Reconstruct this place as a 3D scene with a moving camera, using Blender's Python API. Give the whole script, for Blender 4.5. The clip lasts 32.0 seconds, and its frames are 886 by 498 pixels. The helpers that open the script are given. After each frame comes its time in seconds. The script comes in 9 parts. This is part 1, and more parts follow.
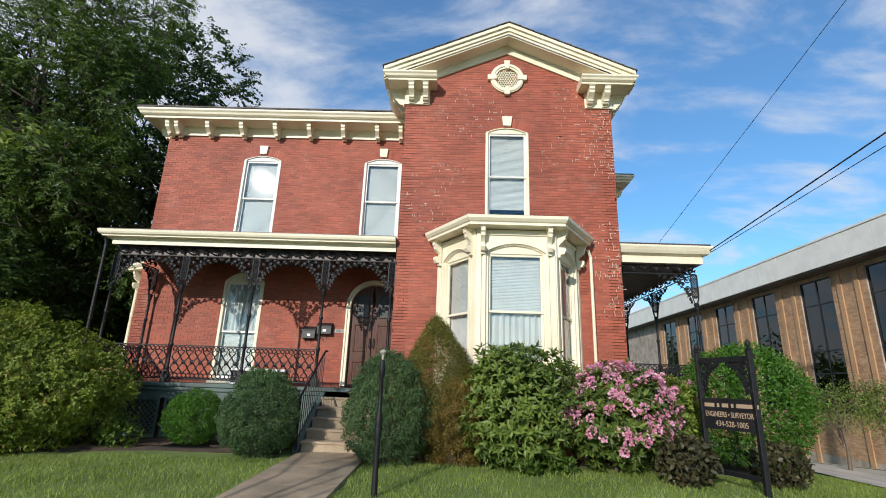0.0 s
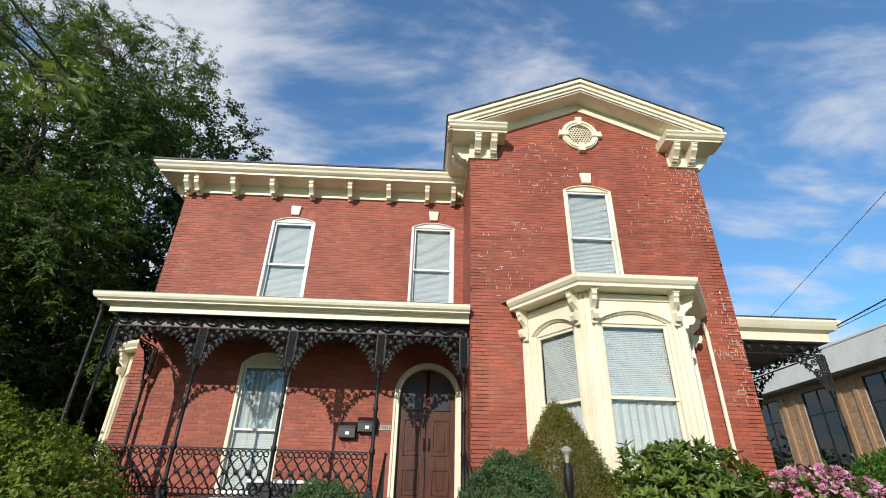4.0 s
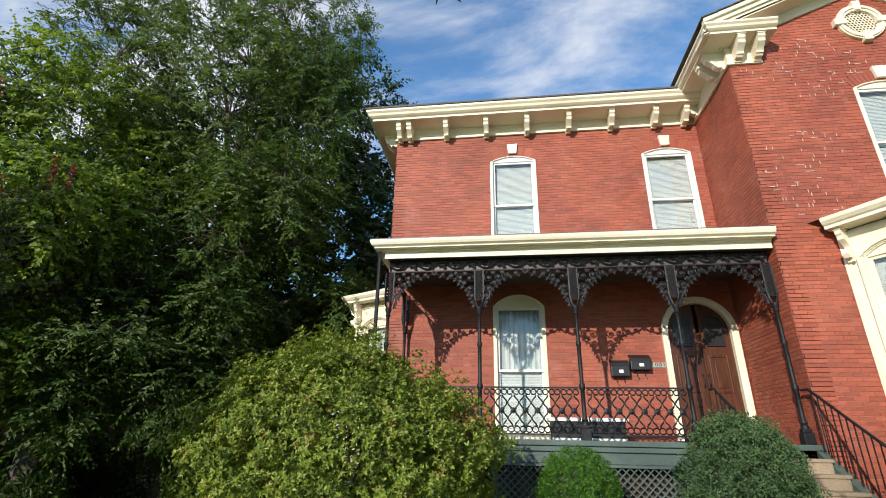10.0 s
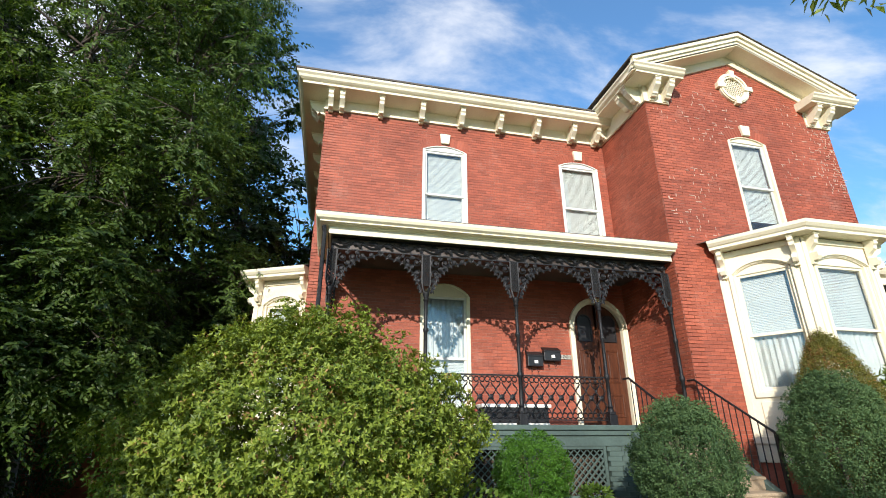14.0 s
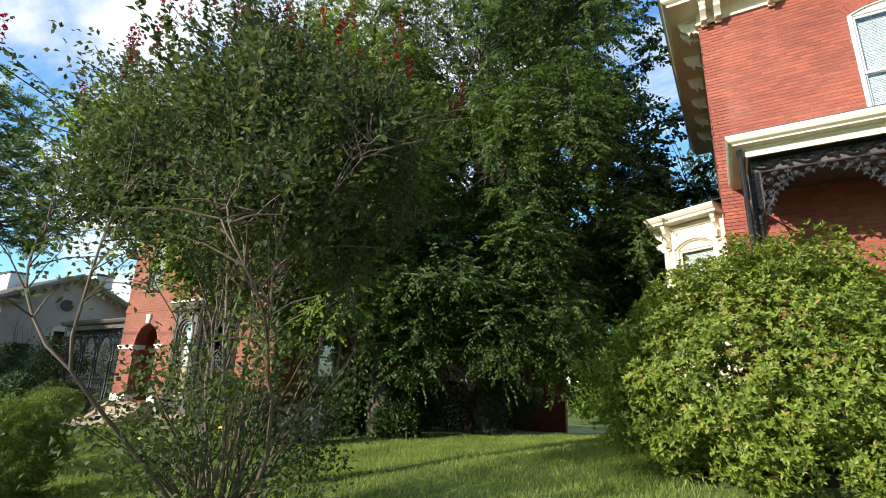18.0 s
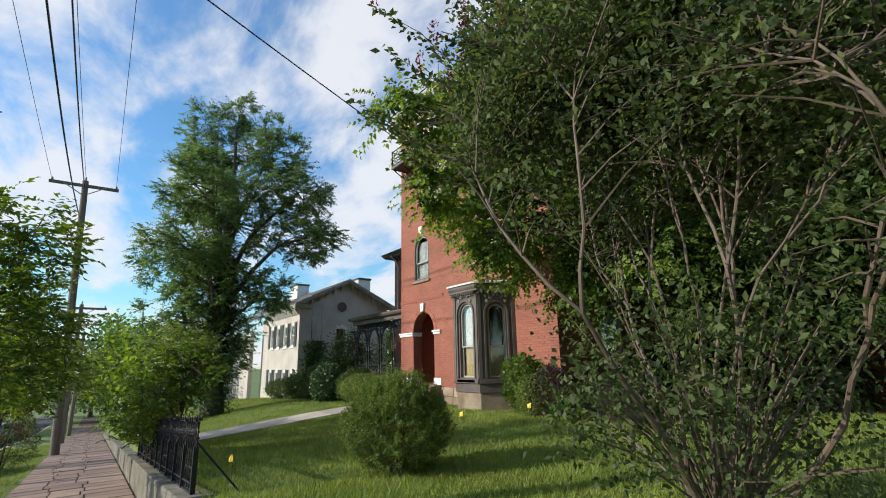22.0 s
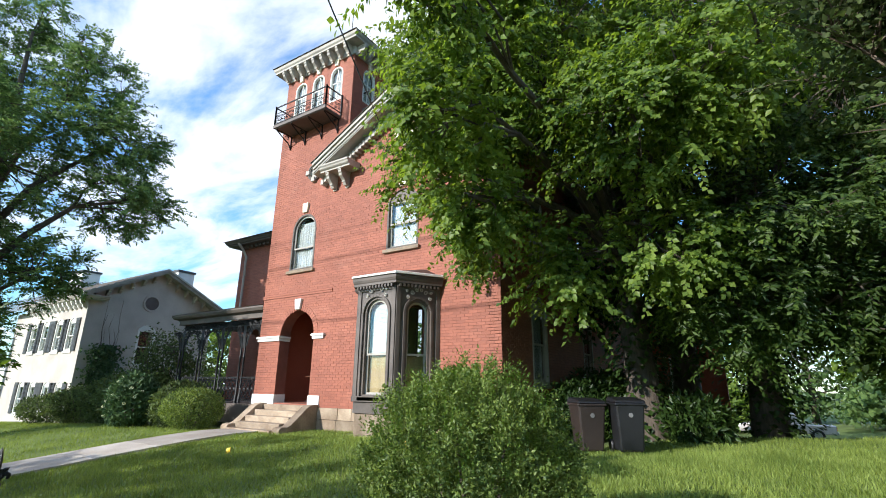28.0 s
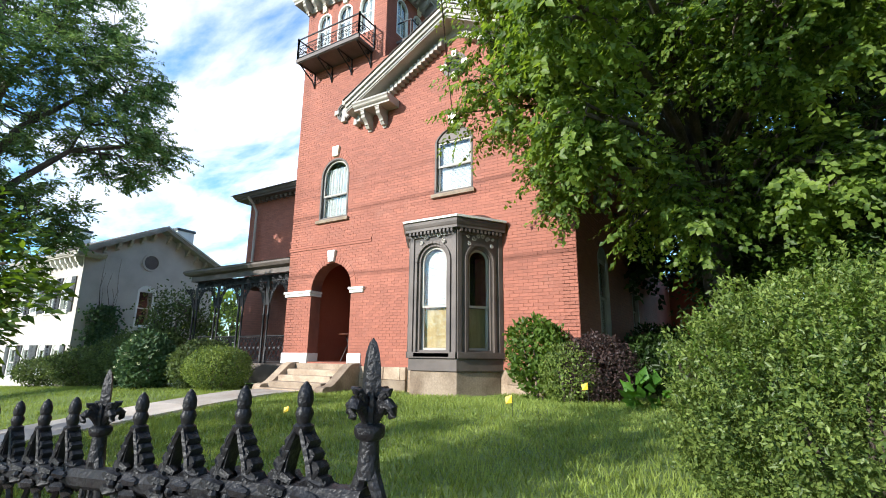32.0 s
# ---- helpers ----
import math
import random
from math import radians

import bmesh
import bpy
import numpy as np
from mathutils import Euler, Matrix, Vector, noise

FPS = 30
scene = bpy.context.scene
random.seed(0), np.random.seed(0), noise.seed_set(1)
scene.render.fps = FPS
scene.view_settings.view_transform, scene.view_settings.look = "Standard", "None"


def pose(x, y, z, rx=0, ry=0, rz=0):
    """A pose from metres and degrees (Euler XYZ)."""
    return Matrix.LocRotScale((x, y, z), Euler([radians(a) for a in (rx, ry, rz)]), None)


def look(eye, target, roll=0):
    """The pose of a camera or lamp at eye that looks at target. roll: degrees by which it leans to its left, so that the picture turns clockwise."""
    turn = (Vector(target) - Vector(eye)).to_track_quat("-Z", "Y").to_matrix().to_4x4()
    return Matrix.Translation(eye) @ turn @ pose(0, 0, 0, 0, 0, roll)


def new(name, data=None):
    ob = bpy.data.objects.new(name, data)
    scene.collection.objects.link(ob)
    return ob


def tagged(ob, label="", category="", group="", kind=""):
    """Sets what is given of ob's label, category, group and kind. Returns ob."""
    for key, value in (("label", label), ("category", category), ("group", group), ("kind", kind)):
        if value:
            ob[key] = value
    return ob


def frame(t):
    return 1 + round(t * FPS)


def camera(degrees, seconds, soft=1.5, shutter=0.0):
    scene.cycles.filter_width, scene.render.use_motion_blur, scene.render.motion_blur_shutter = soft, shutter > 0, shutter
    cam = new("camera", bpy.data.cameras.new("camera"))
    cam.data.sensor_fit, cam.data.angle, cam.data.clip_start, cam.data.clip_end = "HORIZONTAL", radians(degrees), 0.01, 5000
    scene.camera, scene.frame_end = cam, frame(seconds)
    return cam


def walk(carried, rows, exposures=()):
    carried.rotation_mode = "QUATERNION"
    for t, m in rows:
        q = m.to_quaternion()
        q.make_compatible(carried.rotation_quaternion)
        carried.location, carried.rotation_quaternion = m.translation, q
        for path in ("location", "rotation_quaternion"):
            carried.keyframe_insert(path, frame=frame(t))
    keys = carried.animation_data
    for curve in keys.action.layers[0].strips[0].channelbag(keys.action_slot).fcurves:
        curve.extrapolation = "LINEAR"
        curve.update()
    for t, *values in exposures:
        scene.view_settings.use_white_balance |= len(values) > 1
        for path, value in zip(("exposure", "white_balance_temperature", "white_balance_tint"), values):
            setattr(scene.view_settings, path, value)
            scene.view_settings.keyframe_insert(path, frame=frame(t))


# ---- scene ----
cam = camera(85.3, 32.0, soft=1.0)
PATH = [
    (0, (-0.039, 0.052, 1.421), (-0.08, 1.975, 1.968), 2.0),
    (0.5, (-0.203, 0.467, 1.441), (-0.165, 2.358, 2.091), 1.2),
    (1, (-0.417, 0.876, 1.467), (-0.351, 2.746, 2.175), 0.7),
    (1.5, (-0.725, 1.116, 1.472), (-0.661, 2.969, 2.223), 0.8),
    (2, (-1.008, 1.349, 1.467), (-0.956, 3.174, 2.282), 0.8),
    (2.5, (-1.282, 1.561, 1.467), (-1.269, 3.36, 2.341), 1.2),
    (4.5, (-2.347, 2.213, 1.398), (-2.274, 3.985, 2.323), 1.6),
    (5, (-2.598, 2.325, 1.364), (-2.505, 4.101, 2.279), 1.5),
    (5.5, (-2.881, 2.517, 1.329), (-2.822, 4.294, 2.245), 2.1),
    (6, (-3.156, 2.598, 1.302), (-3.206, 4.379, 2.212), 3.1),
    (6.5, (-3.481, 2.656, 1.28), (-3.58, 4.441, 2.177), 2.3),
    (7, (-3.778, 2.708, 1.259), (-3.91, 4.501, 2.135), 1.4),
    (7.5, (-4.105, 2.721, 1.234), (-4.303, 4.516, 2.095), 1.7),
    (8, (-4.447, 2.649, 1.226), (-4.685, 4.448, 2.066), 2.3),
    (8.5, (-4.757, 2.638, 1.232), (-5.105, 4.432, 2.043), 3.3),
    (9, (-5.028, 2.612, 1.245), (-5.418, 4.411, 2.028), 2.6),
    (9.5, (-5.4, 2.563, 1.244), (-5.716, 4.382, 2.013), 1.5),
    (10, (-5.749, 2.601, 1.236), (-6.003, 4.44, 1.981), 1.2),
    (10.5, (-6.068, 2.657, 1.257), (-6.23, 4.52, 1.968), 0.8),
    (11, (-6.408, 2.661, 1.236), (-6.447, 4.539, 1.925), -0.1),
    (11.5, (-6.722, 2.716, 1.226), (-6.687, 4.599, 1.898), -0.2),
    (12, (-6.986, 2.798, 1.212), (-6.855, 4.675, 1.892), -0.6),
    (12.5, (-7.227, 2.804, 1.184), (-6.982, 4.667, 1.869), -0.7),
    (13, (-7.397, 2.806, 1.165), (-7.092, 4.661, 1.847), -0.5),
    (13.5, (-7.561, 2.925, 1.152), (-7.2, 4.765, 1.848), -0.3),
    (15.5, (-7.969, 2.888, 1.153), (-7.482, 4.663, 1.934), 0.4),
    (16, (-7.993, 2.856, 1.14), (-7.543, 4.64, 1.925), 0.4),
    (16.5, (-8.051, 2.817, 1.148), (-7.7, 4.631, 1.913), 0.7),
    (17, (-8.102, 2.776, 1.147), (-8.144, 4.653, 1.836), 1.1),
    (17.5, (-8.205, 2.708, 1.057), (-8.768, 4.532, 1.656), 0.9),
    (18, (-8.365, 2.66, 1.03), (-9.368, 4.311, 1.547), 1.4),
    (18.5, (-8.547, 2.604, 1.004), (-9.87, 4.029, 1.47), 1.8),
    (19, (-8.751, 2.492, 0.965), (-10.32, 3.645, 1.424), 1.2),
    (19.5, (-8.984, 2.404, 0.958), (-10.644, 3.424, 1.41), 0.8),
    (20, (-9.288, 2.351, 0.913), (-10.98, 3.312, 1.377), 0.5),
    (20.5, (-9.591, 2.268, 0.888), (-11.284, 3.219, 1.365), 0.2),
    (21, (-9.898, 2.17, 0.853), (-11.547, 3.197, 1.329), -0.8),
    (21.5, (-10.201, 2.146, 0.807), (-11.818, 3.224, 1.281), -1.2),
    (22, (-10.523, 2.105, 0.77), (-12.115, 3.225, 1.229), -1.1),
    (22.5, (-10.873, 2.061, 0.74), (-12.407, 3.27, 1.173), -0.9),
    (23, (-11.215, 2.034, 0.706), (-12.719, 3.279, 1.141), -0.7),
    (23.5, (-11.552, 1.959, 0.669), (-13.023, 3.235, 1.124), -0.5),
    (24, (-11.924, 1.976, 0.621), (-13.344, 3.304, 1.089), -0.2),
    (24.5, (-12.254, 1.995, 0.611), (-13.648, 3.346, 1.091), 0.2),
    (25, (-12.642, 2.053, 0.569), (-14.011, 3.43, 1.047), 0.7),
    (25.5, (-12.956, 2.109, 0.572), (-14.29, 3.529, 1.024), 0.3),
    (27.5, (-14.162, 2.317, 0.519), (-15.27, 3.9, 1.036), 0.1),
    (28, (-14.458, 2.38, 0.519), (-15.505, 3.993, 1.071), 0.7),
    (28.5, (-14.774, 2.489, 0.5), (-15.814, 4.102, 1.064), 1.1),
    (29, (-15.045, 2.502, 0.48), (-16.081, 4.117, 1.046), 1.8),
    (29.5, (-15.301, 2.453, 0.478), (-16.287, 4.091, 1.067), 2.3),
    (30, (-15.553, 2.467, 0.458), (-16.607, 4.04, 1.103), 2.4),
    (30.5, (-15.814, 2.429, 0.431), (-16.951, 3.933, 1.098), 2.3),
    (31, (-16.077, 2.399, 0.38), (-17.166, 3.945, 1.03), 1.5),
    (31.5, (-16.317, 2.495, 0.289), (-17.328, 4.122, 0.867), 0.8),
    (32, (-16.468, 2.548, 0.252), (-17.476, 4.221, 0.683), 0.6),
]
EXPOSURES = [(t, e, k + 250, 10) for t, e, k in ((0.0, 0.1, 6200), (6.0, 0.15, 6350), (9.0, 0.3, 6400), (13.0, 0.6, 6350), (16.0, 0.6, 6300), (17.5, 0.65, 6400), (18.2, 0.8, 6500), (19.0, 0.55, 6450), (20.0, 0.05, 6450), (21.0, 0.05, 6450), (23.0, 0.65, 6400), (25.0, 0.7, 6250), (28.0, 0.85, 5950), (31.0, 0.9, 5900), (32.0, 1.05, 6000))]
walk(cam, [(t, look(eye, target, roll)) for t, eye, target, roll in PATH], EXPOSURES)

# ---- light ----
SUN = Vector((-0.37, -0.86, 0.37)).normalized()          # towards the sun
world = bpy.data.worlds.new("world")
scene.world = world
world.use_nodes = True
wn, wl = world.node_tree.nodes, world.node_tree.links
wn.clear()
w_out, w_bg = wn.new("ShaderNodeOutputWorld"), wn.new("ShaderNodeBackground")
sky = wn.new("ShaderNodeTexSky")
sky.sky_type, sky.sun_disc = "NISHITA", False
sky.sun_elevation = math.asin(SUN.z)
sky.sun_rotation = math.atan2(SUN.x, SUN.y)
sky.air_density, sky.dust_density, sky.ozone_density = 1.35, 0.0, 6.0
w_bg.inputs["Strength"].default_value = 0.15
# thin drifting cloud sheets over the blue
w_tc, w_map = wn.new("ShaderNodeTexCoord"), wn.new("ShaderNodeMapping")
w_sep, w_add, w_dx, w_dy, w_cmb = (wn.new("ShaderNodeSeparateXYZ"), wn.new("ShaderNodeMath"), wn.new("ShaderNodeMath"),
                                   wn.new("ShaderNodeMath"), wn.new("ShaderNodeCombineXYZ"))
wl.new(w_tc.outputs["Generated"], w_sep.inputs[0])
w_add.operation, w_dx.operation, w_dy.operation = "ADD", "DIVIDE", "DIVIDE"
wl.new(w_sep.outputs["Z"], w_add.inputs[0])
w_add.inputs[1].default_value = 0.22
wl.new(w_sep.outputs["X"], w_dx.inputs[0]), wl.new(w_add.outputs[0], w_dx.inputs[1])
wl.new(w_sep.outputs["Y"], w_dy.inputs[0]), wl.new(w_add.outputs[0], w_dy.inputs[1])
wl.new(w_dx.outputs[0], w_cmb.inputs["X"]), wl.new(w_dy.outputs[0], w_cmb.inputs["Y"])
wl.new(w_cmb.outputs[0], w_map.inputs[0])
w_map.inputs["Rotation"].default_value = (0, 0, radians(32))
w_map.inputs["Scale"].default_value = (1.0, 1.9, 1.0)
w_n1, w_n2, w_r, w_mix = wn.new("ShaderNodeTexNoise"), wn.new("ShaderNodeTexNoise"), wn.new("ShaderNodeMapRange"), wn.new("ShaderNodeMix")
w_n1.inputs["Scale"].default_value, w_n1.inputs["Detail"].default_value, w_n1.inputs["Roughness"].default_value, w_n1.inputs["Distortion"].default_value = 1.9, 10, 0.58, 0.25
w_n2.inputs["Scale"].default_value, w_n2.inputs["Detail"].default_value = 0.55, 3
wl.new(w_map.outputs[0], w_n1.inputs["Vector"]), wl.new(w_map.outputs[0], w_n2.inputs["Vector"])
w_s = wn.new("ShaderNodeMath")
w_s.operation = "MULTIPLY_ADD"
wl.new(w_n2.outputs["Fac"], w_s.inputs[0])
w_s.inputs[1].default_value = 0.75
wl.new(w_n1.outputs["Fac"], w_s.inputs[2])
# more cloud towards the sun's side of the sky
w_s2 = wn.new("ShaderNodeMath")
w_s2.operation = "MULTIPLY_ADD"
wl.new(w_sep.outputs["X"], w_s2.inputs[0])
w_s2.inputs[1].default_value = -0.045
wl.new(w_s.outputs[0], w_s2.inputs[2])
w_r.inputs["From Min"].default_value, w_r.inputs["From Max"].default_value = 0.78, 1.05
w_r.inputs["To Min"].default_value, w_r.inputs["To Max"].default_value = 0.03, 0.9
w_r.interpolation_type = "SMOOTHSTEP"
wl.new(w_s2.outputs[0], w_r.inputs["Value"])
w_mix.data_type = "RGBA"
w_mix.inputs["B"].default_value = (4.6, 4.8, 5.2, 1)
w_tint = wn.new("ShaderNodeMix")
w_tint.data_type, w_tint.blend_type = "RGBA", "MULTIPLY"
w_tint.inputs["Factor"].default_value, w_tint.inputs["B"].default_value = 1.0, (0.80, 1.06, 1.14, 1)
wl.new(sky.outputs[0], w_tint.inputs["A"])
wl.new(w_r.outputs[0], w_mix.inputs["Factor"]), wl.new(w_tint.outputs["Result"], w_mix.inputs["A"])
wl.new(w_mix.outputs["Result"], w_bg.inputs["Color"]), wl.new(w_bg.outputs[0], w_out.inputs["Surface"])

sun_data = bpy.data.lights.new("sun", "SUN")
sun_data.energy, sun_data.angle, sun_data.color = 4.0, radians(0.55), (1.0, 0.945, 0.86)
sun_lamp = new("sun", sun_data)
sun_lamp.matrix_world = look((0, 0, 40), Vector((0, 0, 40)) - SUN)

# ---- materials ----
def mat(name, color, rough=0.6, metal=0.0, vary=0.15, scale=3.0, fine=40.0, bump=0.2, color2=None, tint="", grain=(1, 1, 1),
        spec=0.5, coat=0.0, stain=0.0):
    """Principled surface with variation at two scales, and relief. tint: 'object' or 'island' gives each piece its own shade."""
    m = bpy.data.materials.new(name)
    m.use_nodes = True
    n, l = m.node_tree.nodes, m.node_tree.links
    p = n["Principled BSDF"]
    p.inputs["Roughness"].default_value, p.inputs["Metallic"].default_value = rough, metal
    p.inputs["Specular IOR Level"].default_value = spec
    p.inputs["Coat Weight"].default_value = coat
    tc, mp = n.new("ShaderNodeTexCoord"), n.new("ShaderNodeMapping")
    mp.inputs["Scale"].default_value = grain
    l.new(tc.outputs["Object"], mp.inputs[0])
    big, small = n.new("ShaderNodeTexNoise"), n.new("ShaderNodeTexNoise")
    big.inputs["Scale"].default_value, big.inputs["Detail"].default_value = scale, 5
    small.inputs["Scale"].default_value, small.inputs["Detail"].default_value = fine, 3
    l.new(mp.outputs[0], big.inputs["Vector"]), l.new(mp.outputs[0], small.inputs["Vector"])
    c2 = color2 or tuple(c * (1 - 2.2 * vary) for c in color)
    ramp = n.new("ShaderNodeMix")
    ramp.data_type = "RGBA"
    ramp.inputs["A"].default_value, ramp.inputs["B"].default_value = (*c2, 1), (*color, 1)
    rng = n.new("ShaderNodeMapRange")
    rng.inputs["From Min"].default_value, rng.inputs["From Max"].default_value = 0.32, 0.62
    l.new(big.outputs["Fac"], rng.inputs["Value"]), l.new(rng.outputs[0], ramp.inputs["Factor"])
    val = n.new("ShaderNodeMapRange")
    val.inputs["From Min"].default_value, val.inputs["From Max"].default_value = 0.25, 0.75
    val.inputs["To Min"].default_value, val.inputs["To Max"].default_value = 1 - vary, 1 + vary
    l.new(small.outputs["Fac"], val.inputs["Value"])
    hsv = n.new("ShaderNodeHueSaturation")
    l.new(ramp.outputs["Result"], hsv.inputs["Color"])
    last = val.outputs[0]
    if tint:
        src = n.new("ShaderNodeObjectInfo").outputs["Random"] if tint == "object" else n.new("ShaderNodeNewGeometry").outputs["Random Per Island"]
        tr, mul = n.new("ShaderNodeMapRange"), n.new("ShaderNodeMath")
        tr.inputs["To Min"].default_value, tr.inputs["To Max"].default_value = 1 - 1.3 * vary, 1 + 1.3 * vary
        mul.operation = "MULTIPLY"
        l.new(src, tr.inputs["Value"]), l.new(tr.outputs[0], mul.inputs[0]), l.new(last, mul.inputs[1])
        last = mul.outputs[0]
    l.new(last, hsv.inputs["Value"])
    outc = hsv.outputs[0]
    if stain:
        sn, sr, sm = n.new("ShaderNodeTexNoise"), n.new("ShaderNodeMapRange"), n.new("ShaderNodeMix")
        sn.inputs["Scale"].default_value, sn.inputs["Detail"].default_value, sn.inputs["Roughness"].default_value = 1.7, 8, 0.7
        l.new(mp.outputs[0], sn.inputs["Vector"])
        sr.inputs["From Min"].default_value, sr.inputs["From Max"].default_value, sr.inputs["To Max"].default_value = 0.56, 0.72, stain
        l.new(sn.outputs["Fac"], sr.inputs["Value"])
        sm.data_type = "RGBA"
        sm.inputs["B"].default_value = (0.58, 0.40, 0.32, 1)
        l.new(sr.outputs[0], sm.inputs["Factor"]), l.new(outc, sm.inputs["A"])
        outc = sm.outputs["Result"]
    l.new(outc, p.inputs["Base Color"])
    if bump:
        b = n.new("ShaderNodeBump")
        b.inputs["Strength"].default_value, b.inputs["Distance"].default_value = bump, 0.01
        l.new(small.outputs["Fac"], b.inputs["Height"]), l.new(b.outputs[0], p.inputs["Normal"])
    return m


def leaf_mat(name, dark, light, trans=0.35, rough=0.45, extra=None, patch=1.1):
    m = bpy.data.materials.new(name)
    m.use_nodes = True
    n, l = m.node_tree.nodes, m.node_tree.links
    p, out = n["Principled BSDF"], n["Material Output"]
    p.inputs["Roughness"].default_value, p.inputs["Specular IOR Level"].default_value = rough, 0.3
    geo, mix = n.new("ShaderNodeNewGeometry"), n.new("ShaderNodeValToRGB")
    e = mix.color_ramp.elements
    e[0].color, e[1].color = (*dark, 1), (*light, 1)
    if extra:
        x = e.new(0.95)
        x.color = (*light, 1)
        e[2].color = (*extra, 1)
    tcl, nz, mr = n.new("ShaderNodeTexCoord"), n.new("ShaderNodeTexNoise"), n.new("ShaderNodeMath")
    nz.inputs["Scale"].default_value, nz.inputs["Detail"].default_value = patch, 2
    l.new(tcl.outputs["Object"], nz.inputs["Vector"])
    mr.operation, mr.use_clamp = "MULTIPLY_ADD", True
    add = n.new("ShaderNodeMath")
    add.operation = "MULTIPLY_ADD"
    add.inputs[1].default_value, add.inputs[2].default_value = 1.5, -0.75
    l.new(nz.outputs["Fac"], add.inputs[0])
    l.new(geo.outputs["Random Per Island"], mr.inputs[0])
    mr.inputs[1].default_value = 0.8
    l.new(add.outputs[0], mr.inputs[2])
    off = n.new("ShaderNodeMath")
    off.inputs[1].default_value = 0.1
    off.use_clamp = True
    l.new(mr.outputs[0], off.inputs[0])
    l.new(off.outputs[0], mix.inputs[0])
    l.new(mix.outputs[0], p.inputs["Base Color"])
    tr, ms, br = n.new("ShaderNodeBsdfTranslucent"), n.new("ShaderNodeMixShader"), n.new("ShaderNodeHueSaturation")
    br.inputs["Hue"].default_value, br.inputs["Saturation"].default_value, br.inputs["Value"].default_value = 0.485, 1.15, 1.6
    l.new(mix.outputs[0], br.inputs["Color"]), l.new(br.outputs[0], tr.inputs["Color"])
    ms.inputs[0].default_value = trans
    l.new(p.outputs[0], ms.inputs[1]), l.new(tr.outputs[0], ms.inputs[2]), l.new(ms.outputs[0], out.inputs["Surface"])
    return m


def glass_mat(name, tint=(0.92, 0.96, 0.96), clear=0.9, gloss=0.075):
    """Thin pane: clear, with mirror gloss by Fresnel."""
    m = bpy.data.materials.new(name)
    m.use_nodes = True
    n, l = m.node_tree.nodes, m.node_tree.links
    n.remove(n["Principled BSDF"])
    out, gl, tr, ms, fr, ma = (n["Material Output"], n.new("ShaderNodeBsdfGlossy"), n.new("ShaderNodeBsdfTransparent"),
                               n.new("ShaderNodeMixShader"), n.new("ShaderNodeLayerWeight"), n.new("ShaderNodeMath"))
    gl.inputs["Roughness"].default_value = 0.02
    tr.inputs["Color"].default_value = (*[c * clear for c in tint], 1)
    fr.inputs["Blend"].default_value = 0.5
    ma.operation, ma.use_clamp = "MULTIPLY_ADD", True
    ma.inputs[1].default_value, ma.inputs[2].default_value = 0.95, gloss
    pw = n.new("ShaderNodeMath")
    pw.operation = "POWER"
    pw.inputs[1].default_value = 4.0
    l.new(fr.outputs["Facing"], pw.inputs[0]), l.new(pw.outputs[0], ma.inputs[0]), l.new(ma.outputs[0], ms.inputs[0])
    l.new(tr.outputs[0], ms.inputs[1]), l.new(gl.outputs[0], ms.inputs[2]), l.new(ms.outputs[0], out.inputs["Surface"])
    return m


BRICK = mat("brick_red_painted", (0.335, 0.080, 0.042), 0.68, vary=0.15, scale=0.9, fine=30, bump=0.5, color2=(0.255, 0.057, 0.030), tint="island", stain=0.16)
BRICK_P = mat("brick_red_painted_single", (0.335, 0.080, 0.042), 0.68, vary=0.15, scale=0.9, fine=30, bump=0.5, color2=(0.255, 0.057, 0.030), tint="object", stain=0.16)
MORTAR = mat("mortar_red", (0.20, 0.062, 0.042), 0.85, vary=0.2, scale=1.3, fine=9, bump=0.4, color2=(0.36, 0.19, 0.145))
BRICK2 = mat("brick_rose_painted", (0.315, 0.100, 0.058), 0.70, vary=0.09, scale=0.7, fine=25, bump=0.5, color2=(0.255, 0.078, 0.045), tint="island", stain=0.08)
BRICK2_P = mat("brick_rose_painted_single", (0.315, 0.100, 0.058), 0.70, vary=0.09, scale=0.7, fine=25, bump=0.5, color2=(0.255, 0.078, 0.045), tint="object", stain=0.08)
OLDLIME = mat("old_lime_mortar", (0.62, 0.47, 0.38), 0.9, vary=0.15, fine=60, bump=0.3)
MORTAR2 = mat("mortar_rose", (0.24, 0.082, 0.052), 0.85, vary=0.18, scale=2, fine=60, bump=0.4)
BRICK3 = mat("brick_tan", (0.43, 0.26, 0.14), 0.75, vary=0.18, scale=1.5, fine=20, bump=0.3, color2=(0.35, 0.20, 0.105), tint="island")
MORTAR3 = mat("mortar_pale", (0.42, 0.36, 0.30), 0.9, vary=0.2, bump=0.4)
CREAM = mat("cream_paint", (0.80, 0.73, 0.56), 0.5, vary=0.05, scale=1.2, fine=25, bump=0.06, color2=(0.72, 0.64, 0.47))
WHITE = mat("white_paint", (0.74, 0.73, 0.68), 0.5, vary=0.05, scale=2, fine=30, bump=0.08)
WALLSTONE = mat("mossy_kerb_stone", (0.20, 0.18, 0.145), 0.9, vary=0.35, scale=3, fine=40, bump=0.6, color2=(0.10, 0.10, 0.07), stain=0.5)
IRON = mat("black_iron", (0.013, 0.013, 0.015), 0.46, 0.0, vary=0.3, scale=14, fine=90, bump=0.5, color2=(0.007, 0.007, 0.008), spec=0.3)
GREENP = mat("dark_green_paint", (0.075, 0.112, 0.098), 0.55, vary=0.15, scale=2, fine=30, bump=0.15)
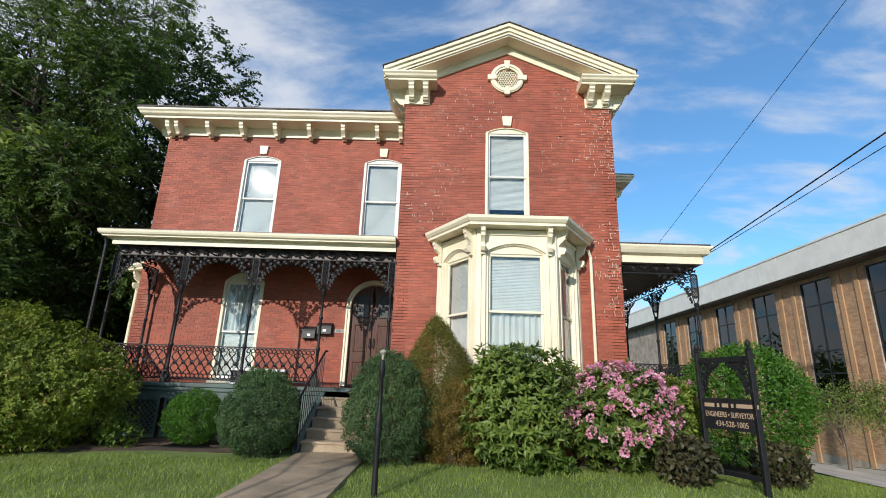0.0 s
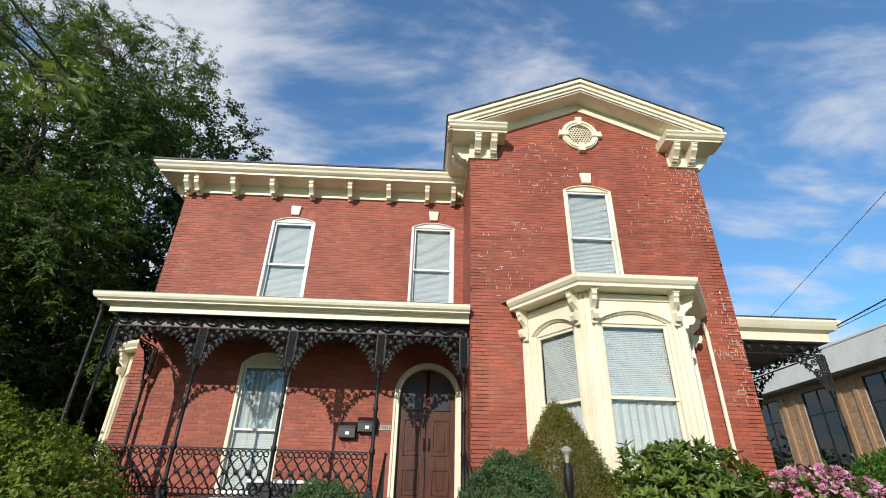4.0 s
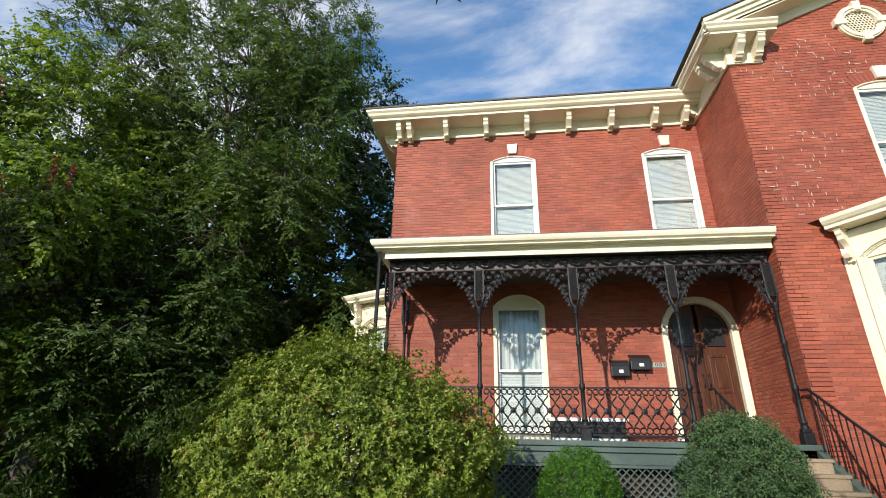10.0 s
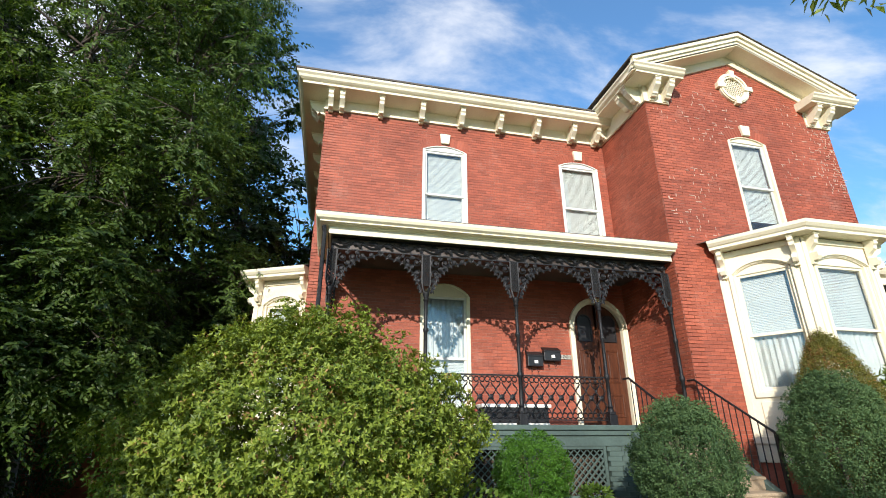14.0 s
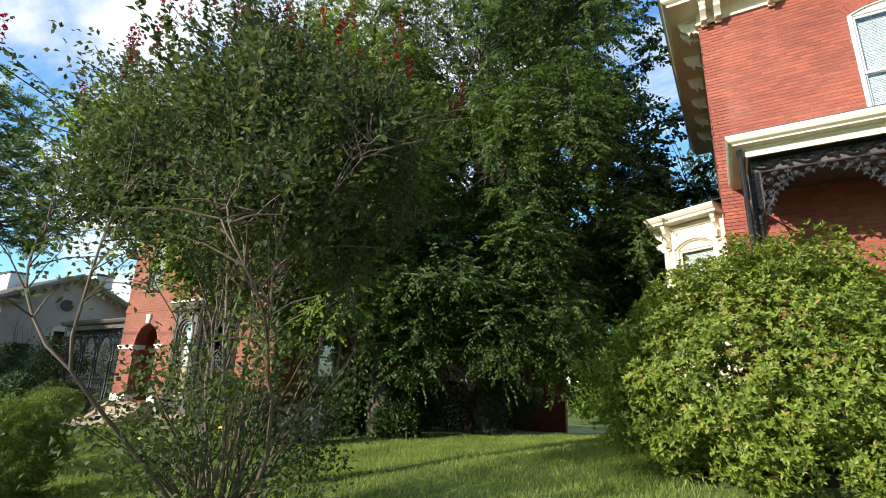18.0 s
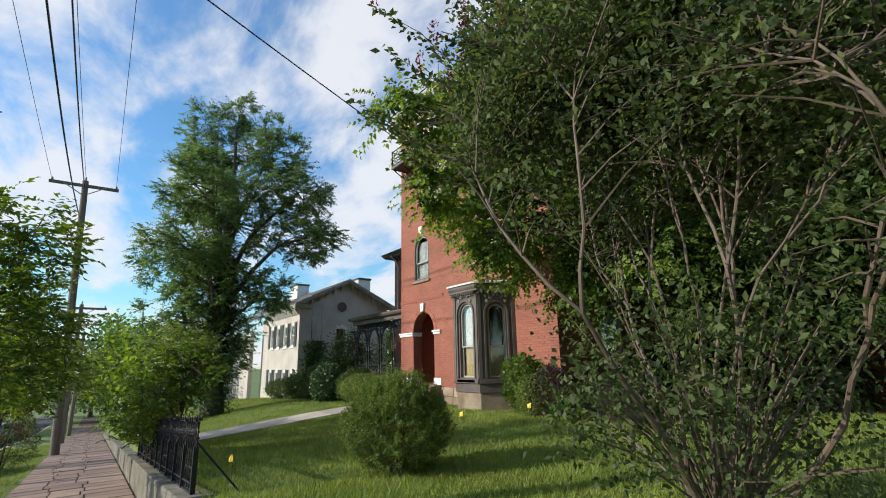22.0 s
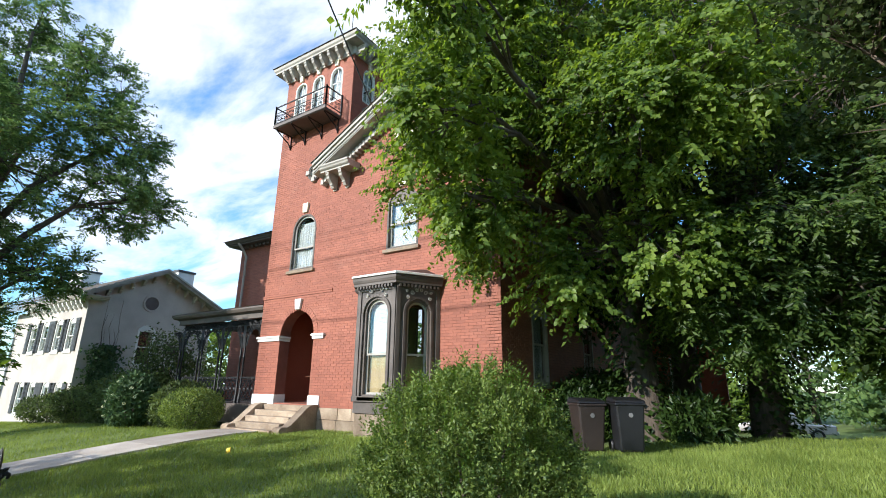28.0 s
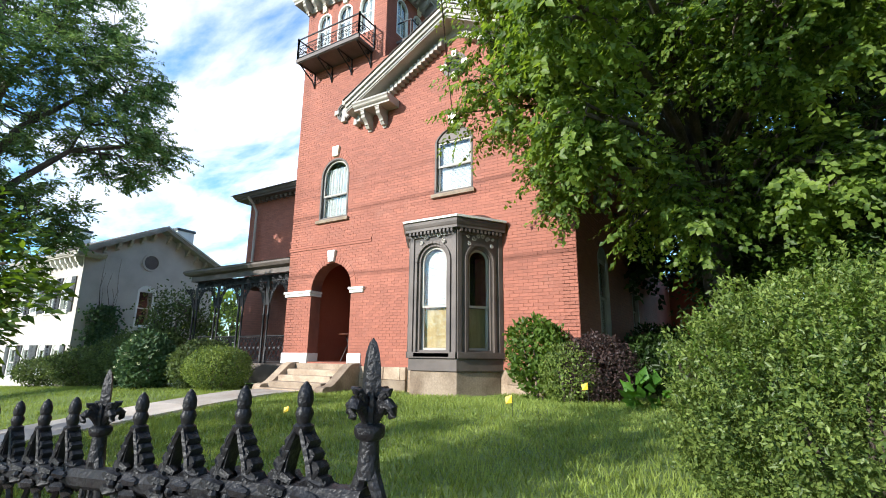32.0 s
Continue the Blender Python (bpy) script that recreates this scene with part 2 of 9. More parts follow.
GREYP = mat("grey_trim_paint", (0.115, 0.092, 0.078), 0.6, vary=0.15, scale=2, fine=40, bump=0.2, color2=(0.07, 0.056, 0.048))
GREYL = mat("pale_grey_trim_paint", (0.42, 0.39, 0.34), 0.65, vary=0.12, scale=2, fine=40, bump=0.15)
STONE = mat("buff_stone", (0.36, 0.28, 0.20), 0.85, vary=0.2, scale=2.5, fine=35, bump=0.6, color2=(0.21, 0.15, 0.10), tint="object")
WALKSTONE = mat("worn_brown_walk", (0.33, 0.25, 0.17), 0.9, vary=0.22, scale=2.2, fine=50, bump=0.45, color2=(0.19, 0.15, 0.10), tint="object")
CONC = mat("worn_concrete", (0.46, 0.41, 0.35), 0.85, vary=0.14, scale=1.6, fine=50, bump=0.35, color2=(0.34, 0.29, 0.24), tint="object")
PAVE = mat("sidewalk_brick_slab", (0.34, 0.235, 0.185), 0.85, vary=0.16, scale=1.5, fine=45, bump=0.45, color2=(0.25, 0.18, 0.145), tint="object")
ASPHALT = mat("asphalt", (0.055, 0.054, 0.054), 0.9, vary=0.2, scale=1.2, fine=80, bump=0.6)
SHINGLE = mat("roof_shingle", (0.10, 0.085, 0.075), 0.85, vary=0.25, scale=2, fine=25, bump=0.5, color2=(0.06, 0.055, 0.05), tint="island")
TINROOF = mat("tin_roof", (0.10, 0.075, 0.065), 0.5, vary=0.2, scale=2, fine=20, bump=0.1, metal=0.2)
WOODDOOR = mat("varnished_wood_door", (0.095, 0.030, 0.013), 0.42, vary=0.25, scale=2.0, fine=14, bump=0.12, color2=(0.045, 0.014, 0.007), grain=(8, 8, 1), coat=0.08, spec=0.3)
BARK = mat("bark", (0.10, 0.078, 0.06), 0.9, vary=0.35, scale=5, fine=30, bump=0.9, color2=(0.05, 0.04, 0.032), grain=(1, 1, 0.25))
BARKP = mat("pale_smooth_bark", (0.135, 0.098, 0.068), 0.7, vary=0.25, scale=6, fine=30, bump=0.3, color2=(0.075, 0.053, 0.038), grain=(1, 1, 0.3))
POLEW = mat("weathered_pole_wood", (0.20, 0.16, 0.125), 0.85, vary=0.25, scale=3, fine=18, bump=0.6, color2=(0.12, 0.10, 0.08), grain=(6, 6, 0.5))
SOIL = mat("mulch_soil", (0.085, 0.055, 0.036), 0.95, vary=0.3, scale=3, fine=50, bump=0.9)
GROUND = mat("lawn_ground", (0.15, 0.20, 0.045), 0.9, vary=0.28, scale=0.8, fine=45, bump=0.7, color2=(0.075, 0.115, 0.026))
BLIND = mat("pale_blind", (0.74, 0.75, 0.72), 0.6, vary=0.04, bump=0.0, tint="island")
CURTAIN = mat("white_curtain", (0.70, 0.70, 0.68), 0.8, vary=0.06, bump=0.05)
BOARD = mat("plywood_board", (0.55, 0.38, 0.17), 0.65, vary=0.12, scale=2, fine=12, bump=0.1, grain=(6, 6, 1))
# near-black colour that stands for the darkness of unlit rooms and hollows
DARKROOM = mat("unlit_room_dark", (0.05, 0.045, 0.04), 0.9, vary=0.1, bump=0.0)
GLASS = glass_mat("window_glass")
GLASS_D = glass_mat("dark_office_glass", (0.35, 0.40, 0.45), 0.28)
STUCCO = mat("pale_grey_stucco", (0.50, 0.455, 0.40), 0.85, vary=0.10, scale=1.0, fine=40, bump=0.3, color2=(0.40, 0.36, 0.315))
SHUTTER = mat("charcoal_shutter_paint", (0.055, 0.06, 0.06), 0.55, vary=0.15, bump=0.1)
PLASTICB = mat("black_plastic", (0.016, 0.016, 0.018), 0.42, vary=0.2, fine=60, bump=0.1)
PLASTICBR = mat("brown_bin_plastic", (0.035, 0.024, 0.02), 0.5, vary=0.15, fine=60, bump=0.1)
LABELG = mat("worn_grey_mark", (0.16, 0.16, 0.155), 0.6, vary=0.1)
LABELW = mat("white_label", (0.75, 0.75, 0.72), 0.5, vary=0.03, bump=0.0)
YELLOW = mat("yellow_flag_plastic", (0.85, 0.55, 0.03), 0.5, vary=0.05, bump=0.0)
SIGNGOLD = mat("sign_lettering_gilt", (0.42, 0.30, 0.20), 0.5, vary=0.05, bump=0.0)
SPIRE = mat("slate_spire", (0.13, 0.15, 0.18), 0.6, vary=0.2, scale=0.6, fine=3, bump=0.3)
LEAF_BIG = leaf_mat("mulberry_leaf", (0.050, 0.098, 0.018), (0.21, 0.295, 0.056), 0.5, patch=0.7)
# leaf green darkened throughout: the shade under the big trees is in this colour
LEAF_SHADED = leaf_mat("shade_darkened_leaf", (0.012, 0.03, 0.007), (0.05, 0.09, 0.016), 0.22, patch=0.6)
LEAF_FAR = leaf_mat("ash_leaf", (0.045, 0.095, 0.034), (0.18, 0.27, 0.085), 0.38, patch=0.8)
LEAF_BUSH = leaf_mat("azalea_leaf", (0.050, 0.090, 0.012), (0.27, 0.335, 0.052), 0.25, extra=(0.36, 0.22, 0.09), patch=3.5)
LEAF_RHODO = leaf_mat("rhododendron_leaf", (0.04, 0.075, 0.014), (0.17, 0.23, 0.045), 0.22, 0.45)
LEAF_BOX = leaf_mat("boxwood_leaf", (0.030, 0.065, 0.026), (0.10, 0.165, 0.060), 0.2, 0.7)
LEAF_BALL = leaf_mat("clipped_bright_leaf", (0.035, 0.10, 0.012), (0.085, 0.20, 0.022), 0.3)
LEAF_CONE = leaf_mat("spruce_needle_olive", (0.075, 0.085, 0.015), (0.17, 0.155, 0.03), 0.2, extra=(0.26, 0.12, 0.04), patch=1.6)
LEAF_BRONZE = leaf_mat("bronze_needle", (0.11, 0.075, 0.018), (0.23, 0.16, 0.035), 0.15)
LEAF_MYRTLE = leaf_mat("myrtle_leaf", (0.026, 0.042, 0.016), (0.12, 0.165, 0.052), 0.38, 0.65)
LEAF_HEDGE = leaf_mat("privet_leaf", (0.038, 0.072, 0.018), (0.23, 0.30, 0.072), 0.34)
LEAF_PURPLE = leaf_mat("purple_leaf", (0.025, 0.018, 0.016), (0.075, 0.045, 0.04), 0.2)
LEAF_DUSK = leaf_mat("dull_bronze_leaf", (0.03, 0.032, 0.016), (0.10, 0.085, 0.04), 0.25)
LEAF_DARKTREE = leaf_mat("narrow_shade_leaf", (0.018, 0.042, 0.010), (0.115, 0.180, 0.040), 0.42, patch=0.5)
LEAF_BRIGHT = leaf_mat("young_bright_leaf", (0.045, 0.09, 0.014), (0.13, 0.205, 0.036), 0.4)
PETAL_PINK = leaf_mat("pink_petal", (0.55, 0.15, 0.27), (0.82, 0.52, 0.62), 0.3, patch=4.0)
PETAL_WHITE = leaf_mat("pale_bloom", (0.55, 0.58, 0.35), (0.75, 0.75, 0.60), 0.3)
SEEDRED = leaf_mat("red_seed", (0.10, 0.03, 0.02), (0.30, 0.045, 0.035), 0.3)
GRASS = leaf_mat("grass_blade", (0.10, 0.15, 0.024), (0.28, 0.35, 0.08), 0.3, 0.55)

# ---- builders ----
class Geo:
    """Collects faces of one mesh. at: a pose applied to all that is added."""

    def __init__(self, at=None):
        self.v, self.f, self.at = [], [], at

    def add(self, vs, fs):
        k = len(self.v)
        self.v += [tuple(self.at @ Vector(p)) for p in vs] if self.at else [tuple(p) for p in vs]
        self.f += [tuple(i + k for i in f) for f in fs]
        return self

    def box(self, x0, x1, y0, y1, z0, z1):
        vs = [(x, y, z) for z in (z0, z1) for y in (y0, y1) for x in (x0, x1)]
        return self.add(vs, [(0, 2, 3, 1), (4, 5, 7, 6), (0, 1, 5, 4), (2, 6, 7, 3), (0, 4, 6, 2), (1, 3, 7, 5)])

    def prism(self, pts, y0, y1):
        """A polygon in (x, z), from y0 to y1 (y0 < y1), counter-clockwise as seen from -y."""
        n = len(pts)
        vs = [(x, y0, z) for x, z in pts] + [(x, y1, z) for x, z in pts]
        return self.add(vs, [tuple(range(n)), tuple(range(2 * n - 1, n - 1, -1))] + [(i, i + n, (i + 1) % n + n, (i + 1) % n) for i in range(n)])

    def slab(self, pts, z0, z1):
        """A plan polygon (counter-clockwise), from z0 to z1."""
        n = len(pts)
        vs = [(x, y, z0) for x, y in pts] + [(x, y, z1) for x, y in pts]
        return self.add(vs, [tuple(range(n - 1, -1, -1)), tuple(range(n, 2 * n))] + [(i, (i + 1) % n, (i + 1) % n + n, i + n) for i in range(n)])

    def tube(self, pts, r, sides=6, cap=True):
        """A round bar along points; r one radius or one for each point."""
        pts = [Vector(p) for p in pts]
        rs = r if isinstance(r, (list, tuple)) else [r] * len(pts)
        vs, fs = [], []
        up = Vector((0.3, 0.2, 0.93))
        for i, p in enumerate(pts):
            d = (pts[min(i + 1, len(pts) - 1)] - pts[max(i - 1, 0)]).normalized()
            a = d.cross(up)
            a = (d.cross(Vector((1, 0, 0))) if a.length < 0.1 else a).normalized()
            b = d.cross(a)
            for k in range(sides):
                w = 2 * math.pi * k / sides
                vs.append(p + (a * math.cos(w) + b * math.sin(w)) * rs[i])
        for i in range(len(pts) - 1):
            for k in range(sides):
                q = (k + 1) % sides
                fs.append((i * sides + k, i * sides + q, (i + 1) * sides + q, (i + 1) * sides + k))
        if cap:
            fs += [tuple(range(sides - 1, -1, -1)), tuple(range((len(pts) - 1) * sides, len(pts) * sides))]
        return self.add(vs, fs)

    def lathe(self, cx, cy, prof, seg=12):
        """Turned about an upright axis: profile of (radius, z) from bottom to top."""
        vs = [(cx + r * math.cos(2 * math.pi * k / seg), cy + r * math.sin(2 * math.pi * k / seg), z) for r, z in prof for k in range(seg)]
        fs = [(i * seg + k, i * seg + (k + 1) % seg, (i + 1) * seg + (k + 1) % seg, (i + 1) * seg + k) for i in range(len(prof) - 1) for k in range(seg)]
        fs += [tuple(range(seg - 1, -1, -1)), tuple(range((len(prof) - 1) * seg, len(prof) * seg))]
        return self.add(vs, fs)

    def mould(self, path, prof, ends=True):
        """A moulding with mitred corners: a plan path, and a closed profile of (out, z); out points to the right of the way."""
        P = [Vector(p) for p in path]
        n, vs, fs = len(prof), [], []
        for i, p in enumerate(P):
            d0 = (p - P[i - 1]).normalized() if i else None
            d1 = (P[i + 1] - p).normalized() if i + 1 < len(P) else None
            n0 = Vector((d0.y, -d0.x)) if d0 else None
            n1 = Vector((d1.y, -d1.x)) if d1 else None
            if n0 and n1:
                m = (n0 + n1) / max(0.2, 1 + n0.dot(n1))
            else:
                m = n0 or n1
            vs += [(p.x + m.x * o, p.y + m.y * o, z) for o, z in prof]
        for i in range(len(P) - 1):
            for k in range(n):
                q = (k + 1) % n
                fs.append((i * n + k, (i + 1) * n + k, (i + 1) * n + q, i * n + q))
        if ends:
            fs += [tuple(range(n)), tuple(range(len(P) * n - 1, (len(P) - 1) * n - 1, -1))]
        return self.add(vs, fs)

    def mesh(self, name):
        me = bpy.data.meshes.new(name)
        me.from_pydata(self.v, [], self.f)
        return me


def quick_mesh(name, verts, faces):
    """A mesh from arrays, all faces with as many corners."""
    verts, faces = np.asarray(verts, np.float32), np.asarray(faces, np.int32)
    me = bpy.data.meshes.new(name)
    me.vertices.add(len(verts))
    me.vertices.foreach_set("co", verts.ravel())
    k = faces.shape[1]
    me.loops.add(faces.size)
    me.loops.foreach_set("vertex_index", faces.ravel())
    me.polygons.add(len(faces))
    me.polygons.foreach_set("loop_start", np.arange(0, faces.size, k, dtype=np.int32))
    me.update(calc_edges=True)
    return me


def thing(name, x, y, z, label, category, group="", kind=""):
    ob = new(name)
    ob.location = (x, y, z)
    ob.empty_display_size = 0.2
    return tagged(ob, label, category, group, kind)


def part(name, g, material, parent=None, label="", bevel=0.0, smooth=False):
    """One mesh object under a thing or a part; geometry in world places."""
    me = g.mesh(name) if isinstance(g, Geo) else g
    ob = new(name, me)
    me.materials.append(material)
    if isinstance(g, Geo):
        bm = bmesh.new()
        bm.from_mesh(me)
        bmesh.ops.recalc_face_normals(bm, faces=bm.faces)
        bm.to_mesh(me)
        bm.free()
    if smooth:
        me.shade_smooth()
        me.set_sharp_from_angle(angle=radians(40))
    if bevel:
        mod = ob.modifiers.new("bevel", "BEVEL")
        mod.width, mod.segments, mod.limit_method = bevel, 2, "ANGLE"
    if parent:
        ob.parent = parent
        if parent.type == "EMPTY":
            ob.matrix_parent_inverse = Matrix.Translation(-Vector(parent.location))
    if label:
        ob["label"] = label
    return ob


def arch_pts(cx, zs, w, rise, n=10):
    """Points of an arch from its right springing over the crown to the left: half width w, rise at the crown."""
    rise = max(rise, 0.001)
    R = (w * w + rise * rise) / (2 * rise)
    a = math.asin(min(1, w / R)) if rise <= w else math.pi - math.asin(w / R)
    return [(cx + R * math.sin(a - 2 * a * i / n), zs + rise - R + R * math.cos(a - 2 * a * i / n)) for i in range(n + 1)]


def opening(cx, w, z0, zs, rise):
    """An opening in a wall, its half width w, from z0 to the springing zs, with an arched head."""
    return dict(cx=cx, w=w, z0=z0, zs=zs, rise=rise)


def span_at(o, z):
    if z <= o["z0"] or z >= o["zs"] + o["rise"]:
        return None
    if z <= o["zs"]:
        return o["cx"] - o["w"], o["cx"] + o["w"]
    R = (o["w"] ** 2 + o["rise"] ** 2) / (2 * o["rise"])
    h = z - (o["zs"] + o["rise"] - R)
    h = math.sqrt(max(0, R * R - h * h))
    return o["cx"] - h, o["cx"] + h


def wall_solid(g, x0, x1, z0, z1, openings, y0, y1):
    """A wall with openings through it, in (x, z), from y0 to y1."""
    zs = sorted({z0, z1, *[v for o in openings for v in (o["z0"], o["zs"] + o["rise"]) if z0 < v < z1]})
    for a, b in zip(zs, zs[1:]):
        mid, x = (a + b) / 2, x0
        for o in sorted((o for o in openings if o["z0"] < mid < o["zs"] + o["rise"]), key=lambda o: o["cx"]):
            g.box(x, o["cx"] - o["w"], y0, y1, a, b)
            x = o["cx"] + o["w"]
        g.box(x, x1, y0, y1, a, b)
    for o in openings:
        if o["rise"] > 0.01:
            arc = arch_pts(o["cx"], o["zs"], o["w"], o["rise"], 14)
            top = o["zs"] + o["rise"]
            for (xa, za), (xb, zb) in zip(arc, arc[1:]):
                if top - min(za, zb) > 1e-4:
                    g.prism([(xb, zb), (xa, za), (xa, top), (xb, top)], y0, y1)


def brick_rows(x0, x1, z0, z1, openings, lims=None, L=0.205, H=0.068, joint=0.008):
    """Rows (xa, xb, za, zb) of a running bond round the openings. lims(z): the wall's own ends there."""
    rows, k, rng = [], 0, random.Random(7)
    n = int((z1 - z0) / H)
    for k in range(n):
        za = z0 + k * H
        zc = za + H / 2
        a, b = lims(zc) if lims else (x0, x1)
        gaps = sorted(s for s in (span_at(o, zc) for o in openings) if s)
        xs, segs = a, []
        for s in gaps:
            if s[0] > xs:
                segs.append((xs, min(s[0], b)))
            xs = max(xs, s[1])
        if xs < b:
            segs.append((xs, b))
        half = L * (0.5 if k % 2 else 0.0) + rng.uniform(-0.012, 0.012)
        for sa, sb in segs:
            x = x0 - half + math.floor((sa - x0 + half) / L) * L
            while x < sb - 0.004:
                p, q = max(x, sa), min(x + L, sb)
                if q - p > 0.03:
                    rows.append((p + joint / 4, q - joint / 4, za + joint / 2, za + H - joint / 2))
                x += L
    return rows


def brick_mesh(name, rows, proud, at=None, wobble=0.001, seed=3):
    """Bricks as five-faced blocks standing proud of the wall face y = 0 towards -y."""
    r = np.asarray(rows, float)
    n = len(r)
    rs = np.random.RandomState(seed)
    d = proud + rs.uniform(-wobble, wobble, n)
    c = 0.001
    xa, xb, za, zb = r.T
    back, front = np.full(n, 0.004), -d
    V = np.stack([np.stack(q, 1) for q in (
        (xa, back, za), (xb, back, za), (xb, back, zb), (xa, back, zb),
        (xa + c, front, za + c), (xb - c, front, za + c), (xb - c, front, zb - c), (xa + c, front, zb - c))], 1).reshape(-1, 3)
    if at is not None:
        m = np.array(at)
        V = V @ m[:3, :3].T + m[:3, 3]
    F = np.array([(4, 5, 6, 7), (0, 1, 5, 4), (1, 2, 6, 5), (2, 3, 7, 6), (3, 0, 4, 7)])
    F = (F[None] + 8 * np.arange(n)[:, None, None]).reshape(-1, 4)
    me = quick_mesh(name, V, F)
    me.shade_flat()
    return me


def brick_wall(house, x0, x1, z0, z1, openings, at, brick, brick_one, mortar, thick=0.3, lims=None, extra=None, singles=0, single_z=(0, 0), proud=0.006, label=""):
    """A wall on the line y = 0 of the pose at, facing -y there: mortar bed, brickwork proud of it; some bricks as pieces of their own."""
    g = Geo(at)
    wall_solid(g, x0, x1, z0, z1, openings, 0, thick)
    if extra:
        g.prism(extra, 0, thick)
    wall = part("wall", g, mortar, house, label)
    rows = brick_rows(x0, x1, z0, z1 if not lims else max(p[1] for p in extra), openings, lims)
    near = [r for r in rows if single_z[0] <= r[2] <= single_z[1]][:singles] if singles else []
    if near:
        ids = set(near)
        rows = [r for r in rows if r not in ids]
        forms = {}
        for i, (xa, xb, za, zb) in enumerate(near):
            key = round(xb - xa, 2)
            if key not in forms:
                forms[key] = brick_mesh("brick", [(-key / 2 - 0.002, key / 2 + 0.002, -(zb - za) / 2, (zb - za) / 2)], proud)
                forms[key].materials.append(brick_one)
            b = new("brick", forms[key])
            b.parent = wall
            b.matrix_basis = at @ Matrix.Translation(((xa + xb) / 2, -0.001 * (i % 3), (za + zb) / 2))
    tagged(part("brickwork", brick_mesh("brickwork", rows, proud, at), brick, wall), kind="stuff")
    return wall


def brick_arch(parent, cx, zs, w, rise, at, material, depth=0.21, proud=0.012, n=0):
    """A ring of bricks on end over an opening."""
    a = arch_pts(cx, zs, w, rise, n or max(10, int(w * 2.3 / 0.075)))
    R = (w * w + rise * rise) / (2 * rise)
    czz = zs + rise - R
    g = Geo(at)
    for (xa, za), (xb, zb) in zip(a, a[1:]):
        def out(x, z, s):
            v = Vector((x - cx, z - czz)).normalized() * s
            return x + v.x, z + v.y
        t = 0.06
        p0, p1 = (xa + (xb - xa) * t, za + (zb - za) * t), (xb - (xb - xa) * t, zb - (zb - za) * t)
        g.prism([p1, p0, out(*p0, depth), out(*p1, depth)], -proud, 0.05)
    return part("brick_arch", g, material, parent, "header bricks set on end over the opening")


def arch_frame(g, cx, z0, zs, w, rise, band, y0, y1, sill=True):
    """A frame of that band's width inside an arched outline."""
    A, B = arch_pts(cx, zs, w, rise, 14), arch_pts(cx, zs, w - band, max(rise - band * 0.35 if rise < w * 0.8 else rise - band, 0.02), 14)
    A = [(cx + w, z0)] + A + [(cx - w, z0)]
    B = [(cx + w - band, z0 + (band if sill else 0))] + B + [(cx - w + band, z0 + (band if sill else 0))]
    for i in range(len(A) - 1):
        g.prism([A[i + 1], B[i + 1], B[i], A[i]], y0, y1)
    if sill:
        g.prism([A[0], B[0], B[-1], A[-1]], y0, y1)


def arch_fill(g, cx, z0, zs, w, rise, y0, y1):
    g.prism([(cx - w, z0), (cx + w, z0)] + arch_pts(cx, zs, w, rise, 14), y0, y1)


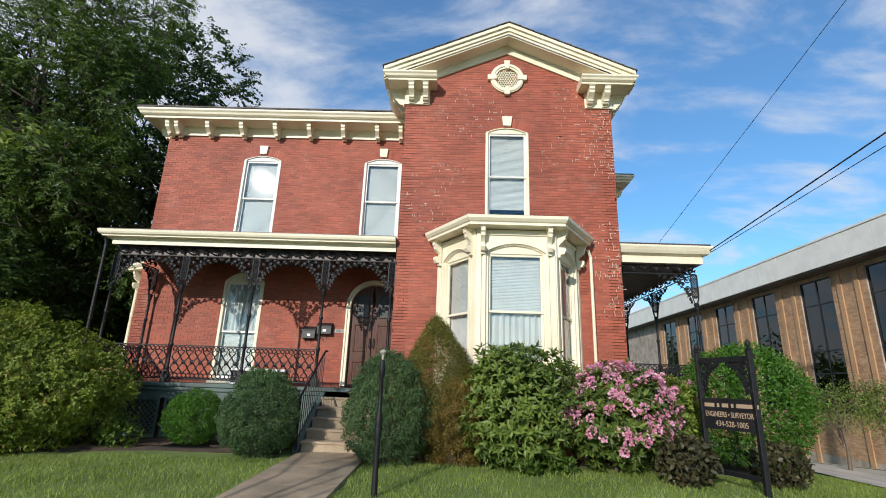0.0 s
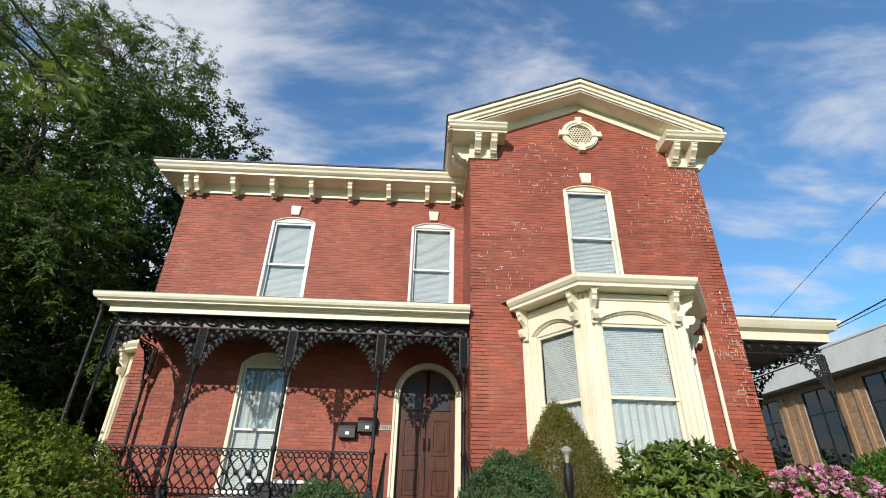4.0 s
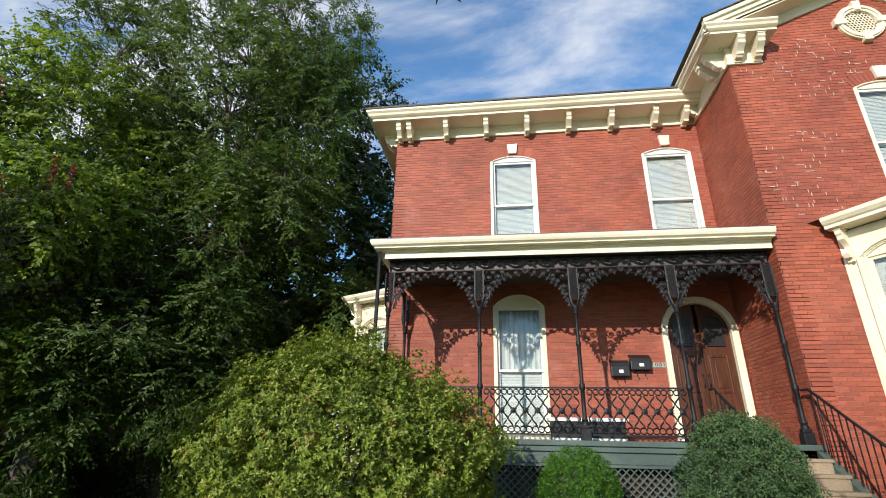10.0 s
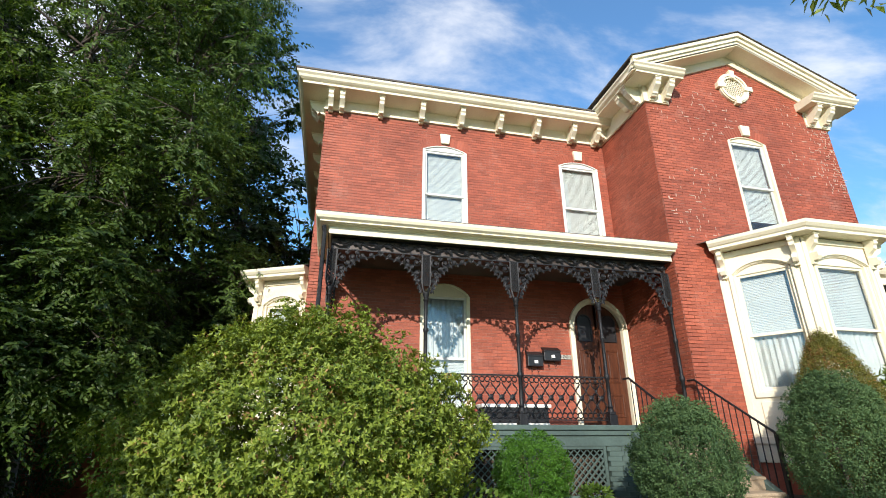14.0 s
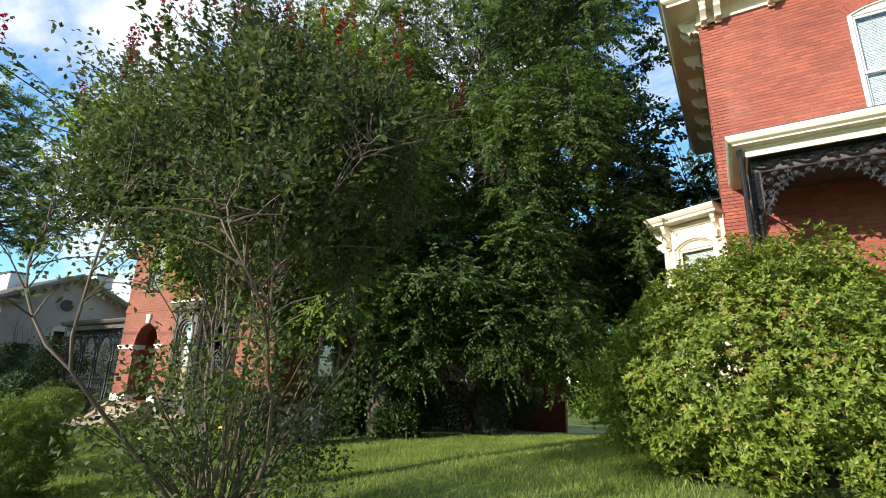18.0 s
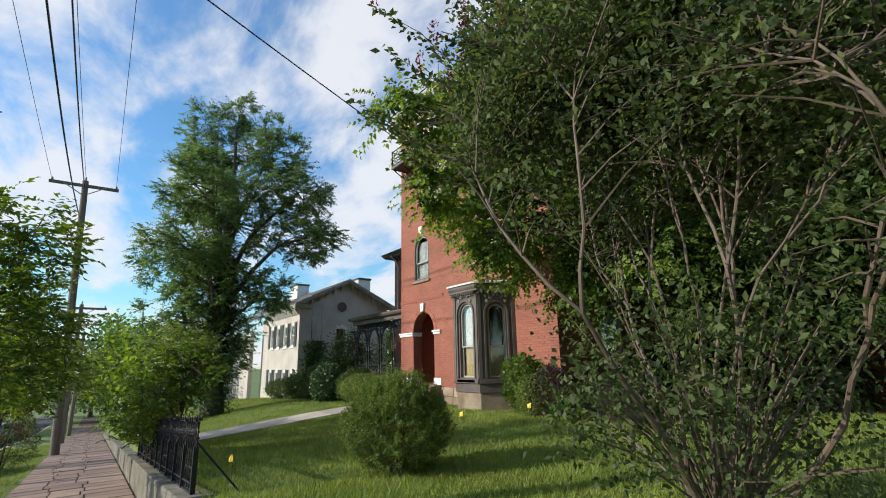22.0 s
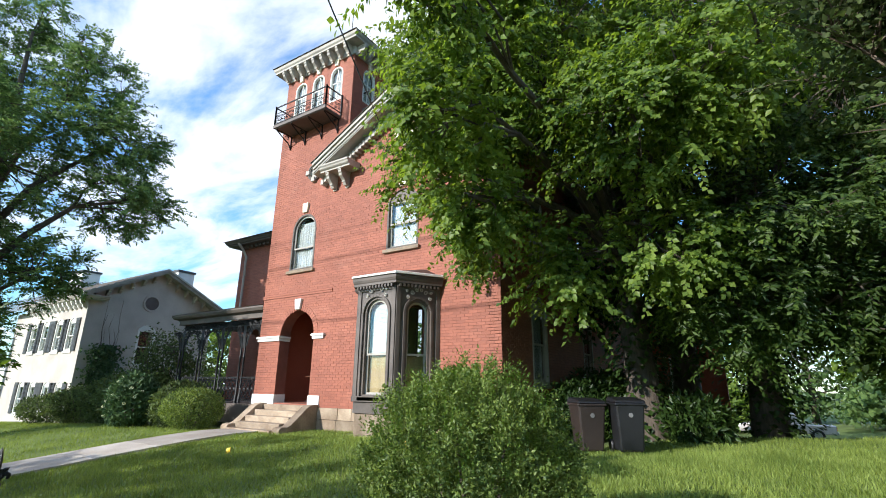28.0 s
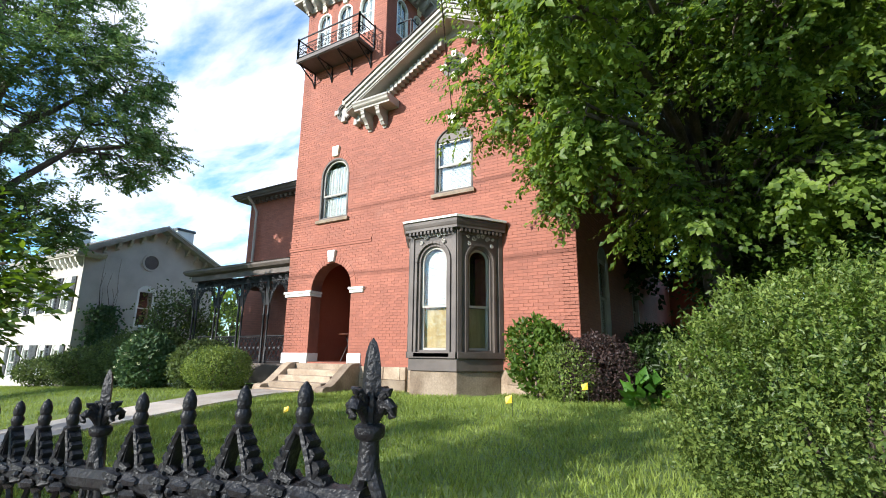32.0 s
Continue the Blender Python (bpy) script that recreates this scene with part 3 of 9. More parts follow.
def sash_window(parent, cx, z0, zs, w, rise, at, trim, cover="blind", deep=0.10, band=0.075, split=0.5, keystone=None, sill=0.0, name="window", square=True,
                lower_cover=None, sash=None, glass=None, label="", seed=1, gap=0.0):
    """A double-hung window in an arched opening: casing, two sashes, panes, what hangs behind, sill and keystone."""
    sash = sash or trim
    glass = glass or GLASS
    g = Geo(at)
    arch_frame(g, cx, z0, zs, w, rise, band, -0.015, deep)
    if square and rise < w:
        g.prism([(cx - w + band * 0.8, zs - 0.02), (cx + w - band * 0.8, zs - 0.02)] + arch_pts(cx, zs, w - band * 0.8, rise - band * 0.3, 12), 0.02, 0.06)
    win = part(name, g, trim, parent, label, bevel=0.008)
    wi, top, mid = w - band, (zs - 0.02 if square else zs), z0 + band + (zs + rise * (0.4 if not square else 0) - z0 - band) * split
    s = 0.045
    for nm, a, b, y in (("upper_sash", mid - s / 2, top, 0.045), ("lower_sash", z0 + band, mid + s / 2, 0.075)):
        g = Geo(at)
        arched = nm == "upper_sash" and not square
        if arched:
            arch_frame(g, cx, a, top, wi, max(rise - band, 0.02), s, y, y + 0.035)
        else:
            g.box(cx - wi, cx + wi, y, y + 0.035, a, a + s), g.box(cx - wi, cx + wi, y, y + 0.035, b - s, b)
            g.box(cx - wi, cx - wi + s, y, y + 0.035, a + s, b - s), g.box(cx + wi - s, cx + wi, y, y + 0.035, a + s, b - s)
        sh = part(nm, g, sash, win)
        g = Geo(at)
        if arched:
            arch_fill(g, cx, a + s, top, wi - s, max(rise - band - s, 0.02), y + 0.014, y + 0.018)
        else:
            g.box(cx - wi + s, cx + wi - s, y + 0.014, y + 0.018, a + s, b - s)
        pn = part("upper_pane" if nm == "upper_sash" else "lower_pane", g, glass, win)
        pn.visible_shadow = False
    kinds = [(cover, mid, zs + rise * 0.6)] + [(lower_cover or cover, z0 + band + gap, mid)]
    for kind, a, b in kinds:
        if kind == "blind":
            g = Geo(at)
            z = a + 0.01
            while z < b - 0.02:
                g.add([(cx - wi + 0.02, 0.143, z), (cx + wi - 0.02, 0.143, z), (cx + wi - 0.02, 0.15, z + 0.0275), (cx - wi + 0.02, 0.15, z + 0.0275)], [(0, 1, 2, 3)])
                z += 0.03
            part("blind", g, BLIND, win, "pale closed slatted blind")
        elif kind in ("curtain", "board", "drape"):
            g = Geo(at)
            n = 28
            rng = random.Random(seed)
            xs = [cx - wi + 2 * wi * i / n for i in range(n + 1)]
            ys = [0.15 if kind == "board" else 0.16 + 0.02 * math.sin(i * 1.9 + seed) for i in range(n + 1)]
            top_b = b if square else b - 0.03
            for i in range(n):
                u = abs((xs[i] + xs[i + 1]) / 2 - cx) / wi
                if kind == "drape" and u < 0.38 + 0.12 * math.sin(seed):
                    continue
                g.add([(xs[i], ys[i], a), (xs[i + 1], ys[i + 1], a), (xs[i + 1], ys[i + 1], top_b), (xs[i], ys[i], top_b)], [(0, 1, 2, 3)])
            part({"board": "inner_board", "curtain": "curtain", "drape": "curtain"}[kind], g, BOARD if kind == "board" else CURTAIN, win)
    if sill:
        part("sill", Geo(at).box(cx - w - 0.06, cx + w + 0.06, -sill, 0.05, z0 - 0.09, z0 - 0.003), trim if sill < 0.08 else STONE, win, bevel=0.008)
    if keystone:
        k0, k1, kw = keystone
        part("keystone", Geo(at).prism([(cx - kw * 0.38, k0), (cx + kw * 0.38, k0), (cx + kw * 0.5, k1), (cx - kw * 0.5, k1)], -0.07, 0.02), trim if keystone[1] < 0 else CREAM, win, "projecting keystone block", bevel=0.01)
    # near-black sheet behind the glass: the unlit room is put in as colour
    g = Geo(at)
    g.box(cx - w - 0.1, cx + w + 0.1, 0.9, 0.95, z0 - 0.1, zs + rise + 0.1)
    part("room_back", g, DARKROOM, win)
    return win


def spiral(cx, cz, r, turns, start, hand, n=16, shrink=0.15):
    """A flat scroll in (x, z) from its rim inwards."""
    out = []
    for i in range(n + 1):
        u = i / n
        a = start + hand * u * turns * 2 * math.pi
        q = r * (1 - (1 - shrink) * u)
        out.append((cx + q * math.cos(a), cz + q * math.sin(a)))
    return out


def flat_bar(g, pts, y, r, sides=4):
    g.tube([(x, y, z) for x, z in pts], r, sides)

# ---- ground ----
def lerp_table(tab, x):
    if x <= tab[0][0]:
        return tab[0][1]
    for (a, u), (b, v) in zip(tab, tab[1:]):
        if x <= b:
            return u + (v - u) * (x - a) / (b - a)
    return tab[-1][1]


WALKZ = [(-130, -7.6), (-60, -4.2), (-36, -2.5), (-16.5, -1.12), (-13, -0.84), (-10, -0.54), (-8, -0.3), (-4, -0.1), (0, 0.0), (30, 0.2)]
STREETZ = [(-130, -7.0), (-60, -3.6), (-47, -2.7), (-35, -1.85), (-24, -1.1), (-16.5, -0.6), (-12, -0.42), (-8, -0.2), (-4, -0.02), (0, 0.06), (30, 0.2)]
HOUSEZ = [(-130, -5.5), (-60, -2.6), (-47, -1.4), (-33, -0.85), (-26, -0.62), (-20, -0.48), (-16.9, -0.46), (-14, -0.34), (-9, 0.08), (-5, 0.2), (4, 0.2), (14, -0.5), (30, -0.6)]


def ground_z(x, y):
    if y < -1.39:
        return lerp_table(WALKZ, x) - 0.20
    if y < (3.2 if x < -16.75 else 2.94):
        return lerp_table(WALKZ, x) - (0.02 if 0.85 < y else 0.0)
    a, b = lerp_table(STREETZ, x), lerp_table(HOUSEZ, x)
    u = min(1, max(0, (y - 3.3) / 6.3))
    z = a + (b - a) * (u * u * (3 - 2 * u) * 0.4 + u * 0.6)
    if y < 3.3 and x > -16.7:
        s = (y - 2.94) / 0.36
        z = lerp_table(WALKZ, x) * (1 - s) + z * s
    if y > 14:
        z -= min(2.3, 0.075 * (y - 14))
    return z


def axis(*spans):
    out = []
    for a, b, s in spans:
        n = max(1, round((b - a) / s))
        out += [a + (b - a) * i / n for i in range(n)]
    return out + [spans[-1][1]]


gx = axis((-1400, -130, 200), (-130, -60, 10), (-60, -30, 1.5), (-30, 12, 0.5), (12, 40, 2), (40, 1400, 200))
gy = axis((-1400, -40, 200), (-40, -1.4, 5)) [:-1] + [-1.4, -1.38] + axis((-1.3, 2.93, 0.5)) + [2.945, 3.1, 3.19, 3.21] + axis((3.4, 16, 0.42), (16, 50, 2), (50, 1450, 200))
gv = [(x, y, ground_z(x, y) + (0.025 * noise.noise((x * 0.7, y * 0.7, 0)) if y > 3.2 else 0)) for y in gy for x in gx]
nx_ = len(gx)
gf = [(j * nx_ + i, j * nx_ + i + 1, (j + 1) * nx_ + i + 1, (j + 1) * nx_ + i) for j in range(len(gy) - 1) for i in range(nx_ - 1)]
ground = tagged(part("ground", quick_mesh("ground", gv, gf), GROUND), "mown green lawn with clover, sloping down along the street", "lawn", kind="structure")
ground.data.shade_smooth()


def strip(name, material, xs, y0, y1, dz, label, category, parent=None):
    v = [(x, y, lerp_table(WALKZ, x) + dz) for x in xs for y in (y0, y1)]
    f = [(2 * i, 2 * i + 2, 2 * i + 3, 2 * i + 1) for i in range(len(xs) - 1)]
    return tagged(part(name, quick_mesh(name, v, f), material, parent), label, category, kind="structure")


road = strip("road", ASPHALT, axis((-130, -60, 10), (-60, 60, 3)), -9.5, -1.6, -0.145, "dark asphalt street running downhill", "road")
g = Geo()
kx = axis((-110, -60, 5), (-60, 40, 1.8))
for a, b in zip(kx, kx[1:]):
    za, zb = lerp_table(WALKZ, a), lerp_table(WALKZ, b)
    g.add([(a + 0.01, -1.6, za - 0.2), (b - 0.01, -1.6, zb - 0.2), (b - 0.01, -1.42, zb - 0.2), (a + 0.01, -1.42, za - 0.2),
           (a + 0.01, -1.59, za + 0.004), (b - 0.01, -1.59, zb + 0.004), (b - 0.01, -1.42, zb + 0.012), (a + 0.01, -1.42, za + 0.012)],
          [(0, 1, 5, 4), (4, 5, 6, 7), (3, 7, 6, 2), (0, 4, 7, 3), (1, 2, 6, 5)])
tagged(part("kerb", g, CONC), "pale concrete kerb stones along the street", "kerb", kind="structure")

# ---- brick house with iron porch ----
H1 = thing("brick_house", -2.3, 14, 0.2, "red painted brick house with cream bracketed cornices and front gable", "house")
FRONT, WING = pose(0, 10.6, 0), pose(0, 12.45, 0)
GX0, GX1, GC = -1.31, 3.75, 1.2
gable_win = opening(GC, 0.52, 5.05, 7.42, 0.13)
oculus_o = opening(GC, 0.29, 8.64, 8.93, 0.29)
bay_hole = opening(GC, 1.2, 0.9, 4.2, 0.02)


def gable_lims(z):
    if z <= 8.55:
        return GX0, GX1
    s = (z - 8.55) / 1.2
    return GX0 + (GC - GX0) * s, GX1 - (GX1 - GC) * s


brick_wall(H1, GX0, GX1, 0.2, 8.55, [gable_win, bay_hole], FRONT, BRICK, BRICK_P, MORTAR, lims=gable_lims,
           extra=[(GX0, 8.55), (GX1, 8.55), (GC, 9.75)], singles=300, single_z=(1.3, 4.6))
rng = random.Random(15)
fl = Geo(FRONT)
for i in range(900):
    z = 3.0 + 0.068 * int(rng.uniform(0, 84) ** 1.0)
    a, b = gable_lims(z)
    x = rng.uniform(a + 0.1, b - 0.1) if rng.random() < 0.75 else b - abs(rng.gauss(0, 0.3)) - 0.03
    if noise.noise((x * 0.8, z * 0.8, 2.0)) < -0.05 or (z < 4.9 and x < 2.9):
        continue
    if any((sp := span_at(o, z)) and sp[0] - 0.25 < x < sp[1] + 0.25 for o in (gable_win,)) or math.hypot(x - GC, z - 8.93) < 0.6:
        continue
    if rng.random() < 0.72:
        fl.box(x, x + 0.009, -0.0105, 0, z, z + 0.062)
    else:
        fl.box(x, x + rng.uniform(0.05, 0.14), -0.0105, 0, z - 0.005, z + 0.006)
tagged(part("old_mortar", fl, OLDLIME, H1, "pale flecks of old mortar in the joints"), kind="stuff")
# west flank of the gable wing and the set-back wing
brick_wall(H1, -12.75, -10.6, 0.2, 8.4, [], pose(GX0 - 0.003, 0, 0, 0, 0, -90), BRICK, BRICK_P, MORTAR)
w1, w2 = opening(-5.5, 0.53, 5.05, 7.41, 0.13), opening(-2.07, 0.53, 5.05, 7.41, 0.13)
w3 = opening(-5.5, 0.53, 1.36, 3.88, 0.26)
door_o = opening(-2.05, 0.68, 1.3, 3.32, 0.68)
brick_wall(H1, -8.3, GX0, 0.2, 8.15, [w1, w2, w3, door_o], WING, BRICK, BRICK_P, MORTAR)
brick_wall(H1, -19.5, -12.45, 0.2, 8.15, [], pose(-8.303, 0, 0, 0, 0, -90), BRICK, BRICK_P, MORTAR)
brick_wall(H1, 10.6, 22, 0.2, 8.4, [], pose(GX1 + 0.003, 0, 0, 0, 0, 90), BRICK, BRICK_P, MORTAR)
g = Geo()
g.box(-8.3, 3.75, 21.7, 22, 0.2, 8.4)
part("back_wall", g, MORTAR, H1)
g = Geo()
g.box(3.76, 4.7, 13.6, 13.9, 0.2, 7.4), g.box(4.4, 4.7, 13.9, 22, 0.2, 7.4)
part("side_wing", g, BRICK, H1)

# windows of the house
A1 = dict(trim=WHITE, keystone=None)
for o, at, cov, low, seed in ((gable_win, FRONT, "blind", "blind", 1), (w1, WING, "blind", "blind", 2), (w2, WING, "blind", "blind", 3)):
    w = sash_window(H1, o["cx"], o["z0"], o["zs"], o["w"], o["rise"], at, CREAM if seed == 1 else WHITE, cov, lower_cover=low, seed=seed, sill=0.05, split=0.5, band=0.065, sash=WHITE, gap=0.34 if seed == 1 else 0.0,
                    label="white arched double-hung window with a cream keystone", keystone=(7.58, 7.84, 0.25))
    brick_arch(w, o["cx"], o["zs"], o["w"], o["rise"] + 0.0, at, BRICK, 0.23)
w = sash_window(H1, w3["cx"], w3["z0"], w3["zs"], w3["w"], w3["rise"], WING, CREAM, "curtain", lower_cover="blind", sill=0.05, split=0.47, sash=WHITE,
                label="tall cream window reaching the porch floor, blind half drawn", seed=5)


def oculus(parent, cx, cz, at, r, trim, keys, grille=True, fill=None):
    g = Geo(at)
    n = 32
    for i in range(n):
        a, b = 2 * math.pi * i / n, 2 * math.pi * (i + 1) / n
        for r0, r1, y in ((r * 0.68, r, -0.06), (r * 0.8, r * 0.93, -0.085)):
            g.prism([(cx + r0 * math.cos(a), cz + r0 * math.sin(a)), (cx + r1 * math.cos(a), cz + r1 * math.sin(a)),
                     (cx + r1 * math.cos(b), cz + r1 * math.sin(b)), (cx + r0 * math.cos(b), cz + r0 * math.sin(b))], y, 0.02)
    ring = part("round_vent", g, trim, parent, "round carved vent with four key blocks")
    for i in range(4):
        a = math.pi / 2 * i
        g = Geo(at @ pose(cx, 0, cz, 0, math.degrees(a), 0))
        g.prism([(-0.055, r * 0.62), (0.055, r * 0.62), (0.075, r * 1.16), (-0.075, r * 1.16)], -0.11, 0.02)
        part("key_block", g, keys, ring, bevel=0.01)
    if grille:
        g = Geo(at)
        for i in range(-4, 5):
            for j in range(-4, 5):
                x, z = i * 0.062 + (0.031 if j % 2 else 0), j * 0.056
                if math.hypot(x, z) < r * 0.66:
                    flat_bar(g, spiral(cx + x, cz + z, 0.03, 1, 0.4 * (i + j), 1, 8, 0.9), -0.02, 0.008, 4)
        part("pierced_grille", g, trim, ring)
    # without a fill, the disc is coloured as the vent's unlit depth
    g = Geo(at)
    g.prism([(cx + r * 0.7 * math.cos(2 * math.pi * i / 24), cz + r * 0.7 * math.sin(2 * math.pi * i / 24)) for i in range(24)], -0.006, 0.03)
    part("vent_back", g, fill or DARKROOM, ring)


oculus(H1, GC, 8.93, FRONT, 0.42, CREAM, CREAM)


def bracket(g, at, h=0.5, d=0.42, w=0.11):
    """A scrolled cornice bracket standing out from a wall (towards -y of at), its top at z = 0."""
    k = Geo(at)
    prof = [(0, 0), (-d, 0), (-d, -0.10), (-d + 0.03, -0.13), (-d + 0.04, -0.19), (-d + 0.10, -0.235)]
    prof += [(-d + 0.10 + 0.10 * math.sin(a) * 0.8, -0.235 - 0.02 - 0.09 * (1 - math.cos(a))) for a in (0.5, 1.0, 1.5)]
    prof += [(-0.16, -h * 0.66), (-0.17, -h * 0.78), (-0.13, -h * 0.9), (-0.06, -h * 0.9), (-0.05, -h), (0, -h)]
    n = len(prof)
    vs = [(-w / 2, y, z) for y, z in prof] + [(w / 2, y, z) for y, z in prof]
    k.add(vs, [tuple(range(n)), tuple(range(2 * n - 1, n - 1, -1))] + [(i, i + n, (i + 1) % n + n, (i + 1) % n) for i in range(n)])
    k.box(-w / 2 - 0.015, w / 2 + 0.015, -d - 0.015, 0, -0.035, 0)
    g.v, g.f, base = g.v + k.v, g.f + [tuple(i + len(g.v) for i in f) for f in k.f], 0
    return g


def brackets(parent, places, material, **kw):
    for m in places:
        part("bracket", bracket(Geo(), m, **kw), material, parent)


CROWN = [(0.0, 0.0), (0.52, 0.0), (0.52, 0.05), (0.56, 0.07), (0.60, 0.10), (0.62, 0.15), (0.66, 0.19), (0.66, 0.24), (0.0, 0.26)]


def lift(prof, z, s=1.0):
    return [(o * s, z + h * s) for o, h in prof]


# set-back wing: frieze, cornice, brackets (path goes so that the right hand points outwards)
path_w = [(-8.3, 19.5), (-8.3, 12.45), (-1.31, 12.45)]
cor = part("cornice", Geo().mould(path_w, lift(CROWN, 8.40)), CREAM, H1, "cream moulded eaves cornice")
part("frieze_board", Geo().mould(path_w, [(0.0, 8.12), (0.05, 8.12), (0.05, 8.16), (0.03, 8.17), (0.03, 8.41), (0.0, 8.41)]), CREAM, cor)
bx = [-8.2, -7.95, -7.06, -6.1, -5.14, -4.18, -3.22, -2.26, -1.6]
brackets(cor, [pose(x, 12.42, 8.40) for x in bx] + [pose(-8.27, y, 8.40, 0, 0, -90) for y in (12.62, 12.9, 13.9, 14.9, 15.9, 16.9, 17.9)], CREAM, h=0.36, d=0.40)
g = Geo()
g.add([(-8.98, 11.78, 8.66), (-1.31, 11.78, 8.66), (-1.31, 19.8, 8.95), (-8.98, 19.8, 8.95), (-8.98, 11.78, 8.70), (-1.31, 11.78, 8.70), (-1.31, 19.8, 9.0), (-8.98, 19.8, 9.0)],
      [(0, 1, 5, 4), (1, 2, 6, 5), (2, 3, 7, 6), (3, 0, 4, 7), (4, 5, 6, 7), (3, 2, 1, 0)])
part("roof", g, SHINGLE, H1, "low dark shingled roof")


def gable_roof(house, x0, x1, cx, zt, rise, yf, yb, trim, over=0.52, shing=SHINGLE, thick=0.30):
    """Raking cornice, soffit and shingles of a gable; eave tips at x0 and x1, tops at zt."""
    for s, xe in ((-1, x0), (1, x1)):
        L = abs(cx - xe)
        def q(u, dz):
            return cx + s * L * u, zt + rise * (1 - u) - dz
        # stepped crown face, soffit and frieze board against the wall
        for a, b, ya, yb_ in ((0.0, 0.09, yf, yf + 0.10), (0.09, 0.19, yf + 0.05, yf + 0.16), (0.19, thick, yf + 0.09, yf + 0.20), (0.26, thick + 0.02, yf + 0.09, yf + over + 0.02)):
            pts = [q(1.0, a), q(1.0, b), q(0.0, b), q(0.0, a)]
            part("cornice_moulding", Geo().prism(pts if s < 0 else pts[::-1], ya, yb_), trim, house)
        pts = [q(0.86, thick + 0.01), q(0.86, thick + 0.24), q(0.0, thick + 0.24), q(0.0, thick + 0.01)]
        rk = part("raking_frieze", Geo().prism(pts if s < 0 else pts[::-1], yf + over - 0.05, yf + over + 0.02), trim, house, "frieze board under the raking cornice")
    for s, xe in ((-1, x0), (1, x1)):
        g = Geo()
        L = abs(cx - xe)
        a, b = (xe + s * 0.04, zt - 0.02), (cx, zt + rise + 0.005)
        n = 10
        for i in range(n):
            p = (a[0] + (b[0] - a[0]) * i / n, a[1] + (b[1] - a[1]) * i / n)
            r = (a[0] + (b[0] - a[0]) * (i + 1.12) / n, a[1] + (b[1] - a[1]) * (i + 1.12) / n)
            if i == n - 1:
                r = b
            pts = [(p[0], p[1] + 0.012), (r[0], r[1] + 0.004), (r[0], r[1] + 0.02), (p[0], p[1] + 0.034)]
            part("shingle_course", Geo().prism(pts if s < 0 else pts[::-1], yf - 0.03, yb), shing, house)
    return rk


rk = gable_roof(H1, -1.84, 4.24, GC, 8.88, 1.32, 10.08, 22.2, CREAM)
# cornice returns at the gable's feet, wrapping to the flanks
for path in ([(-1.31, 22), (-1.31, 10.6), (-0.55, 10.6)], [(2.95, 10.6), (3.75, 10.6), (3.75, 22)]):
    rc = part("cornice_return", Geo().mould(path, lift(CROWN, 8.56, 0.82)), CREAM, H1, "cream boxed cornice return")
    pl = [(p[0], p[1]) if p[0] not in (-0.55, 2.95) else ((-0.72, p[1]) if p[0] < 0 else (3.12, p[1])) for p in path]
    part("bracket_plate", Geo().mould(pl, [(0.0, 8.13), (0.05, 8.13), (0.05, 8.18), (0.03, 8.19), (0.03, 8.57), (0.0, 8.57)]), CREAM, rc)
brackets(rk, [pose(x, 10.57, 8.57) for x in (-1.17, -0.82, 3.22, 3.6)] + [pose(-1.34, y, 8.57, 0, 0, -90) for y in (10.75, 11.05, 12.2)]
         + [pose(3.78, y, 8.57, 0, 0, 90) for y in (10.75, 11.05, 12.2, 13.4)], CREAM, h=0.42, d=0.36, w=0.13)
# lower cornice of the side wing
part("cornice", Geo().mould([(3.76, 13.6), (4.7, 13.6), (4.7, 22)], lift(CROWN, 7.36, 0.8)), CREAM, H1)
brackets(rk, [pose(4.2, 13.57, 7.36), pose(4.55, 13.57, 7.36), pose(4.73, 13.8, 7.36, 0, 0, 90), pose(4.73, 14.6, 7.36, 0, 0, 90)], CREAM, h=0.44, d=0.34)
part("side_roof", Geo().box(3.77, 5.2, 13.1, 22, 7.57, 7.6), SHINGLE, H1)


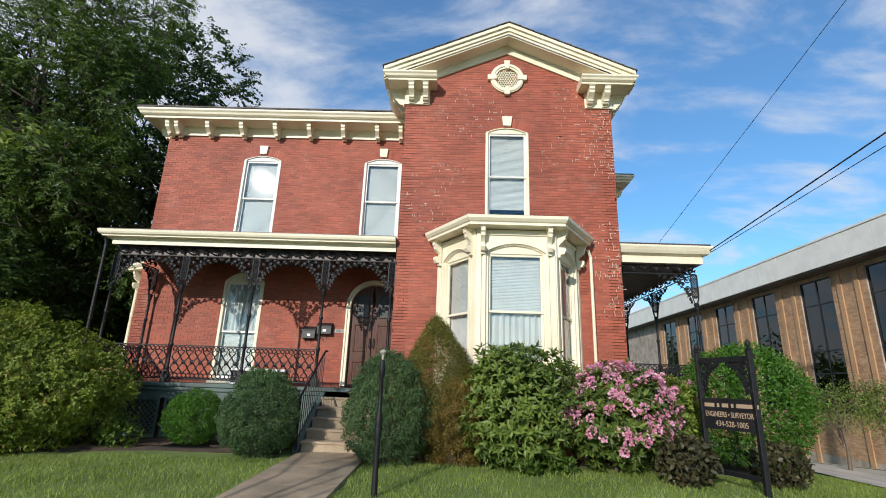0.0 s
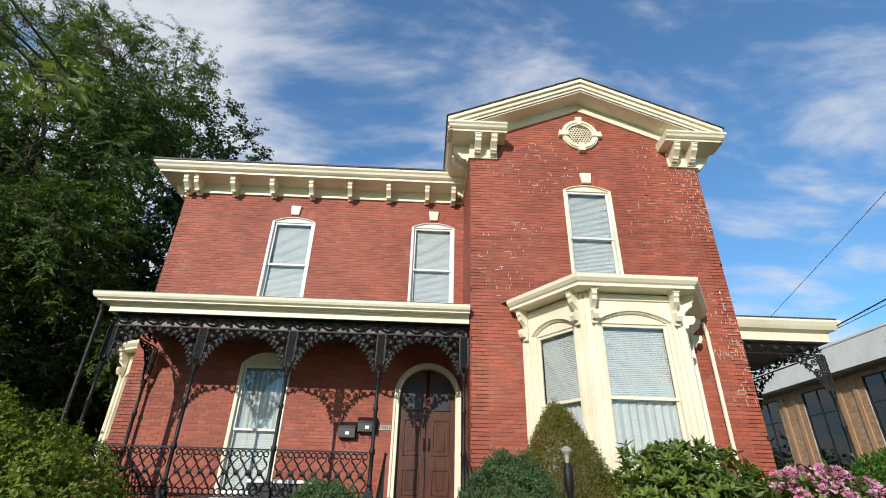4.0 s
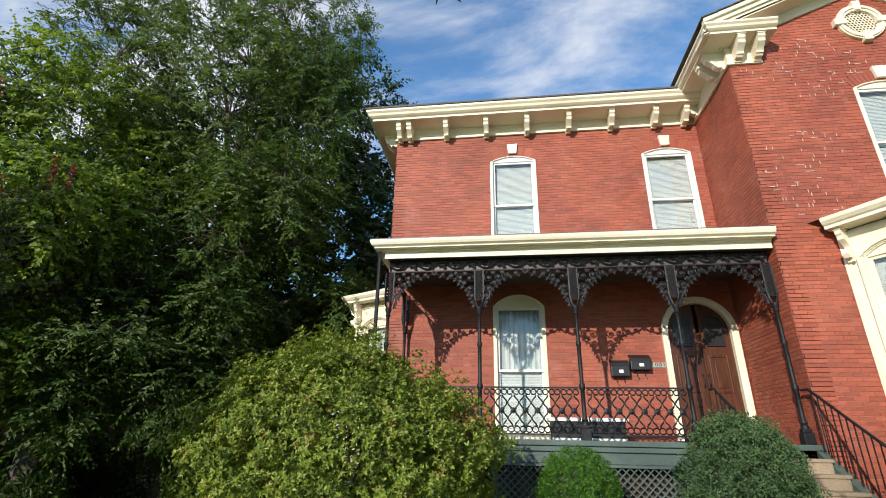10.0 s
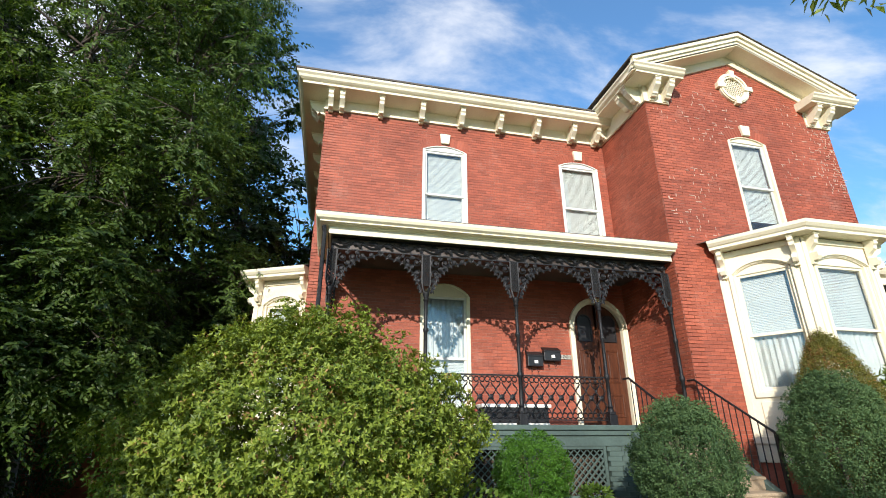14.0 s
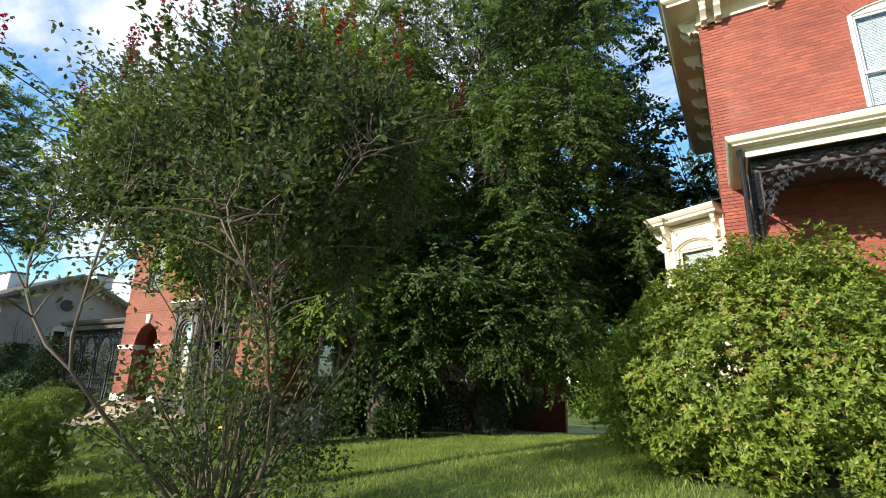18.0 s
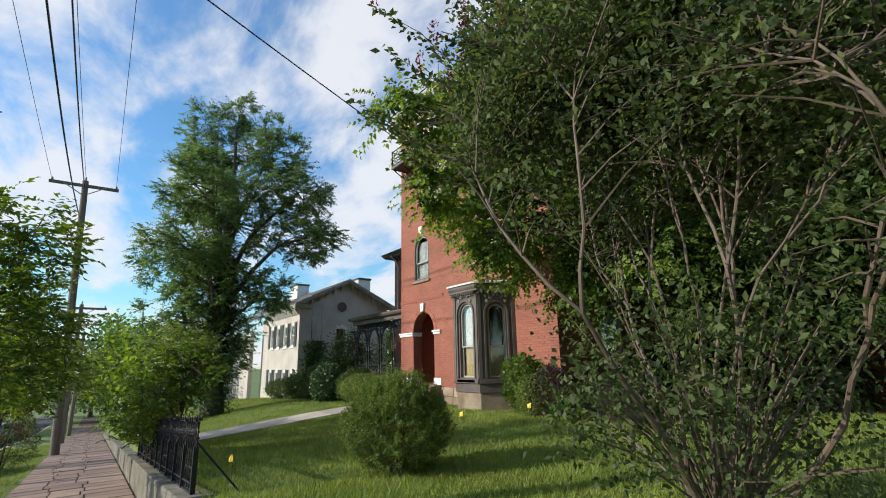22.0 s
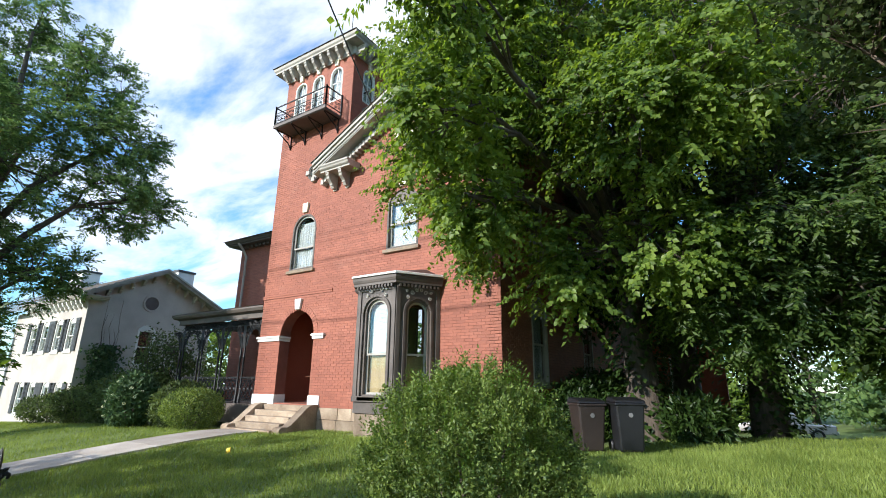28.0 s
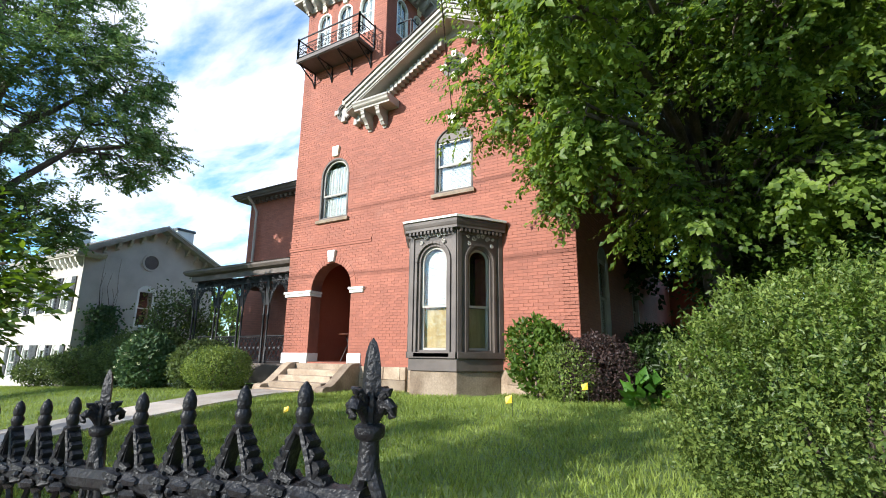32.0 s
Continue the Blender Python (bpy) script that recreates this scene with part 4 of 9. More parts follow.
# ---- canted bay ----
def canted_bay(house, x0, x1, xf0, xf1, yw, yf, z0, z1, trim, glass_z, covers, name="bay", zc=None, plinth=0.3, round_head=False, brk=(0.55, 0.20), over=1.0):
    """A three-sided timber bay: panelled faces with arched windows, corner piers, frieze, brackets and cornice."""
    bay = part(name, Geo().slab([(x0, yw), (xf0, yf), (xf1, yf), (x1, yw)], z0, z0 + plinth), trim, house, "three-sided timber bay window", bevel=0.01)
    faces = [((x0, yw), (xf0, yf)), ((xf0, yf), (xf1, yf)), ((xf1, yf), (x1, yw))]
    for i, (p, q) in enumerate(faces):
        L = math.dist(p, q)
        at = pose(p[0], p[1], 0, 0, 0, math.degrees(math.atan2(q[1] - p[1], q[0] - p[0])))
        ga, gb = glass_z
        pier = 0.20 if i == 1 else 0.24
        w = L / 2 - pier
        ri = w if round_head else 0.16
        o = opening(L / 2, w, ga, gb, ri)
        g = Geo(at)
        wall_solid(g, 0, L, z0 + plinth, z1, [o], 0, 0.12)
        part("face", g, trim, bay)
        g = Geo(at)
        arch_frame(g, L / 2, ga - 0.05, gb, w + 0.07, ri + (0.07 if round_head else 0.04), 0.06, -0.035, 0.01, sill=False)
        g.box(0.0, 0.10, -0.03, 0.01, z0 + plinth, z1), g.box(L - 0.10, L, -0.03, 0.01, z0 + plinth, z1)
        g.box(0.0, L, -0.05, 0.01, z0 + plinth, z0 + plinth + 0.12), g.box(0.0, L, -0.035, 0.01, z1 - 0.12, z1 - 0.04)
        if ga - z0 - plinth > 0.45:
            g.box(pier, L - pier, -0.02, 0.01, z0 + plinth + 0.2, ga - 0.16)
        part("face_trim", g, trim, bay, bevel=0.008)
        if round_head:
            # carved scrolls over the arch, dentils under the cornice
            g = Geo(at)
            for s in (-1, 1):
                for dx, dz, rr, t0 in ((0.16, 0.10, 0.055, 0.0), (0.27, -0.02, 0.045, 2.0), (0.06, 0.16, 0.05, 1.0), (0.29, 0.12, 0.035, 3.0)):
                    if dx < L / 2 - 0.1:
                        flat_bar(g, spiral(L / 2 + s * dx, gb + ri + 0.06 + dz, rr, 1.3, t0, s, 11), -0.035, 0.014, 5)
            part("carved_scroll", g, GREYL, bay, "pale carved scrollwork")
            for k in range(int(L / 0.09)):
                part("dentil", Geo(at).box(0.03 + k * 0.09, 0.075 + k * 0.09, -0.12, -0.03, (zc or z1) - 0.075, (zc or z1) - 0.01), GREYP, bay)
        c = covers[i]
        sash_window(bay, L / 2, ga, gb, w, ri, at @ Matrix.Translation((0, 0.03, 0)), trim, c[0], lower_cover=c[1], split=0.45, band=0.045, square=not round_head, sash=GREYL if round_head else None, sill=0.08 if trim == GREYP else 0.07, seed=i + 2)
        ztop = zc or z1
        for u in (0.12, L - 0.12) if not round_head else ():
            part("bay_bracket", bracket(Geo(), at @ pose(u, -0.03, ztop), h=brk[0], d=brk[1], w=0.085), trim, bay)
    out = [(x0 - 0.01, yw), (xf0, yf), (xf1, yf), (x1 + 0.01, yw)]
    prof = [(o * over, h) for o, h in ((0.0, 0.0), (0.30, 0.0), (0.30, 0.05), (0.33, 0.07), (0.37, 0.12), (0.38, 0.18), (0.0, 0.20))]
    part("bay_cornice", Geo().mould(out, lift(prof, zc or z1)), trim, bay)
    top = (zc or z1) + 0.2
    cx = (x0 + x1) / 2
    g = Geo()
    ring = [(x0 - 0.4 * over, yw), (xf0 - 0.18 * over, yf - 0.36 * over), (xf1 + 0.18 * over, yf - 0.36 * over), (x1 + 0.4 * over, yw)]
    inner = [(x0 + 0.4, yw), (xf0 + 0.35, yf + 0.7), (xf1 - 0.35, yf + 0.7), (x1 - 0.4, yw)]
    g.add([(*p, top - 0.01) for p in ring] + [(*p, top + 0.28) for p in inner], [(0, 1, 5, 4), (1, 2, 6, 5), (2, 3, 7, 6), (4, 5, 6, 7)])
    part("bay_roof", g, TINROOF, bay)
    return bay


canted_bay(H1, -0.35, 2.78, 0.44, 2.02, 10.6, 9.42, 0.7, 4.53, CREAM, (1.85, 4.05), [("blind", "curtain"), ("blind", "curtain"), ("curtain", "curtain")], zc=4.54)
g = Geo()
g.slab([(-0.3, 10.6), (0.47, 9.47), (1.99, 9.47), (2.73, 10.6)], 0.15, 0.7)
part("bay_foundation", g, BRICK, H1)
# cream downpipe beside the bay
part("downpipe", Geo().tube([(3.05, 10.5, 0.3), (3.05, 10.5, 4.3), (2.98, 10.45, 4.45)], 0.035, 8), CREAM, H1, "cream painted downpipe")

# side bays on the west flank, turned to face west
def turned_bay(yc, half, front, proj, zc, gz):
    """A canted bay on the flank wall: built facing -y, then turned to face -x."""
    before = set(bpy.data.objects)
    b = canted_bay(H1, -half, half, -front, front, 0, -proj, 0.3, zc, CREAM, gz, [("blind", "blind")] * 3, zc=zc)
    m = pose(-8.3, yc, 0, 0, 0, -90)
    for ob in set(bpy.data.objects) - before:
        if ob.data:
            ob.data.transform(m)


turned_bay(14.95, 1.4, 0.8, 1.2, 4.42, (1.7, 3.85))
turned_bay(17.9, 1.2, 0.65, 2.2, 4.3, (1.6, 3.6))

# ---- front door ----
def double_door(house, cx, z0, zs, w, at):
    g = Geo(at)
    arch_frame(g, cx, z0, zs, w, w, 0.10, -0.05, 0.14, sill=False)
    arch_frame(g, cx, z0, zs, w + 0.02, w + 0.02, 0.05, -0.075, 0.0, sill=False)
    d = part("door_surround", g, CREAM, house, "cream arched door surround", bevel=0.01)
    wi = w - 0.10
    for s in (-1, 1):
        a, b = (cx - wi, cx - 0.006) if s < 0 else (cx + 0.006, cx + wi)
        leaf = Geo(at)
        arc = [p for p in arch_pts(cx, zs, wi, wi, 40) if (p[0] <= cx - 0.006 if s < 0 else p[0] >= cx + 0.006)]
        pts = [(a, z0), (b, z0)] + arc
        leaf.prism(pts, 0.06, 0.11)
        lf = part("door_leaf", leaf, WOODDOOR, d, "varnished dark wood door leaf")
        m = (a + b) / 2
        g = Geo(at)
        arch_frame(g, m, z0 + 1.72, z0 + 2.1, 0.17, 0.22, 0.03, 0.03, 0.07)
        arch_fill(g, m, z0 + 1.75, z0 + 2.1, 0.14, 0.19, 0.054, 0.064)
        part("arched_light", g, PLASTICB, lf, "dark glazed light with an iron grille")
        for za, zb in ((0.85, 1.55), (0.15, 0.62)):
            for k, (e, y) in enumerate(((0.0, 0.045), (0.05, 0.055), (0.09, 0.035))):
                g2 = Geo(at)
                if k == 1:
                    continue
                if k == 0:
                    for q in ((m - 0.18, m - 0.14, za, zb), (m + 0.14, m + 0.18, za, zb), (m - 0.14, m + 0.14, za, za + 0.04), (m - 0.14, m + 0.14, zb - 0.04, zb)):
                        g2.box(q[0], q[1], y, 0.065, z0 + q[2], z0 + q[3])
                else:
                    g2.box(m - 0.18 + e, m + 0.18 - e, y + 0.01, 0.065, z0 + za + e, z0 + zb - e)
                part("raised_panel", g2, WOODDOOR, lf, bevel=0.012)
        g = Geo(at)
        g.tube([(cx + s * 0.05, 0.03, z0 + 0.95), (cx + s * 0.05, 0.0, z0 + 1.0), (cx + s * 0.05, 0.0, z0 + 1.14), (cx + s * 0.05, 0.03, z0 + 1.19)], 0.012, 6)
        part("pull_handle", g, IRON, lf)
    part("transom_panel", Geo(at).box(cx - wi, cx + wi, 0.10, 0.13, z0, zs), WOODDOOR, d)
    return d


double_door(H1, -2.05, 1.33, 3.32, 0.68, WING)
brick_arch(H1, -2.05, 3.32, 0.70, 0.70, WING, BRICK, 0.22, 0.012, 26)

# ---- rose brick house with tower ----
H2 = thing("tower_house", -22.8, 15, -0.4, "tall rose-red brick villa with square tower and dark timber bay", "house")
F2 = pose(0, 11.49, 0)
TX0, TX1, HX1, BC = -26.75, -23.72, -18.9, -21.55
arch_o = opening(-25.17, 0.68, 0.06, 1.86, 0.68)
tw_o = opening(-25.25, 0.5, 3.72, 4.93, 0.5)
sw_o = opening(-21.6, 0.5, 3.85, 5.15, 0.3)
bay2_o = opening(BC, 0.62, 0.2, 2.3, 0.02)
top_o = [opening(x, 0.27, 9.0, 9.95, 0.27) for x in (-26.05, -25.24, -24.43)]


def h2_lims(z):
    if z <= 6.5:
        return TX0, HX1
    if z <= 8.0:
        return TX0, HX1 - (HX1 - BC) * (z - 6.5) / 1.5
    return TX0, TX1


g = Geo(F2)
wall_solid(g, TX0, HX1, -0.02, 6.5, [arch_o, tw_o, sw_o, bay2_o], 0, 0.35)
wall_solid(g, TX0, TX1, 6.5, 10.75, top_o, 0, 0.35)
g.prism([(TX1, 6.5), (HX1, 6.5), (BC, 8.02), (TX1, 7.1)], 0, 0.35)
wall2 = part("wall", g, MORTAR2, H2)
rows2 = brick_rows(TX0, HX1, -0.02, 10.72, [arch_o, tw_o, sw_o, bay2_o] + top_o, h2_lims, H=0.0675)
nearest = [r for r in rows2 if 0.35 < r[2] < 1.75 and -24.0 < r[0] < -22.7][:150] + [r for r in rows2 if 0.0 < r[2] < 2.3 and -20.3 < r[0]][:150]
near_set = set(nearest)
forms2 = {}
for i, (xa, xb, za, zb) in enumerate(nearest):
    key = round(xb - xa, 2)
    if key not in forms2:
        forms2[key] = brick_mesh("brick", [(-key / 2, key / 2, -(zb - za) / 2, (zb - za) / 2)], 0.004)
        forms2[key].materials.append(BRICK2_P)
    b = new("brick", forms2[key])
    b.parent = wall2
    b.matrix_basis = F2 @ Matrix.Translation(((xa + xb) / 2, -0.0007 * (i % 3), (za + zb) / 2))
tagged(part("brickwork", brick_mesh("brickwork", [r for r in rows2 if r not in near_set], 0.004, F2, 0.0012), BRICK2, wall2), kind="stuff")
# flanks
brick_wall(H2, 11.49, 22, -0.02, 6.6, [opening(13.6, 0.5, 0.6, 2.4, 0.3), opening(17.5, 0.5, 0.6, 2.4, 0.3), opening(13.6, 0.5, 3.7, 5.2, 0.3), opening(17.5, 0.5, 3.7, 5.2, 0.3)],
           pose(HX1 + 0.003, 0, 0, 0, 0, 90), BRICK2, BRICK2_P, MORTAR2, proud=0.004)
for yy in (13.6, 17.5):
    for za, zb in ((0.6, 2.4), (3.7, 5.2)):
        sash_window(H2, yy, za, zb, 0.5, 0.3, pose(HX1, 0, 0, 0, 0, 90), GREYL, "curtain", sill=0.05, label="tall grey-framed side window")
side_o = [opening(y, 0.27, 9.0, 9.95, 0.27) for y in (12.2, 13.0, 13.8)]
brick_wall(H2, 11.49, 14.52, 6.0, 10.75, side_o, pose(TX1 + 0.003, 0, 0, 0, 0, 90), BRICK2, BRICK2_P, MORTAR2, proud=0.004)
brick_wall(H2, -14.52, -11.49, -0.02, 10.75, [], pose(TX0 - 0.003, 0, 0, 0, 0, -90), BRICK2, BRICK2_P, MORTAR2, proud=0.004)
part("back_wall", Geo().box(TX0, TX1, 14.2, 14.5, 6.0, 10.75), MORTAR2, H2)
part("back_wall", Geo().box(-26.75, HX1, 21.7, 22, -0.5, 6.6), MORTAR2, H2)
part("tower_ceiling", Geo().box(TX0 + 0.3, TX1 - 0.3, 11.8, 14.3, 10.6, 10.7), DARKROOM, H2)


def small_arched(house, cx, z0, zs, w, at, label=""):
    g = Geo(at)
    arch_frame(g, cx, z0, zs, w, w, 0.05, -0.012, 0.08)
    win = part("arched_window", g, WHITE, house, label or "narrow white arched tower window", bevel=0.006)
    g = Geo(at)
    g.box(cx - 0.014, cx + 0.014, 0.04, 0.07, z0 + 0.05, zs + w - 0.05), g.box(cx - w + 0.05, cx + w - 0.05, 0.04, 0.07, zs - 0.28, zs - 0.25)
    part("glazing_bar", g, WHITE, win)
    g = Geo(at)
    arch_fill(g, cx, z0 + 0.05, zs, w - 0.05, w - 0.05, 0.055, 0.06)
    part("pane", g, GLASS, win).visible_shadow = False
    g = Geo(at)
    arch_fill(g, cx, z0 + 0.04, zs, w - 0.03, w - 0.03, 0.13, 0.14)
    part("shade", g, BLIND, win, "pale drawn shade")
    part("keystone", Geo(at).prism([(cx - 0.07, zs + w + 0.03), (cx + 0.07, zs + w + 0.03), (cx + 0.095, zs + w + 0.27), (cx - 0.095, zs + w + 0.27)], -0.06, 0.02), CREAM, win, "cream keystone", bevel=0.008)
    return win


for o in top_o:
    w = small_arched(H2, o["cx"], o["z0"], o["zs"], o["w"], F2)
    brick_arch(w, o["cx"], o["zs"], o["w"], o["rise"], F2, BRICK2, 0.13, 0.01)
for o in side_o:
    small_arched(H2, o["cx"], o["z0"], o["zs"], o["w"], pose(TX1, 0, 0, 0, 0, 90))
w = sash_window(H2, tw_o["cx"], tw_o["z0"], tw_o["zs"], 0.5, 0.5, F2, GREYP, "curtain", lower_cover="curtain", band=0.055, square=False, sill=0.08, keystone=(5.47, 5.76, 0.24), split=0.46, sash=GREYL,
                label="round-arched tower window with dark frame and stone sill", seed=4)
brick_arch(w, tw_o["cx"], tw_o["zs"], 0.5, 0.5, F2, BRICK2, 0.13, 0.012, 20)
w = sash_window(H2, sw_o["cx"], sw_o["z0"], sw_o["zs"], 0.5, 0.3, F2, GREYP, "blind", lower_cover="blind", band=0.055, sill=0.08, keystone=(5.5, 5.8, 0.26), sash=GREYL, label="tall window with dark frame under the gable")
brick_arch(w, sw_o["cx"], sw_o["zs"], 0.5, 0.3, F2, BRICK2, 0.15, 0.012, 16)
brick_arch(H2, arch_o["cx"], arch_o["zs"], 0.68, 0.68, F2, BRICK2, 0.16, 0.014, 26)
part("keystone", Geo(F2).prism([(-25.26, 2.56), (-25.08, 2.56), (-25.04, 2.86), (-25.30, 2.86)], -0.08, 0.02), WHITE, H2, "white keystone of the entrance arch", bevel=0.01)
# string course, imposts, plinths
g = Geo(F2)
g.box(TX0 - 0.02, -23.9, -0.035, 0.02, 3.02, 3.06), g.box(TX0 - 0.02, -23.9, -0.02, 0.02, 2.96, 3.02)
part("string_course", g, BRICK2, H2)
for xa, xb in ((TX0 - 0.03, -25.838), (-24.502, -24.08)):
    g = Geo(F2)
    g.box(xa, xb, -0.05, 0.36, 1.72, 1.80), g.box(xa - 0.03, xb + 0.03, -0.08, 0.36, 1.80, 1.86)
    part("impost_cap", g, WHITE, H2, "white impost cap", bevel=0.01)
    g = Geo(F2)
    g.box(xa, xb, -0.03, 0.36, 0.0, 0.27)
    part("plinth_block", g, WHITE, H2, "white painted plinth", bevel=0.008)
# entrance recess
g = Geo()
g.box(-26.4, -23.9, 11.84, 14.3, 0.0, 0.06), g.box(-26.4, -23.9, 11.84, 14.3, 3.0, 3.05), g.box(-26.45, -26.35, 11.84, 14.3, 0.06, 3.0), g.box(-23.95, -23.85, 11.84, 14.3, 0.06, 3.0)
part("entrance_lining", g, BRICK2, H2)
part("entrance_back", Geo().box(-26.4, -23.9, 13.9, 14.0, 0.06, 3.0), BRICK2, H2)
part("inner_door", Geo().box(-25.6, -24.7, 13.82, 13.9, 0.06, 2.2), WOODDOOR, H2, "dark wood inner door", bevel=0.01)
# stone base course, block by block
rng = random.Random(5)
for x0, x1 in ((-24.07, -22.75), (-20.35, -18.86)):
    for za, zb in ((-0.75, -0.3), (-0.295, -0.02)):
        x = x0
        while x < x1 - 0.05:
            q = min(x1, x + rng.uniform(0.45, 0.8))
            part("stone_block", Geo(F2).box(x + 0.004, q - 0.004, -0.05 - rng.uniform(0, 0.012), 0.3, za, zb), STONE, H2, bevel=0.012)
            x = q
part("foundation", Geo().box(-26.7, -18.92, 11.5, 21.9, -1.2, -0.02), STONE, H2)


# gable with dentils and corner return
gable_roof(H2, -24.55, -18.45, BC, 6.68, 1.66, 10.93, 22.2, GREYL, over=0.56)
for path in ([(-24.32, 11.49), (-23.2, 11.49)], [(-19.7, 11.49), (-18.9, 11.49), (-18.9, 21.9)]):
    rc = part("cornice_return", Geo().mould(path, lift(CROWN, 6.36, 0.8)), GREYL, H2, "pale grey boxed cornice return")
for x in (-24.08, -23.6, -19.5, -19.0):
    part("bracket", bracket(Geo(), pose(x, 11.49, 6.36), h=0.46, d=0.38, w=0.11), GREYL, H2)
for s in (-1, 1):
    L = 3.05
    for i in range(3, 26):
        u = i / 26
        x, z = BC + s * L * u, 6.68 + 1.66 * (1 - u) - 0.50
        part("dentil", Geo().box(x - 0.05, x + 0.05, 11.30, 11.49, z - 0.1, z + 0.06), GREYL, H2)
oculus(H2, -21.55, 7.0, F2, 0.32, GREYP, CREAM, False)
oculus(H2, -25.0, 6.72, F2, 0.28, GREYP, GREYL, False, GREYL)
# tower cornice with brackets, roof
tp = [(TX0, 14.52), (TX0, 11.49), (TX1, 11.49), (TX1, 14.52), (TX0, 14.52)]
tc_ = part("tower_cornice", Geo().mould(tp[:4], lift([(0, 0), (0.33, 0.0), (0.33, 0.06), (0.37, 0.10), (0.39, 0.18), (0.0, 0.2)], 10.73)), GREYL, H2, "pale grey bracketed tower cornice")
part("tower_frieze", Geo().mould(tp[:4], [(0, 10.42), (0.04, 10.42), (0.04, 10.70), (0, 10.70)]), GREYL, tc_)
for i in range(9):
    part("tower_bracket", bracket(Geo(), pose(TX0 + 0.12 + (TX1 - TX0 - 0.24) * i / 8, 11.46, 10.70), h=0.30, d=0.34, w=0.10), GREYL, tc_)
    part("tower_bracket", bracket(Geo(), pose(TX1 + 0.03, 11.6 + 2.8 * i / 8, 10.70, 0, 0, 90), h=0.30, d=0.34, w=0.10), GREYL, tc_)
g = Geo()
g.add([(TX0 - 0.41, 11.06, 10.93), (TX1 + 0.41, 11.06, 10.93), (TX1 + 0.41, 14.93, 10.93), (TX0 - 0.41, 14.93, 10.93), ((TX0 + TX1) / 2, 13, 11.35)], [(0, 1, 4), (1, 2, 4), (2, 3, 4), (3, 0, 4), (3, 2, 1, 0)])
part("tower_roof", g, TINROOF, H2)
part("lightning_rod", Geo().tube([(TX1 - 0.1, 11.4, 10.9), (TX1 - 0.1, 11.4, 11.9)], 0.012, 5), IRON, H2)
# dark timber bay
# centre face: the pale blind stands in for sky reflected in the upper pane
canted_bay(H2, -22.66, -20.44, -22.1, -21.0, 11.49, 10.6, -0.05, 2.72, GREYP, (0.30, 2.10), [("none", "board"), ("blind", "board"), ("none", "board")], zc=2.72, plinth=0.24, round_head=True, over=0.4)
part("bay_base", Geo().slab([(-22.6, 11.49), (-22.08, 10.64), (-21.02, 10.64), (-20.5, 11.49)], -0.7, -0.055), STONE, H2, "worn stone base under the bay", bevel=0.015)
part("bay_roof_edge", Geo().mould([(-22.68, 11.49), (-22.1, 10.6), (-21.0, 10.6), (-20.42, 11.49)], [(0.1, 2.92), (0.18, 2.92), (0.18, 2.96), (0.1, 2.99)]), WHITE, H2, "white bay roof edge")
# set-back wing with its eaves
brick_wall(H2, -33.0, TX0, -0.4, 6.3, [], pose(0, 14.7, 0), BRICK2, BRICK2_P, MORTAR2, proud=0.004)
part("flank_wall", Geo().box(-33.0, -32.7, 15.0, 24, -0.4, 6.3), BRICK2, H2)
wc = part("wing_cornice", Geo().mould([(-33.0, 24), (-33.0, 14.7), (TX0, 14.7)], lift(CROWN, 6.3, 0.8)), GREYP, H2, "dark grey eaves cornice")
for i in range(24):
    part("dentil", Geo().box(-32.9 + 0.26 * i, -32.78 + 0.26 * i, 14.5, 14.7, 6.17, 6.29), GREYP, wc)
part("wing_roof", Geo().add([(-33.6, 14.1, 6.5), (TX0, 14.1, 6.5), (TX0, 24, 7.4), (-33.6, 24, 7.4)], [(0, 1, 2, 3)]), SHINGLE, H2)
part("downpipe", Geo().tube([(-32.6, 14.2, 6.35), (-32.55, 14.45, 6.1), (-32.5, 14.6, 5.8), (-32.5, 14.6, 2.9)], 0.05, 8), GREYL, H2, "grey downpipe with an elbow")
# rear ell, seen in the shade behind the big tree
part("rear_link_wall", Geo().box(HX1 - 0.3, HX1, 22.01, 26.59, -2.2, 3.8), BRICK, H2)
part("rear_ell_wall", Geo().box(HX1, -15.8, 26.6, 26.9, -2.2, 3.8), BRICK, H2)
for xx in (-18.2, -17.2):
    w = sash_window(H2, xx, 0.3, 1.9, 0.33, 0.03, pose(0, 26.6, 0), WHITE, "none", label="small white sash window in the shade")
part("rear_roof", Geo().box(HX1, -15.5, 26.2, 32, 3.8, 3.95), SHINGLE, H2)

# ---- grey gabled house ----
H3 = thing("stucco_house", -44, 15, -1.6, "pale grey stuccoed house with a bracketed gable, dark shutters and chimneys", "house")
EAST = pose(-40, 0, 0, 0, 0, 90)
go = opening(14.7, 0.42, 1.35, 3.05, 0.25)
g = Geo(EAST)
wall_solid(g, 11.95, 18.0, -1.8, 4.45, [go], 0, 0.3)
g.prism([(11.95, 4.45), (18.0, 4.45), (14.97, 6.0)], 0, 0.3)
part("wall", g, STUCCO, H3)
ops = [opening(x, 0.4, z0, z0 + 1.35, 0.2) for z0 in (-1.0, 1.9) for x in (-45.6, -44.2, -42.6, -41.2)]
g = Geo(pose(0, 11.95, 0))
wall_solid(g, -46.6, -40.3, -3.2, 4.45, ops, 0.002, 0.3)
part("wall", g, STUCCO, H3)
part("wall", Geo().box(-52, -46.6, 12.95, 13.25, -3.5, 4.4), STUCCO, H3)
part("wall", Geo().box(-62, -52, 12.0, 12.3, -4, 3.4), STUCCO, H3)
